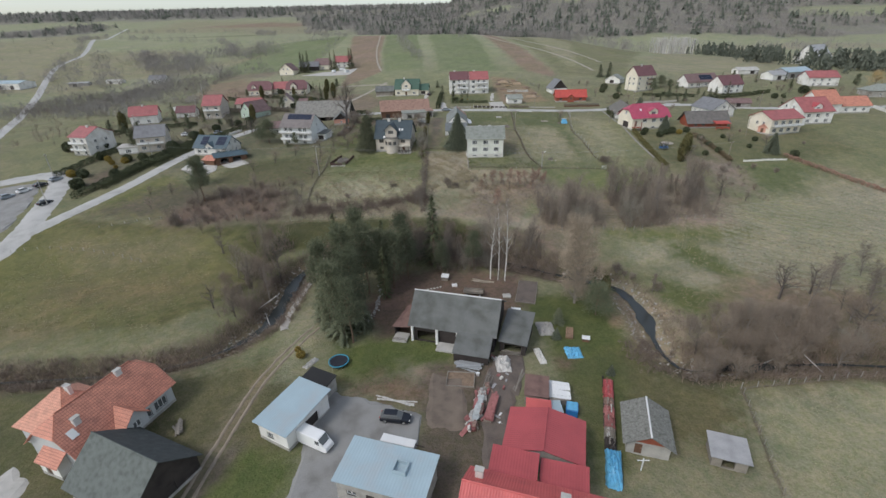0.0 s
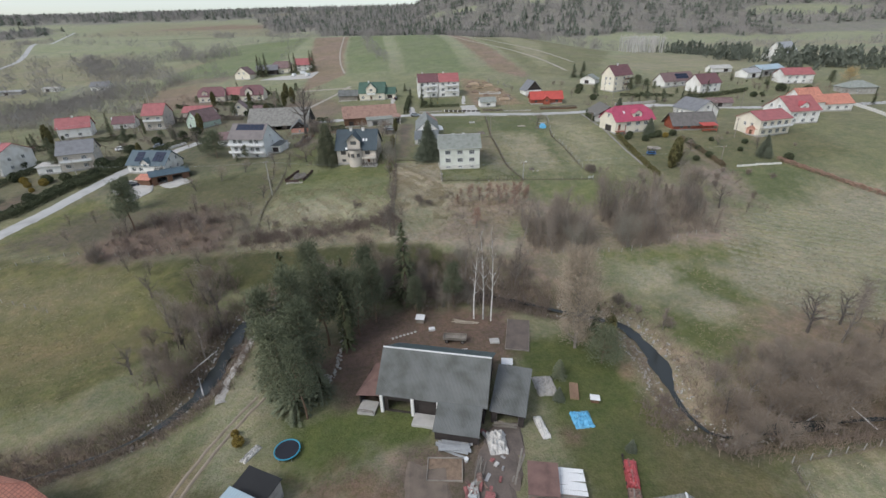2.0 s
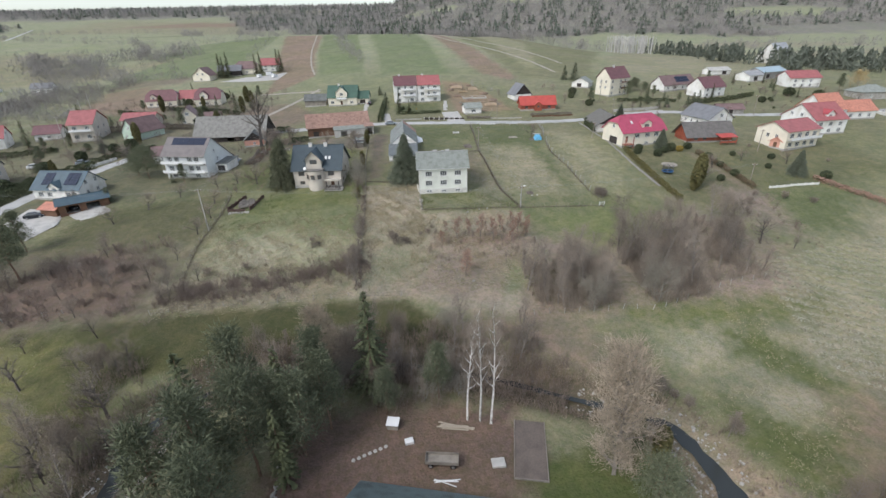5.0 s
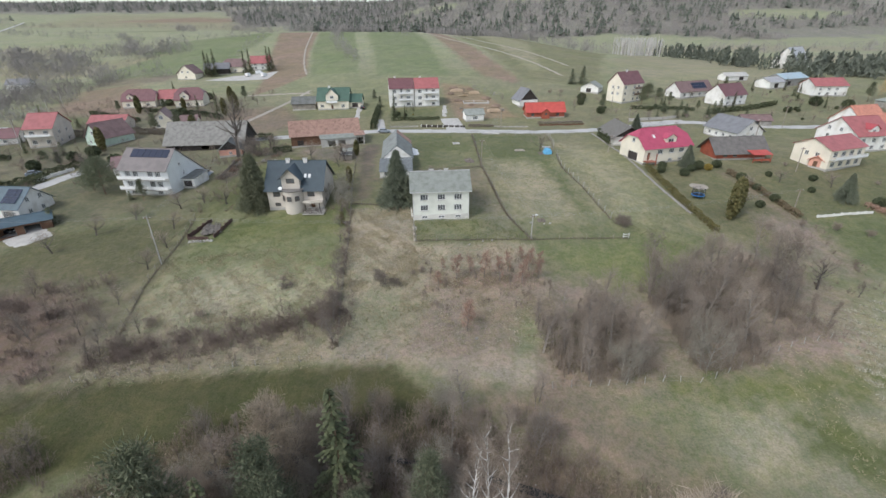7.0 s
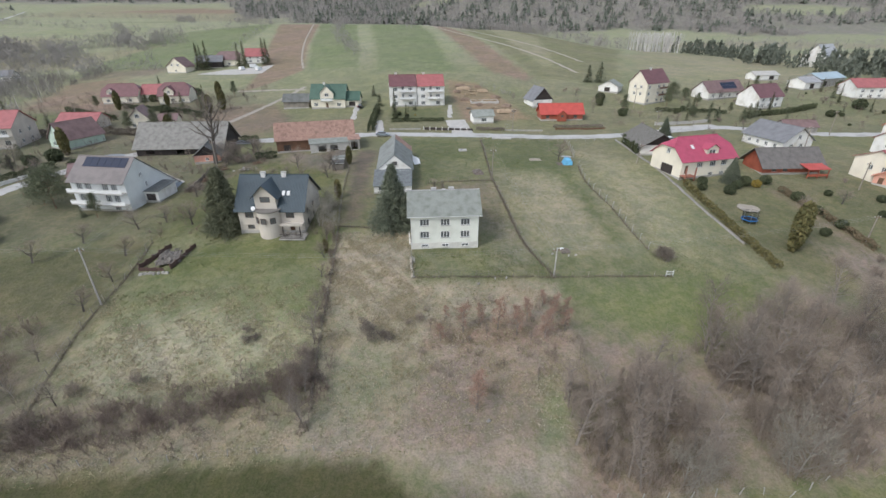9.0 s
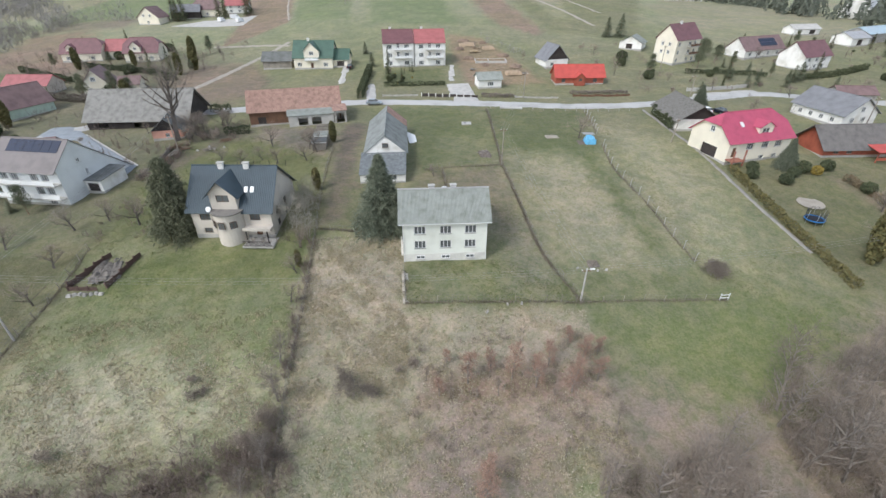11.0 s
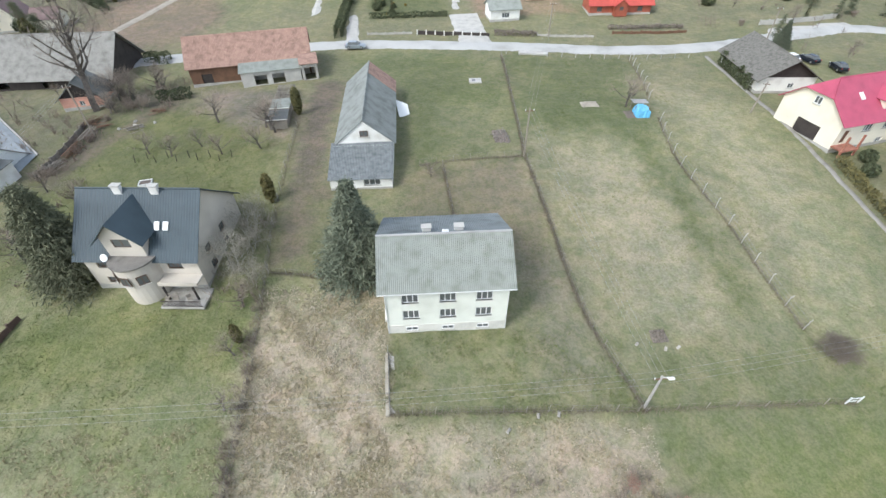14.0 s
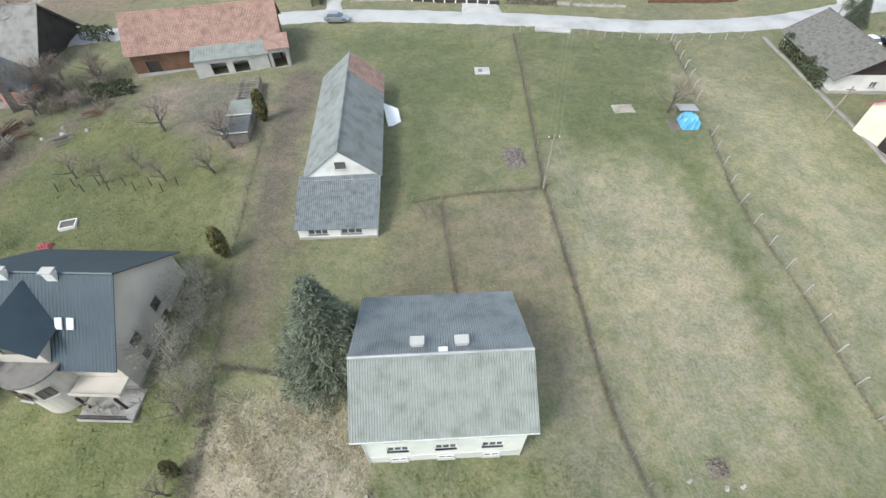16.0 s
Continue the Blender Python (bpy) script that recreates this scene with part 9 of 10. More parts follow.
def car(x, y, yaw, paint, label, long=4.4, high=1.48, kind="hatch", name="car", category="car"):
    c = thing(name, pose(x, y, float(ground_height(x, y)) + 0.2, 0, 0, yaw), label, category)
    h = long / 2
    if kind == "van":
        part("body", hull([(-h, 0.92, 0.86, 0.35, high - 0.04), (-h + 0.1, 0.97, 0.9, 0.3, high), (h * 0.38, 0.97, 0.9, 0.3, high), (h * 0.5, 0.97, 0.88, 0.3, high - 0.06), (h * 0.78, 0.96, 0.88, 0.3, 1.25), (h * 0.96, 0.9, 0.8, 0.3, 1.02), (h, 0.84, 0.75, 0.38, 0.8)]), paint, c)
        part("windscreen", hull([(h * 0.53, 0.8, 0.78, high - 0.22, high - 0.06), (h * 0.765, 0.82, 0.8, 1.2, 1.3)]), GLASS, c)
        for s in (-1, 1):
            part("side_window", boxes((h * 0.3, h * 0.56, s * 0.93 - 0.03, s * 0.93 + 0.03, 1.25, high - 0.35)), GLASS, c)
    else:
        back = h * 0.96 if kind == "estate" else h * 0.8
        part("body", hull([(-h, 0.74, 0.7, 0.35, 0.78), (-h + 0.08, 0.84, 0.8, 0.25, 0.95), (-h * 0.4, 0.9, 0.86, 0.2, 0.98), (h * 0.4, 0.9, 0.86, 0.2, 0.95), (h * 0.85, 0.85, 0.78, 0.25, 0.8), (h, 0.72, 0.68, 0.35, 0.66)]), paint, c)
        part("cabin", hull([(-back, 0.74, 0.68, 0.88, 0.98), (-back * 0.78, 0.78, 0.66, 0.9, high - 0.04), (0, 0.8, 0.68, 0.92, high), (h * 0.16, 0.8, 0.66, 0.92, high - 0.06), (h * 0.48, 0.78, 0.7, 0.88, 0.98)]), GLASS, c)
        part("roof_panel", hull([(-back * 0.76, 0.62, 0.6, high - 0.05, high - 0.01), (0, 0.64, 0.62, high - 0.03, high + 0.03), (h * 0.14, 0.62, 0.6, high - 0.08, high - 0.03)]), paint, c)
    for wx in (-h * 0.62, h * 0.62):
        for wy in (-0.8, 0.8):
            wheel(c, wx, wy)
    for s in (-1, 1):
        part("headlight", boxes((h - 0.12, h + 0.01, s * 0.58 - 0.14, s * 0.58 + 0.14, 0.58, 0.72)), LAMPGLASS, c)
        part("tail_light", boxes((-h - 0.01, -h + 0.1, s * 0.66 - 0.08, s * 0.66 + 0.08, 0.7, 0.95)), LAMPRED, c)
        part("mirror", boxes((h * 0.38, h * 0.46, s * 1.0 - 0.09, s * 1.0 + 0.09, 0.95, 1.08)), paint, c)
    return c


car(-19.6, 46.6, -26, WHITEPAINT, "white panel van parked in the gravel yard", 5.3, 2.3, "van", "van", "van")
car(-8.4, 50.9, -8, BLACKPAINT, "dark estate car parked on the gravel yard", 4.7, 1.5, "estate")
car(1.0, 238.9, -6, SILVER, "silver-blue car standing on the village road", 4.6, 1.48)
car(95.5, 218.5, 100, BLACKPAINT, "dark car parked behind the barn", 4.4)
car(92.0, 219.5, 95, WHITEPAINT, "white car parked behind the barn", 4.2)
car(98.6, 214.0, 80, BLACKPAINT, "dark green car parked beside a house", 4.3)
car(-86.5, 170.6, 12, BLACKPAINT, "dark car parked on the pale drive", 4.5)
car(-93.4, 167.4, 15, BLACKPAINT, "dark car parked on the pale forecourt", 4.5)
car(-118, 207.2, 20, WHITEPAINT, "white car parked by the lane", 4.3)
car(-104, 209, 30, SILVER, "silver car parked by the lane", 4.3)
car(-130.5, 138, 70, BLACKPAINT, "dark car driving on the main road", 4.4)
for k in range(5):
    car(-150 + 2.2 * k, 139 + 4.6 * k, 70, (WHITEPAINT, SILVER, WHITEPAINT, BLACKPAINT, SILVER)[k], "car parked in a row beside the junction", 4.3)
car(-9.0, 279.4, 85, BLACKPAINT, "dark car parked by the green roofed house", 4.3)
car(-152, 267, 8, WHITEPAINT, "white caravan standing on the grass", 6.0, 2.4, "van", "caravan", "caravan")
for x, y in ((-86, 410), (-92, 404), (-80, 398)):
    car(x, y, x * 7 % 90, WHITEPAINT, "white van on the far gravel lot", 5.2, 2.2, "van", "van", "van")
slab("yard", ((-118, 396), (-76, 388), (-74, 414), (-104, 408)), CONCRETE, "pale gravel lot in front of the far houses", "yard", lift=0.3, size=5)


# ---- garden things ----
def trampoline(x, y, r, h, net, label):
    t = thing("trampoline", pose(x, y, gz_at(x, y)), label, "trampoline")
    bm = bmesh.new()
    ring = [(math.cos(a) * r, math.sin(a) * r, h) for a in np.linspace(0, 2 * math.pi, 33)]
    for a, b in zip(ring, ring[1:]):
        tube(bm, a, b, 0.1, 0.1, 6)
    part("rim_pad", bm, BLUEPLASTIC if net else mat("turquoise pad", (0.05, 0.3, 0.42), vary=0.15, bump=0.0), t)
    bm = bmesh.new()
    bmesh.ops.create_circle(bm, cap_ends=True, segments=32, radius=r - 0.12, matrix=pose(0, 0, h - 0.03))
    part("mat", bm, BLACKNET, t)
    for k in range(6):
        a = k * math.pi / 3
        bm = bmesh.new()
        tube(bm, (math.cos(a) * r, math.sin(a) * r, -0.2), (math.cos(a) * r, math.sin(a) * r, h + (1.7 if net else 0)), 0.03, 0.03, 6)
        part("leg", bm, ALLOY, t)
    if net:
        segs = []
        for z in np.arange(h, h + 1.75, 0.12):
            segs += [(np.array((*p[:2], z)), np.array((*q[:2], z)), 0.012, 0.012) for p, q in zip(ring[::2], ring[2::2])]
        for p in ring[:-1]:
            segs.append((np.array(p), np.array((*p[:2], h + 1.7)), 0.012, 0.012))
        tris("safety_net", prisms(segs, 3), BLACKNET, t)
    return t


trampoline(-20.0, 64.4, 1.75, 0.7, False, "round trampoline with turquoise rim on the lawn")
trampoline(80.8, 166.0, 1.5, 0.7, True, "small blue trampoline with black safety net")
bm = bmesh.new()
bmesh.ops.create_circle(bm, cap_ends=True, segments=40, radius=2.3)
tagged(part("sand_circle", bm, TRACKMAT, m=pose(84.4, 171.3, gz_at(84.4, 171.3) + 0.16, 4)), "pale round sand patch on the lawn", "patch", kind="structure")


def heap(name, x, y, wx, wy, h, material, label, category, seed=0, bumps=0.35, turn=0.0, base=0.0):
    """A lumpy heap or draped cover."""
    rng = np.random.default_rng(seed)
    n = 13
    g = np.linspace(-1, 1, n)
    a, b = np.meshgrid(g, g)
    f = np.clip(1 - np.maximum(np.abs(a), np.abs(b)) ** 3, 0, 1)
    z = h * f ** 0.6 * (1 - bumps + bumps * rng.uniform(0, 1.3, f.shape)) - 0.08 * (f <= 0)
    v = np.stack([a * wx / 2 + rng.normal(0, wx * 0.015, a.shape), b * wy / 2 + rng.normal(0, wy * 0.015, a.shape), z], -1).reshape(-1, 3)
    faces = [(i * n + j, i * n + j + 1, (i + 1) * n + j + 1, (i + 1) * n + j) for i in range(n - 1) for j in range(n - 1)]
    ob = raw(name, v.tolist(), faces, material, m=pose(x, y, gz_at(x, y) + base, 0, 0, turn))
    return tagged(ob, label, category)


def timber(name, x, y, turn, count, long, label, material, seed=1, w=0.18, spread=1.0, high=0.4, category="timber"):
    """A loose stack of boards or poles, each its own part."""
    rng = random.Random(seed)
    t = thing(name, pose(x, y, gz_at(x, y) - 0.02, 0, 0, turn), label, category)
    for k in range(count):
        ln = long * rng.uniform(0.6, 1.0)
        z = 0.06 + high * (k / count)
        part("board", boxes((-ln / 2, ln / 2, -w / 2, w / 2, 0, 0.05), bevel=0.008), material, t, m=pose(rng.uniform(-0.3, 0.3), rng.uniform(-spread, spread) * (1 - 0.6 * k / count), z, rng.gauss(0, 2), rng.gauss(0, 1.5), rng.gauss(0, 7)))
    return t


# shelter under a blue sheet
sh = thing("shelter", pose(52.2, 201.6, gz_at(52.2, 201.6), 0, 0, -8), "small field shelter of pale sheets under a blue tarpaulin", "shelter")
for x in (-1.1, 1.1):
    for y in (-1.3, 1.3):
        part("post", boxes((x - 0.06, x + 0.06, y - 0.06, y + 0.06, -0.3, 1.5)), OLDWOOD, sh)
part("tin_sheet", sheet(bmesh.new(), (-1.3, -0.3, 1.6), (1.3, -0.3, 1.6), (1.3, 1.6, 1.45), (-1.3, 1.6, 1.45), wave=0.03, pitch=0.25), TIN, sh)
heap("blue_tarpaulin", 52.1, 200.4, 2.7, 2.4, 1.75, BLUETARP, "bright blue tarpaulin draped over the shelter", "tarpaulin", 3, 0.2, -8)
heap("bare_earth", 50.4, 200.6, 2.2, 2.6, 0.25, DIRTMAT, "patch of bare earth beside the shelter", "earth", 4)
heap("straw_heap", 44.5, 205.0, 3.2, 2.2, 0.3, TRACKMAT, "flat heap of pale straw on the grass", "heap", 5, 0.6)
st = thing("concrete_frame", pose(25.6, 217.8, gz_at(25.6, 217.8) + 0.05, 2, 0, -4), "pale square concrete well cover on the grass", "well cover")
part("slab", boxes((-1.2, 1.2, -1.0, 1.0, -0.2, 0.15), bevel=0.03), CONCRETE, st)
part("lid", boxes((-0.7, 0.0, -0.5, 0.4, 0.15, 0.22), bevel=0.02), GREYROOF, st)
heap("rubble_heap", 26.6, 195.6, 2.6, 4.2, 0.5, mat("brush and rubble", (0.2, 0.165, 0.14), vary=0.5, scale=2.5, bump=0.8), "low heap of rubble and brushwood in the garden", "heap", 6, 0.7)
timber("stick_heap", 26.4, 195.4, 20, 16, 2.6, "loose grey sticks on the rubble heap", OLDWOOD, 93, 0.08, 1.4, 0.5)
timber("stick_heap", 26.8, 196.4, 95, 12, 2.4, "loose grey sticks lying across the heap", OLDWOOD, 94, 0.07, 1.0, 0.6)
# brick-lined plot with rubble
for a, b, h in (((-42.0, 161), (-38.6, 168.5), 1.0), ((-36.2, 160.2), (-34.0, 168.2), 0.9), ((-41.8, 160.4), (-36.4, 159.8), 0.7)):
    board_wall((a, b), h, mat("rusty fence panel", (0.12, 0.075, 0.06), vary=0.35, bump=0.3), "rusty brown panel fence round a junk plot", thick=0.06, name="panel_fence", category="fence", gap=1.5)
heap("junk_mound", -38.0, 164.5, 4.4, 6.5, 0.6, mat("overgrown junk", (0.17, 0.15, 0.125), vary=0.5, scale=1.5, bump=0.9), "overgrown heap of brush and junk", "heap", 8, 0.7, 15)
timber("scrap_timber", -38.6, 163.6, 62, 9, 4.2, "loose grey boards lying on the junk plot", OLDWOOD, 3)
for k in range(7):
    heap("rubble_stone", -41.0 + 0.75 * k, 159.0 + 0.12 * (k % 3), 0.7, 0.55, 0.4, RUBBLE, "pale rubble block by the junk plot", "stone", 20 + k, 0.3, 30 * k)
# rough old sheds and heaps by the orchard
rs = thing("ruined_shed", pose(-10.3, 206.0, gz_at(-10.3, 206.0), 0, 0, 3), "long collapsing shed with broken grey sheets on bare rafters", "shed")
part("wall", boxes((-1.5, 1.5, -3.6, -3.45, -0.2, 1.3)), OLDWOOD, rs)
for x in (-1.5, 1.35):
    for a, b in ((-3.45, 0.4), (0.9, 4.6), (5.2, 11.6)):
        part("wall", boxes((x, x + 0.15, a, b, -0.3, 1.35)), OLDWOOD, rs)
for a, b, z in ((-3.7, 0.2, 1.45), (0.5, 4.4, 1.6)):
    part("roof", sheet(bmesh.new(), (-1.7, a, z), (1.7, a, z + 0.1), (1.7, b, z + 0.22), (-1.7, b, z + 0.1), wave=0.03, pitch=0.25), ETERNIT if a > 0 else ETERNITDARK, rs)
    part("batten", boxes((-1.75, 1.75, a - 0.08, a + 0.08, z + 0.12, z + 0.24)), PALEPLINTH, rs)
for k in range(14):
    part("rafter", boxes((-1.6, 1.6, 4.8 + 0.5 * k, 4.88 + 0.5 * k, 1.45, 1.55)), OLDWOOD, rs)
for x in (-1.2, -0.4, 0.5, 1.3):
    part("purlin", boxes((x, x + 0.1, 4.5, 11.6, 1.36, 1.45)), OLDWOOD, rs)
for k, (x, y, a, n, long) in enumerate(((-44.4, 210.5, 78, 9, 4.2), (-43.2, 205.8, 92, 12, 4.6), (-43.4, 200.6, 84, 11, 4.4), (-44.2, 196.4, 70, 9, 3.8), (-41.6, 208.6, 20, 7, 3.0), (-35.6, 206.4, 35, 8, 3.2), (-33.6, 212.6, 10, 6, 2.8))):
    timber("brushwood_pile", x, y, a, n, long, "pile of grey old boards and brushwood by the orchard path", OLDWOOD if k % 2 else BROWNWOOD, 40 + k, 0.16, 1.1, 0.8)
for k, (x, y) in enumerate(((-36.2, 208.0), (-34.8, 207.4), (-36.8, 209.7), (-33.0, 208.6), (-38.6, 207.2))):
    heap("white_stone", x, y, 0.7, 0.5, 0.35, RUBBLE, "pale stone block beside the brushwood", "stone", 60 + k, 0.35, 37 * k)
board_wall(((-45.6, 194), (-44.9, 203), (-45.8, 211)), 0.9, OLDWOOD, "low grey board fence along the garden path", thick=0.05, name="board_fence", category="fence", gap=2.0)
for k in range(10):
    x, y = -31.5 + 1.7 * k, 195.8 - 0.22 * k + (k % 2)
    bm = bmesh.new()
    tube(bm, (0, 0, -0.3), (0.1, 0.05, 1.25), 0.06, 0.05, 6)
    tagged(part("vine_stake", bm, DARKWOOD, m=pose(x, y, gz_at(x, y), 4 * (k % 3) - 4, 5 - 3 * (k % 4))), "dark wooden vine stake in the orchard", "stake", "orchard stakes")
sw = thing("raised_planter", pose(-27.5, 189.6, gz_at(-27.5, 189.6), 0, 0, 12), "small pale square planter frame on the grass", "planter")
part("frame", boxes((-0.9, 0.9, -0.7, -0.6, -0.1, 0.35), (-0.9, 0.9, 0.6, 0.7, -0.1, 0.35), (-0.9, -0.8, -0.6, 0.6, -0.1, 0.35), (0.8, 0.9, -0.6, 0.6, -0.1, 0.35)), FRAMEWHITE, sw)
part("soil", boxes((-0.8, 0.8, -0.6, 0.6, 0.0, 0.25)), DIRTMAT, sw)
for k, (x, y) in enumerate(((-17.2, 167.4), (-16.2, 167.2), (-14.6, 167.0))):
    ch = thing("garden_chair", pose(x, y, gz_at(x, y) + 0.55, 0, 0, 20 * k - 10), "weathered wooden garden chair on the terrace", "chair", "terrace chairs")
    part("seat", boxes((-0.25, 0.25, -0.25, 0.25, 0.4, 0.45), bevel=0.01), OLDWOOD, ch)
    part("backrest", boxes((-0.25, 0.25, 0.21, 0.26, 0.45, 0.95), bevel=0.01), OLDWOOD, ch)
    for a in (-0.22, 0.18):
        for b in (-0.22, 0.18):
            part("leg", boxes((a, a + 0.04, b, b + 0.04, 0, 0.4)), OLDWOOD, ch)
heap("red_cover", -29.0, 186.6, 1.6, 1.1, 0.6, mat("faded red cover", (0.42, 0.13, 0.12), vary=0.3, scale=2, bump=0.4), "faded red cover on a small garden heap", "cover", 77, 0.4)
for x, y in ((34.7, 157.3), (37.6, 156.5), (39.0, 156.5), (19.2, 149.6), (16.4, 124.3), (22.3, 150.7), (24.3, 150.6)):
    heap("white_stone", x, y, 0.55 if y < 155 else 0.5, 0.3, 0.22, RUBBLE, "pale stone lying in the grass", "stone", int(x * 7), 0.35, x * 40 % 90, 0.05)
heap("brush_heap", 37.4, 158.0, 1.8, 1.6, 0.5, mat("dry twigs", (0.2, 0.17, 0.14), vary=0.5, scale=6, bump=0.9), "low heap of dry twigs on the grass", "heap", 31, 0.8)
gt = thing("gate_frame", pose(53.8, 149.3, gz_at(53.8, 149.3)), "small white gate frame beside the meadow fence", "gate")
for n, s in (("post", (-0.7, -0.6, -0.05, 0.05, -0.3, 1.2)), ("post", (0.6, 0.7, -0.05, 0.05, -0.3, 1.2)), ("rail", (-0.6, 0.6, -0.04, 0.04, 0.9, 1.0)), ("rail", (-0.6, 0.6, -0.04, 0.04, 0.4, 0.5))):
    part(n, boxes(s), FRAMEWHITE, gt)
br = thing("road_bridge_slab", pose(40.5, 231.2, gz_at(40.5, 231.2) + 0.1, 0, 0, -15), "pale concrete culvert slab beside the road", "slab")
part("slab", boxes((-3.2, 3.2, -0.8, 0.8, -0.2, 0.2), bevel=0.04), CONCRETE, br)
wf = thing("foundation", pose(44.0, 284.0, gz_at(44, 284), 0, 0, -4), "pale foundation walls of a new house", "foundation")
for s in ((-6, 6, -3, -2.7, -0.4, 0.5), (-6, 6, 2.7, 3, -0.4, 0.5), (-6, -5.7, -2.7, 2.7, -0.4, 0.5), (5.7, 6, -2.7, 2.7, -0.4, 0.5), (-1, -0.7, -2.7, 2.7, -0.4, 0.5)):
    part("footing", boxes(s), CONCRETE, wf)
for x, y, s in ((49.5, 268, 6), (38, 306, 7), (46, 300, 5)):
    heap("sand_heap", x, y, s, s * 0.7, 1.3, mat("yellow sand", (0.4, 0.3, 0.2), vary=0.2, bump=0.5), "heap of dug-out sand on the building plot", "heap", int(x), 0.3)
for k, (x, y, q) in enumerate(((36, 287, 4), (41, 279, 3.4), (52, 276, 5), (34, 300, 3.6), (50, 290, 4.2), (37, 312, 5), (45, 309, 3))):
    heap("earth_heap", x, y, q, q * 0.8, 0.9, mat("dug earth", (0.25, 0.18, 0.13), vary=0.35, scale=0.8, bump=0.7) if k == 0 else bpy.data.materials["dug earth"], "heap of brown dug earth on the building plot", "heap", 200 + k, 0.45, 33 * k)
for k, (x, y, a, n) in enumerate(((46, 274, 12, 8), (35.5, 274, 70, 7), (41, 301, -20, 9), (53, 268, 40, 6))):
    timber("plank_stack", x, y, a, n, 4.0, "loose building planks on the building plot", OLDWOOD if k % 2 else PALEWOOD, 210 + k, 0.25, 0.9, 0.4)
timber("plank_stack", 39.5, 295.0, 5, 14, 5.0, "stack of fresh planks on the building plot", mat("fresh planks", (0.5, 0.38, 0.24), vary=0.2, bump=0.1), 5, 0.25, 0.8, 0.7)
tp = thing("tarp_awning", pose(10.3, 205.3, 14.6), "white plastic sheet flapping on the long house", "tarpaulin")
part("sheet", sheet(bmesh.new(), (0.0, -1.6, -0.9), (1.9, -0.8, -1.3), (1.5, 1.3, 0.0), (-0.6, 1.6, 0.9), thick=0.02), WHITEPAINT, tp)
part("pole", tube(bmesh.new(), (1.2, -1.0, -1.8), (1.3, -0.9, -0.9), 0.04, 0.04), OLDWOOD, tp)

# ---- farmyard clutter ----
timber("plank_heap", -41.6, 50.0, -60, 9, 3.4, "weathered planks heaped behind the dark barn", OLDWOOD, 91, 0.28, 0.8, 0.6)
SCRAP = mat("rusty scrap", (0.23, 0.15, 0.12), vary=0.5, scale=3, bump=0.6, lot=0.3)
PALEJUNK = mat("pale junk", (0.5, 0.48, 0.44), vary=0.4, scale=3, bump=0.5, lot=0.25)
REDJUNK = mat("faded red boards", (0.34, 0.135, 0.125), vary=0.35, scale=2, bump=0.4, lot=0.2)
rngj = random.Random(11)
for k in range(46):
    s = k / 45
    x, y = 2.9 + 3.4 * s + rngj.uniform(-0.9, 0.9), 48.6 + 9.4 * s + rngj.uniform(-0.5, 0.5)
    m = pose(x, y, gz_at(x, y) + rngj.uniform(0.05, 0.5), rngj.gauss(0, 14), rngj.gauss(0, 14), rngj.uniform(40, 110))
    a, b, c = rngj.uniform(0.5, 2.2), rngj.uniform(0.15, 0.7), rngj.uniform(0.06, 0.5)
    tagged(part("scrap_piece", boxes((-a / 2, a / 2, -b / 2, b / 2, -0.3, c), bevel=0.02), rngj.choice((SCRAP, PALEJUNK, OLDWOOD, PALEJUNK, REDJUNK)), m=m), "piece of old farm scrap in a heap", "scrap", "farmyard scrap heap")
for k in range(46):
    x, y = rngj.uniform(4.2, 11.5), rngj.uniform(46, 66)
    if x > 6.6 + (y - 46) * 0.25 or y < 50:
        continue
    a, b, c = rngj.uniform(0.3, 1.3), rngj.uniform(0.15, 0.6), rngj.uniform(0.05, 0.35)
    tagged(part("yard_junk", boxes((-a / 2, a / 2, -b / 2, b / 2, -0.1, c), bevel=0.02), rngj.choice((SCRAP, PALEJUNK, OLDWOOD, FRAMEWHITE, TIN, REDJUNK)), m=pose(x, y, gz_at(x, y) + 0.1, rngj.gauss(0, 6), rngj.gauss(0, 6), rngj.uniform(0, 180))), "odd bit of scrap lying in the trodden farmyard", "scrap", "farmyard scrap")
def sheet_stack(x, y, turn, long, wide, count, material, label, seed):
    """Loosely piled corrugated sheets, each its own part."""
    rng = random.Random(seed)
    t = thing("sheet_stack", pose(x, y, gz_at(x, y) + 0.35, 0, 0, turn), label, "stack")
    part("timber_base", boxes((-long * 0.46, long * 0.46, -wide * 0.42, wide * 0.42, -0.6, 0.02)), OLDWOOD, t)
    for k in range(count):
        a, b = long * rng.uniform(0.22, 0.5), wide * rng.uniform(0.38, 0.5)
        part("sheet", sheet(bmesh.new(), (-a, -b, 0), (a, -b, 0), (a, b, 0), (-a, b, 0), thick=0.03, wave=0.02, pitch=0.25), material, t,
             m=pose((long / 2 - a) * rng.uniform(-1, 1), rng.uniform(-0.12, 0.12), 0.08 + 0.09 * k, rng.gauss(0, 2), rng.gauss(0, 1), rng.gauss(0, 3)))


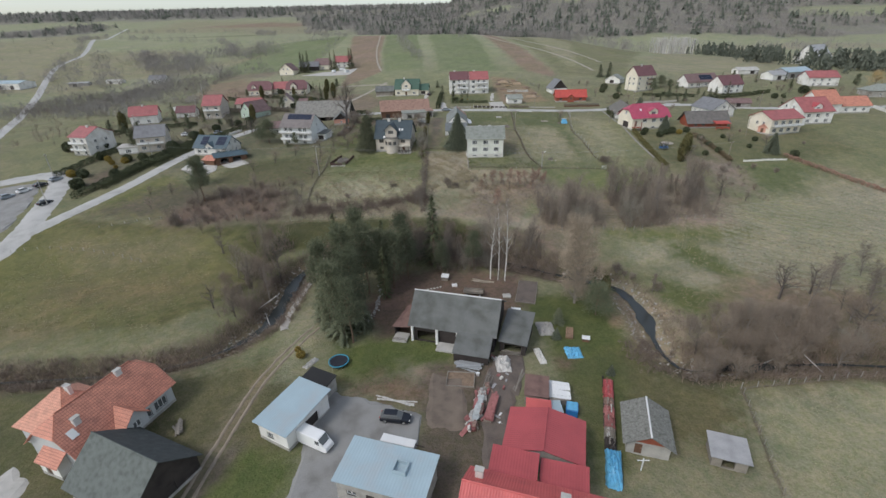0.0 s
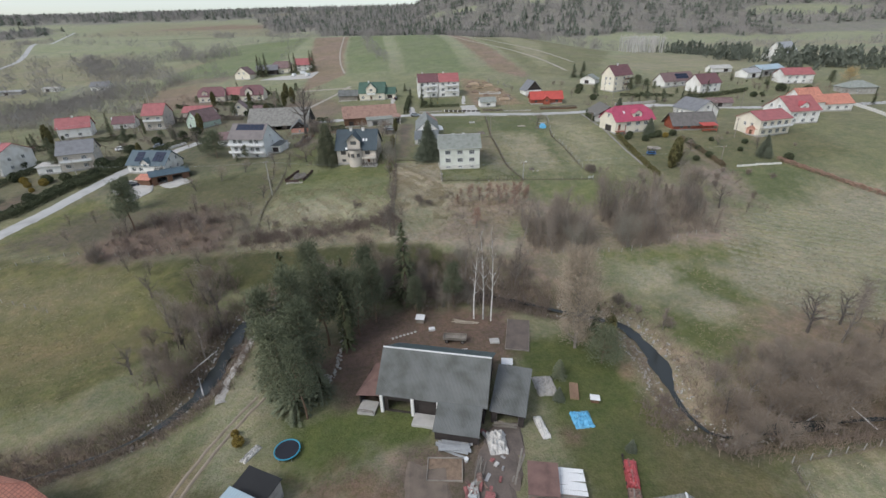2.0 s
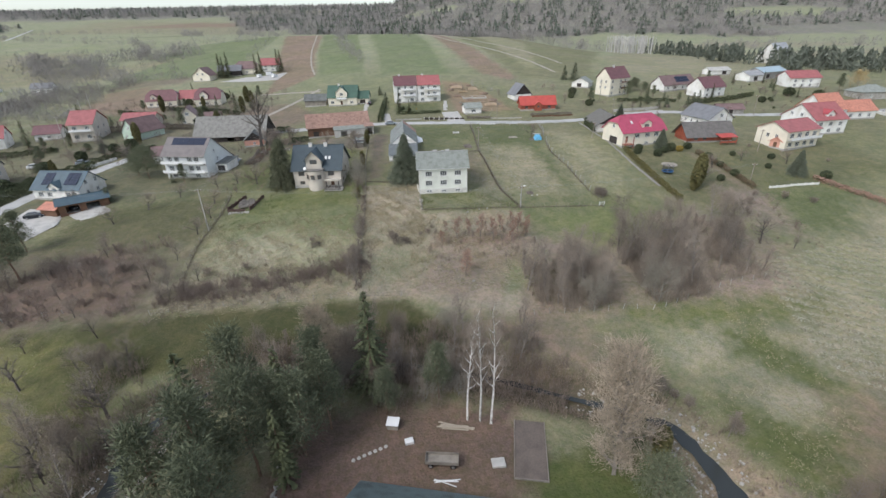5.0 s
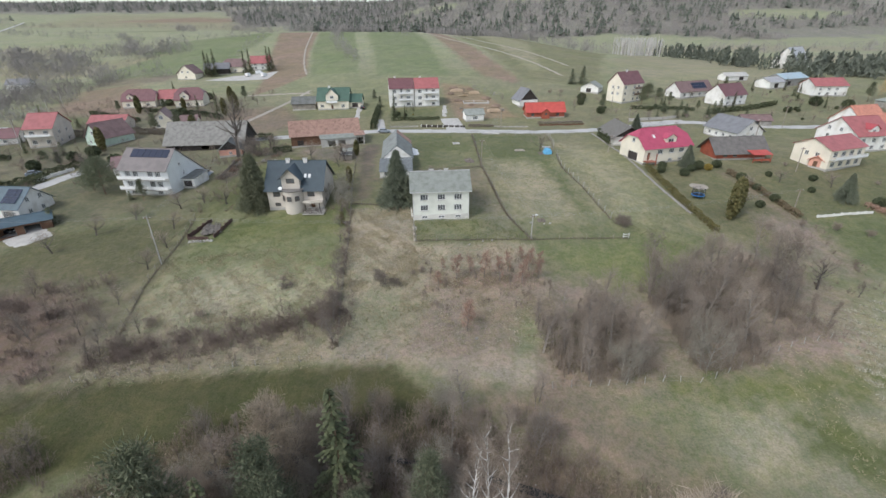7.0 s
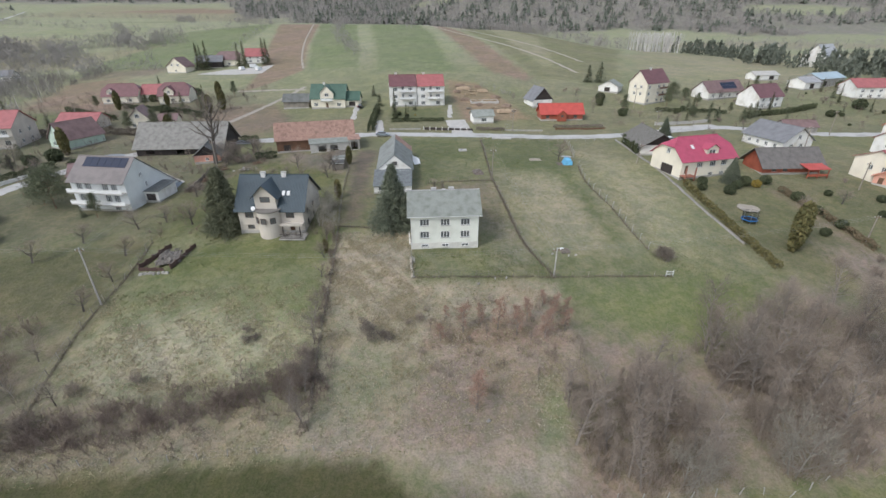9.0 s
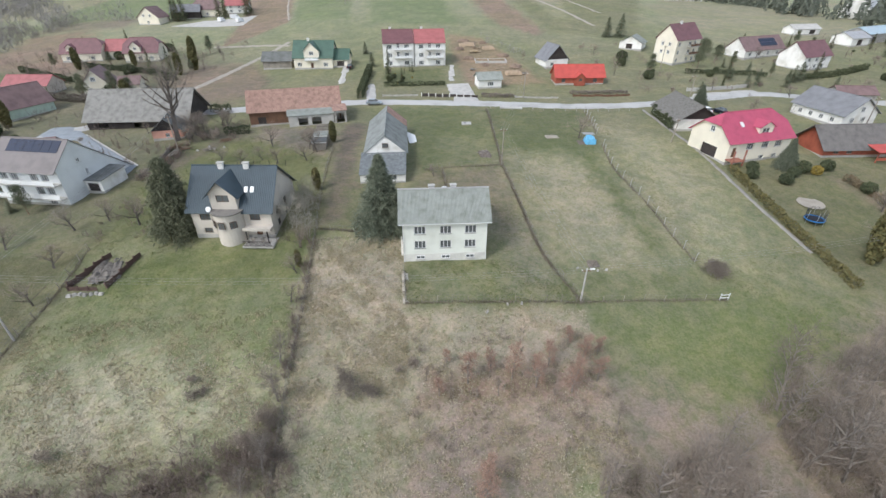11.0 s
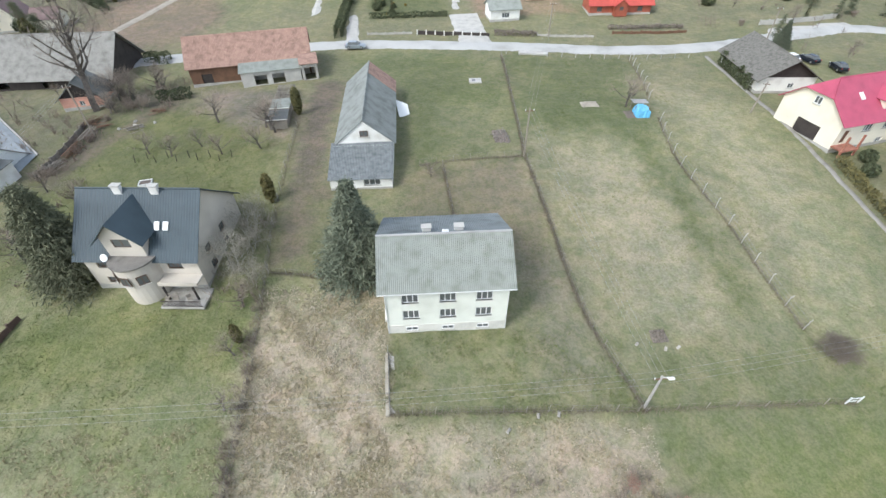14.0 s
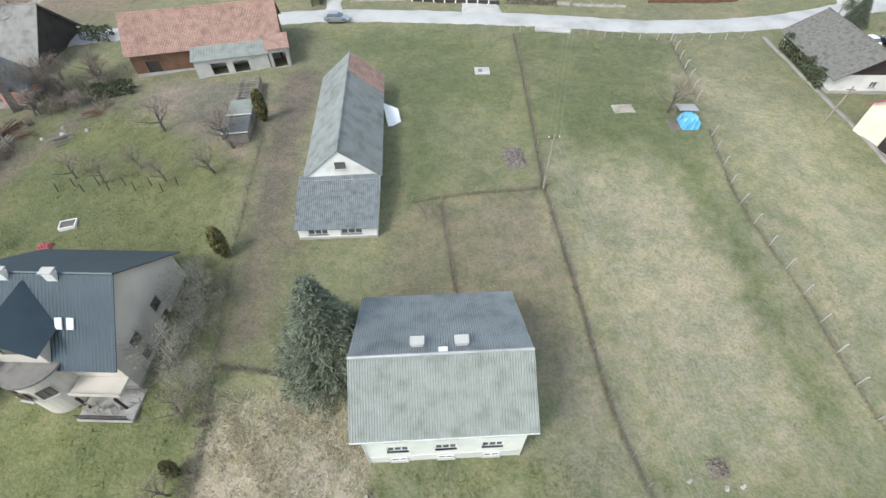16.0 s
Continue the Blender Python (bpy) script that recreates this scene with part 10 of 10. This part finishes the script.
sheet_stack(6.6, 52.9, 70, 6.2, 1.4, 6, REDJUNK, "piled faded red roofing sheets in the yard", 7)
sheet_stack(4.6, 53.2, 72, 6.4, 1.0, 5, mat("pale zinc sheets", (0.42, 0.44, 0.43), rough=0.55, vary=0.3, scale=1.5, bump=0.2, lot=0.15), "piled pale grey roofing sheets in the yard", 8)
timber("beam_pair", 12.0, 59.3, 66, 3, 7.2, "long weathered beams lying beside the small shed", OLDWOOD, 17, 0.26, 0.3, 0.2)
timber("pole_heap", 6.5, 58.8, 72, 8, 5.2, "tangle of thin grey poles in the yard", OLDWOOD, 18, 0.1, 0.8, 0.7)
heap("plastic_cover", 9.6, 63.2, 2.8, 4.2, 1.1, mat("white foil", (0.6, 0.58, 0.54), rough=0.5, vary=0.3, scale=2, bump=0.7), "crumpled pale foil over a heap by the barn", "heap", 41, 0.6)
heap("foil_cover", 16.6, 65.4, 1.3, 4.4, 0.9, mat("dull white foil", (0.66, 0.64, 0.6), rough=0.5, vary=0.25, scale=2, bump=0.6), "long bundle wrapped in white foil", "bundle", 42, 0.5, 8)
heap("blue_tarpaulin", 23.0, 66.3, 3.0, 3.4, 0.5, BLUETARP, "crumpled light blue tarpaulin on the grass", "tarpaulin", 43, 0.7)
heap("gravel_mound", 19.4, 73.8, 3.4, 4.8, 0.6, RUBBLE, "flat heap of pale rubble and gravel beside the shed", "heap", 44, 0.5)
put("blue", 20.7, 70.6, 0.2, label="tiny blue-grey spruce by the gravel heap")
timber("board_stack", 3.4, 62.9, -14, 16, 5.2, "stack of weathered grey corrugated boards before the barn", mat("zinc boards", (0.36, 0.37, 0.37), rough=0.5, vary=0.3, bump=0.2, lot=0.15), 9, 0.4, 1.1, 0.7)
rb = thing("raised_bed", pose(1.9, 59.6, gz_at(1.9, 59.6), 0, 0, -6), "empty plank-framed garden bed with bare soil", "garden bed")
for s in ((-2.4, 2.4, -1.8, -1.68, -0.1, 0.35), (-2.4, 2.4, 1.68, 1.8, -0.1, 0.35), (-2.4, -2.28, -1.68, 1.68, -0.1, 0.35), (2.28, 2.4, -1.68, 1.68, -0.1, 0.35)):
    part("plank", boxes(s), OLDWOOD, rb)
part("soil", boxes((-2.28, 2.28, -1.68, 1.68, -0.1, 0.15)), mat("light brown soil", (0.235, 0.165, 0.112), vary=0.35, scale=1.5, bump=0.6, fine=6), rb)
part("bucket", tube(bmesh.new(), (2.9, 1.5, -0.1), (2.9, 1.5, 0.5), 0.26, 0.32, 14), FRAMEWHITE)["category"] = "bucket"
tagged(bpy.data.objects["bucket"], "white plastic bucket beside the garden bed", "bucket").matrix_basis = rb.matrix_basis.copy()
house((11.9, 53.9), (15.4, 53.2), 4.2, 1.9, 0.4, "shed", over=0.15, wall=OLDWOOD, roofing=RUSTPLATE, plinth=0, name="shed", category="shed", label="small shed with brown sheet roof and pale front")
house((11.6, 50.9), (15.2, 50.2), 2.4, 1.5, 0.3, "shed", over=0.1, wall=OLDWOOD, roofing=REDFADED, plinth=0, name="lean_to", category="lean-to", label="low lean-to with faded red and white sheets")
for k in range(6):
    tagged(part("white_sheet", sheet(bmesh.new(), (-1.8, -0.25, 0), (1.8, -0.25, 0), (1.8, 0.3, 0.05), (-1.8, 0.3, 0.05), wave=0.02, pitch=0.2), FRAMEWHITE, m=pose(17.4 + 0.1 * k, 54.0 + 0.62 * k, gz_at(17.4, 55) + 1.2 + 0.05 * (k % 2), 3, 2 * (k % 3), -12 + 3 * (k % 2))), "white corrugated sheet lying on a stack", "sheet", "stacked white sheets")
part("stack_base", boxes((15.8, 19.0, 53.4, 57.3, -4.0, -2.55)), OLDWOOD)
tagged(bpy.data.objects["stack_base"], "grey pallet stack under the white sheets", "stack")
tagged(part("pale_panel", boxes((15.5, 17.3, 50.6, 53.2, -4.0, -2.3), bevel=0.04), PALEBLUE), "pale blue sheet-metal cabinet by the red barn", "cabinet")
bb = thing("water_tank", pose(18.9, 51.9, gz_at(18.9, 51.9), 0, 0, -15), "bright blue plastic tank beside the barn", "tank")
part("body", boxes((-0.9, 0.9, -1.0, 1.0, -0.2, 1.3), bevel=0.12), BLUEPLASTIC, bb)
part("lid", boxes((-0.8, 0.8, -0.9, 0.9, 1.3, 1.38), bevel=0.03), BLUETARP, bb)
# long row of stacked material along the lawn
for k in range(7):
    s = k / 6
    x, y = 26.4 - 3.6 * s, 57.5 - 12.0 * s
    mt = (REDMETAL, REDMETAL, SCRAP, REDJUNK, REDJUNK, OLDWOOD, DARKWOOD)[k]
    heap("covered_pallet", x, y, 2.3, 1.7, 1.1, mt, "row stack of red and brown building material", "stack", 60 + k, 0.2 if k < 2 else 0.45, 73)
    timber("stacked_board", x, y, 73, 5, 2.0, "boards lying on the stacked material", (REDJUNK, REDJUNK, OLDWOOD, PALEJUNK, OLDWOOD, PALEJUNK, OLDWOOD)[k], 70 + k, 0.2, 0.7, 1.2)
heap("blue_tarpaulin", 22.0, 41.8, 6.4, 2.2, 1.2, BLUETARP, "light blue tarpaulin over a long stack", "tarpaulin", 68, 0.35, 73)
put("blue", 27.8, 60.4, 0.16, label="little blue-grey spruce at the row's end")
board_wall(((26.2, 59.6), (24.4, 53.4), (22.4, 47.2)), 0.28, DARKWOOD, "low dark plank edging along the stacked row")
# bits on the lawn and in the run behind the barn
cr = thing("pallet_crate", pose(23.6, 72.0, gz_at(23.6, 72.0), 0, 0, 75), "orange-brown pallet crates standing on the lawn", "crate")
for k in range(7):
    part("slat", boxes((-1.7, 1.7, -0.7 + 0.2 * k, -0.58 + 0.2 * k, 0.0, 0.55 + 0.05 * (k % 2))), mat("pallet wood", (0.42, 0.27, 0.18), vary=0.3, bump=0.2) if k == 0 else bpy.data.materials["pallet wood"], cr)
wb = thing("beehive", pose(26.2, 69.8, gz_at(26.2, 69.8), 0, 0, -15), "white wooden beehive box on the lawn", "beehive")
part("body", boxes((-0.6, 0.6, -0.45, 0.45, -0.1, 0.7)), BROWNWOOD, wb)
part("lid", boxes((-0.75, 0.75, -0.6, 0.6, 0.7, 0.82), bevel=0.02), FRAMEWHITE, wb)
dk = thing("kennel", pose(14.2, 79.4, gz_at(14.2, 79.4), 0, 0, -10), "little white kennel with a dark doorway", "kennel")
part("body", boxes((-0.8, 0.8, -0.6, 0.6, -0.2, 1.0), bevel=0.02), WHITE, dk)
part("doorway", boxes((-0.25, 0.25, -0.66, -0.58, 0.0, 0.6)), RUBBER, dk)
part("roof", boxes((-1.0, 1.0, -0.85, 0.8, 1.0, 1.1), bevel=0.02), FRAMEWHITE, dk)
hv = thing("hen_house", pose(-0.6, 94.2, gz_at(-0.6, 94.2), 0, 0, -14) @ Matrix.Diagonal((0.7, 0.7, 0.8, 1)), "small wooden hen house with white roof", "hen house")
part("body", boxes((-1.1, 1.1, -0.8, 0.8, -0.2, 1.2)), OLDWOOD, hv)
part("roof", sheet(bmesh.new(), (-1.3, -1.0, 1.15), (1.3, -1.0, 1.15), (1.3, 1.0, 1.6), (-1.3, 1.0, 1.6)), FRAMEWHITE, hv)
tagged(part("feed_box", boxes((-0.6, 0.6, -0.45, 0.45, -0.1, 0.45), bevel=0.04), FRAMEWHITE, m=pose(1.6, 91.3, gz_at(1.6, 91.3), 0, 0, 10)), "white feeding box in the hen run", "box")
for k in range(7):
    x, y = -6.0 + 0.72 * k, 89.2 + 0.3 * k
    bm = bmesh.new()
    bmesh.ops.create_cone(bm, cap_ends=True, segments=9, radius1=0.28, radius2=0.24, depth=0.16)
    tagged(part("stepping_stone", bm, CONCRETE, m=pose(x, y, gz_at(x, y) + 0.08)), "pale round stepping stone in the earth", "stone", "stepping stones")
wg = thing("farm_wagon", pose(5.8, 87.2, gz_at(5.8, 87.2), 0, 0, -10), "old grey wooden farm wagon on four wheels", "wagon")
part("bed", boxes((-2.2, 2.2, -0.8, 0.8, 0.75, 0.85)), OLDWOOD, wg)
for s in ((-2.2, 2.2, -0.82, -0.76, 0.85, 1.3), (-2.2, 2.2, 0.76, 0.82, 0.85, 1.3), (-2.2, -2.14, -0.76, 0.76, 0.85, 1.3), (2.14, 2.2, -0.76, 0.76, 0.85, 1.3)):
    part("side_board", boxes(s), OLDWOOD, wg)
for wx in (-1.5, 1.5):
    for wy in (-0.75, 0.75):
        wheel(wg, wx, wy, 0.36, 0.14)
timber("log_stack", 8.2, 93.0, -12, 6, 5.6, "long peeled logs lying behind the barn", mat("peeled log", (0.42, 0.36, 0.28), vary=0.25, bump=0.2), 13, 0.26, 0.5, 0.3)
timber("rail_stack", 6.0, 84.4, -8, 5, 4.6, "white rails lying behind the barn", FRAMEWHITE, 14, 0.12, 0.4, 0.15)
tagged(part("trough", boxes((-0.9, 0.9, -0.7, 0.7, -0.1, 0.3), bevel=0.04), CONCRETE, m=pose(13.2, 86.3, gz_at(13.2, 86.3))), "pale concrete slab with a trough", "trough")
gb = thing("seed_bed", pose(18.0, 88.0, gz_at(18, 88), 0, 0, -14), "plank-edged bare garden bed behind the barn", "garden bed")
part("soil", boxes((-2.1, 2.1, -4.8, 4.8, -0.4, 0.14)), DIRTMAT, gb)
for s in ((-2.2, 2.2, -4.95, -4.8, -0.4, 0.25), (2.1, 2.2, -4.8, 4.8, -0.4, 0.25), (-2.2, -2.1, -4.8, 4.8, -0.4, 0.25)):
    part("plank", boxes(s), OLDWOOD, gb)
for k in range(46):
    s = k / 45
    x, y = -16.6 + 1.2 * math.sin(3 * s) + rngj.gauss(0, 0.25), 77.0 + 17 * s
    r = rngj.uniform(0.35, 0.8)
    bm = bmesh.new()
    bmesh.ops.create_icosphere(bm, subdivisions=1, radius=r / 2)
    for v in bm.verts:
        v.co *= rngj.uniform(0.75, 1.15)
    tagged(part("field_stone", bm, RUBBLE, m=pose(x, y, gz_at(x, y) + 0.1, 0, 0, k * 40)), "rough pale field stone in a row of stones", "stone", "stone row")
heap("white_rock", -17.2, 79.2, 1.8, 1.4, 0.7, RUBBLE, "cluster of pale rocks at the run's edge", "rocks", 81, 0.6, 30)
# bay with stored wood behind the yard
timber("fire_wood", 11.4, 66.0, -18, 14, 3.6, "firewood and old boards heaped under the shed", OLDWOOD, 15, 0.2, 0.5, 0.9)
# White trailer with wheels and drawbar beside the yard.
gp = thing("garden_bench", pose(-7.6, 46.6, gz_at(-7.6, 46.6), 0, 0, -16), "long pale trailer bed beside the gravel yard", "trailer")
part("bed", boxes((-2.6, 2.6, -0.7, 0.7, 0.5, 0.7), bevel=0.03), FRAMEWHITE, gp)
for wx in (-0.4, 0.5):
    for wy in (-0.75, 0.75):
        wheel(gp, wx, wy, 0.3, 0.18)
part("drawbar", boxes((2.6, 3.8, -0.06, 0.06, 0.45, 0.55)), DARKWOOD, gp)
timber("yard_edge", -8.5, 54.9, -17, 6, 7.5, "low edging of rubble and rails beside the yard", PALEJUNK, 16, 0.25, 0.2, 0.1)
heap("white_foil", -25.2, 64.6, 1.2, 3.4, 0.5, PALEJUNK, "strip of pale foil on the lawn edge", "foil", 90, 0.6, -30)
cp = thing("washing_post", pose(25.6, 41.6, gz_at(25.6, 41.6)), "white cross-shaped washing line post", "post")
part("upright", boxes((-0.06, 0.06, -0.06, 0.06, -0.3, 2.3)), FRAMEWHITE, cp)
part("crossbar", boxes((-0.8, 0.8, -0.05, 0.05, 1.9, 2.0)), FRAMEWHITE, cp)
# creek-side fallen trunks
for x, y, a, ln in ((-42, 84, 60, 6), (-38, 79, 120, 5), (56, 64, 20, 5), (62, 68, 80, 4), (66, 62, 100, 4)):
    bm = bmesh.new()
    tube(bm, (0, 0, 0.2), (ln, 0, 0.9), 0.14, 0.07, 7)
    tagged(part("fallen_trunk", bm, BIRCHBARK, m=pose(x, y, gz_at(x, y), 0, 0, a)), "pale fallen trunk lying by the creek", "trunk")
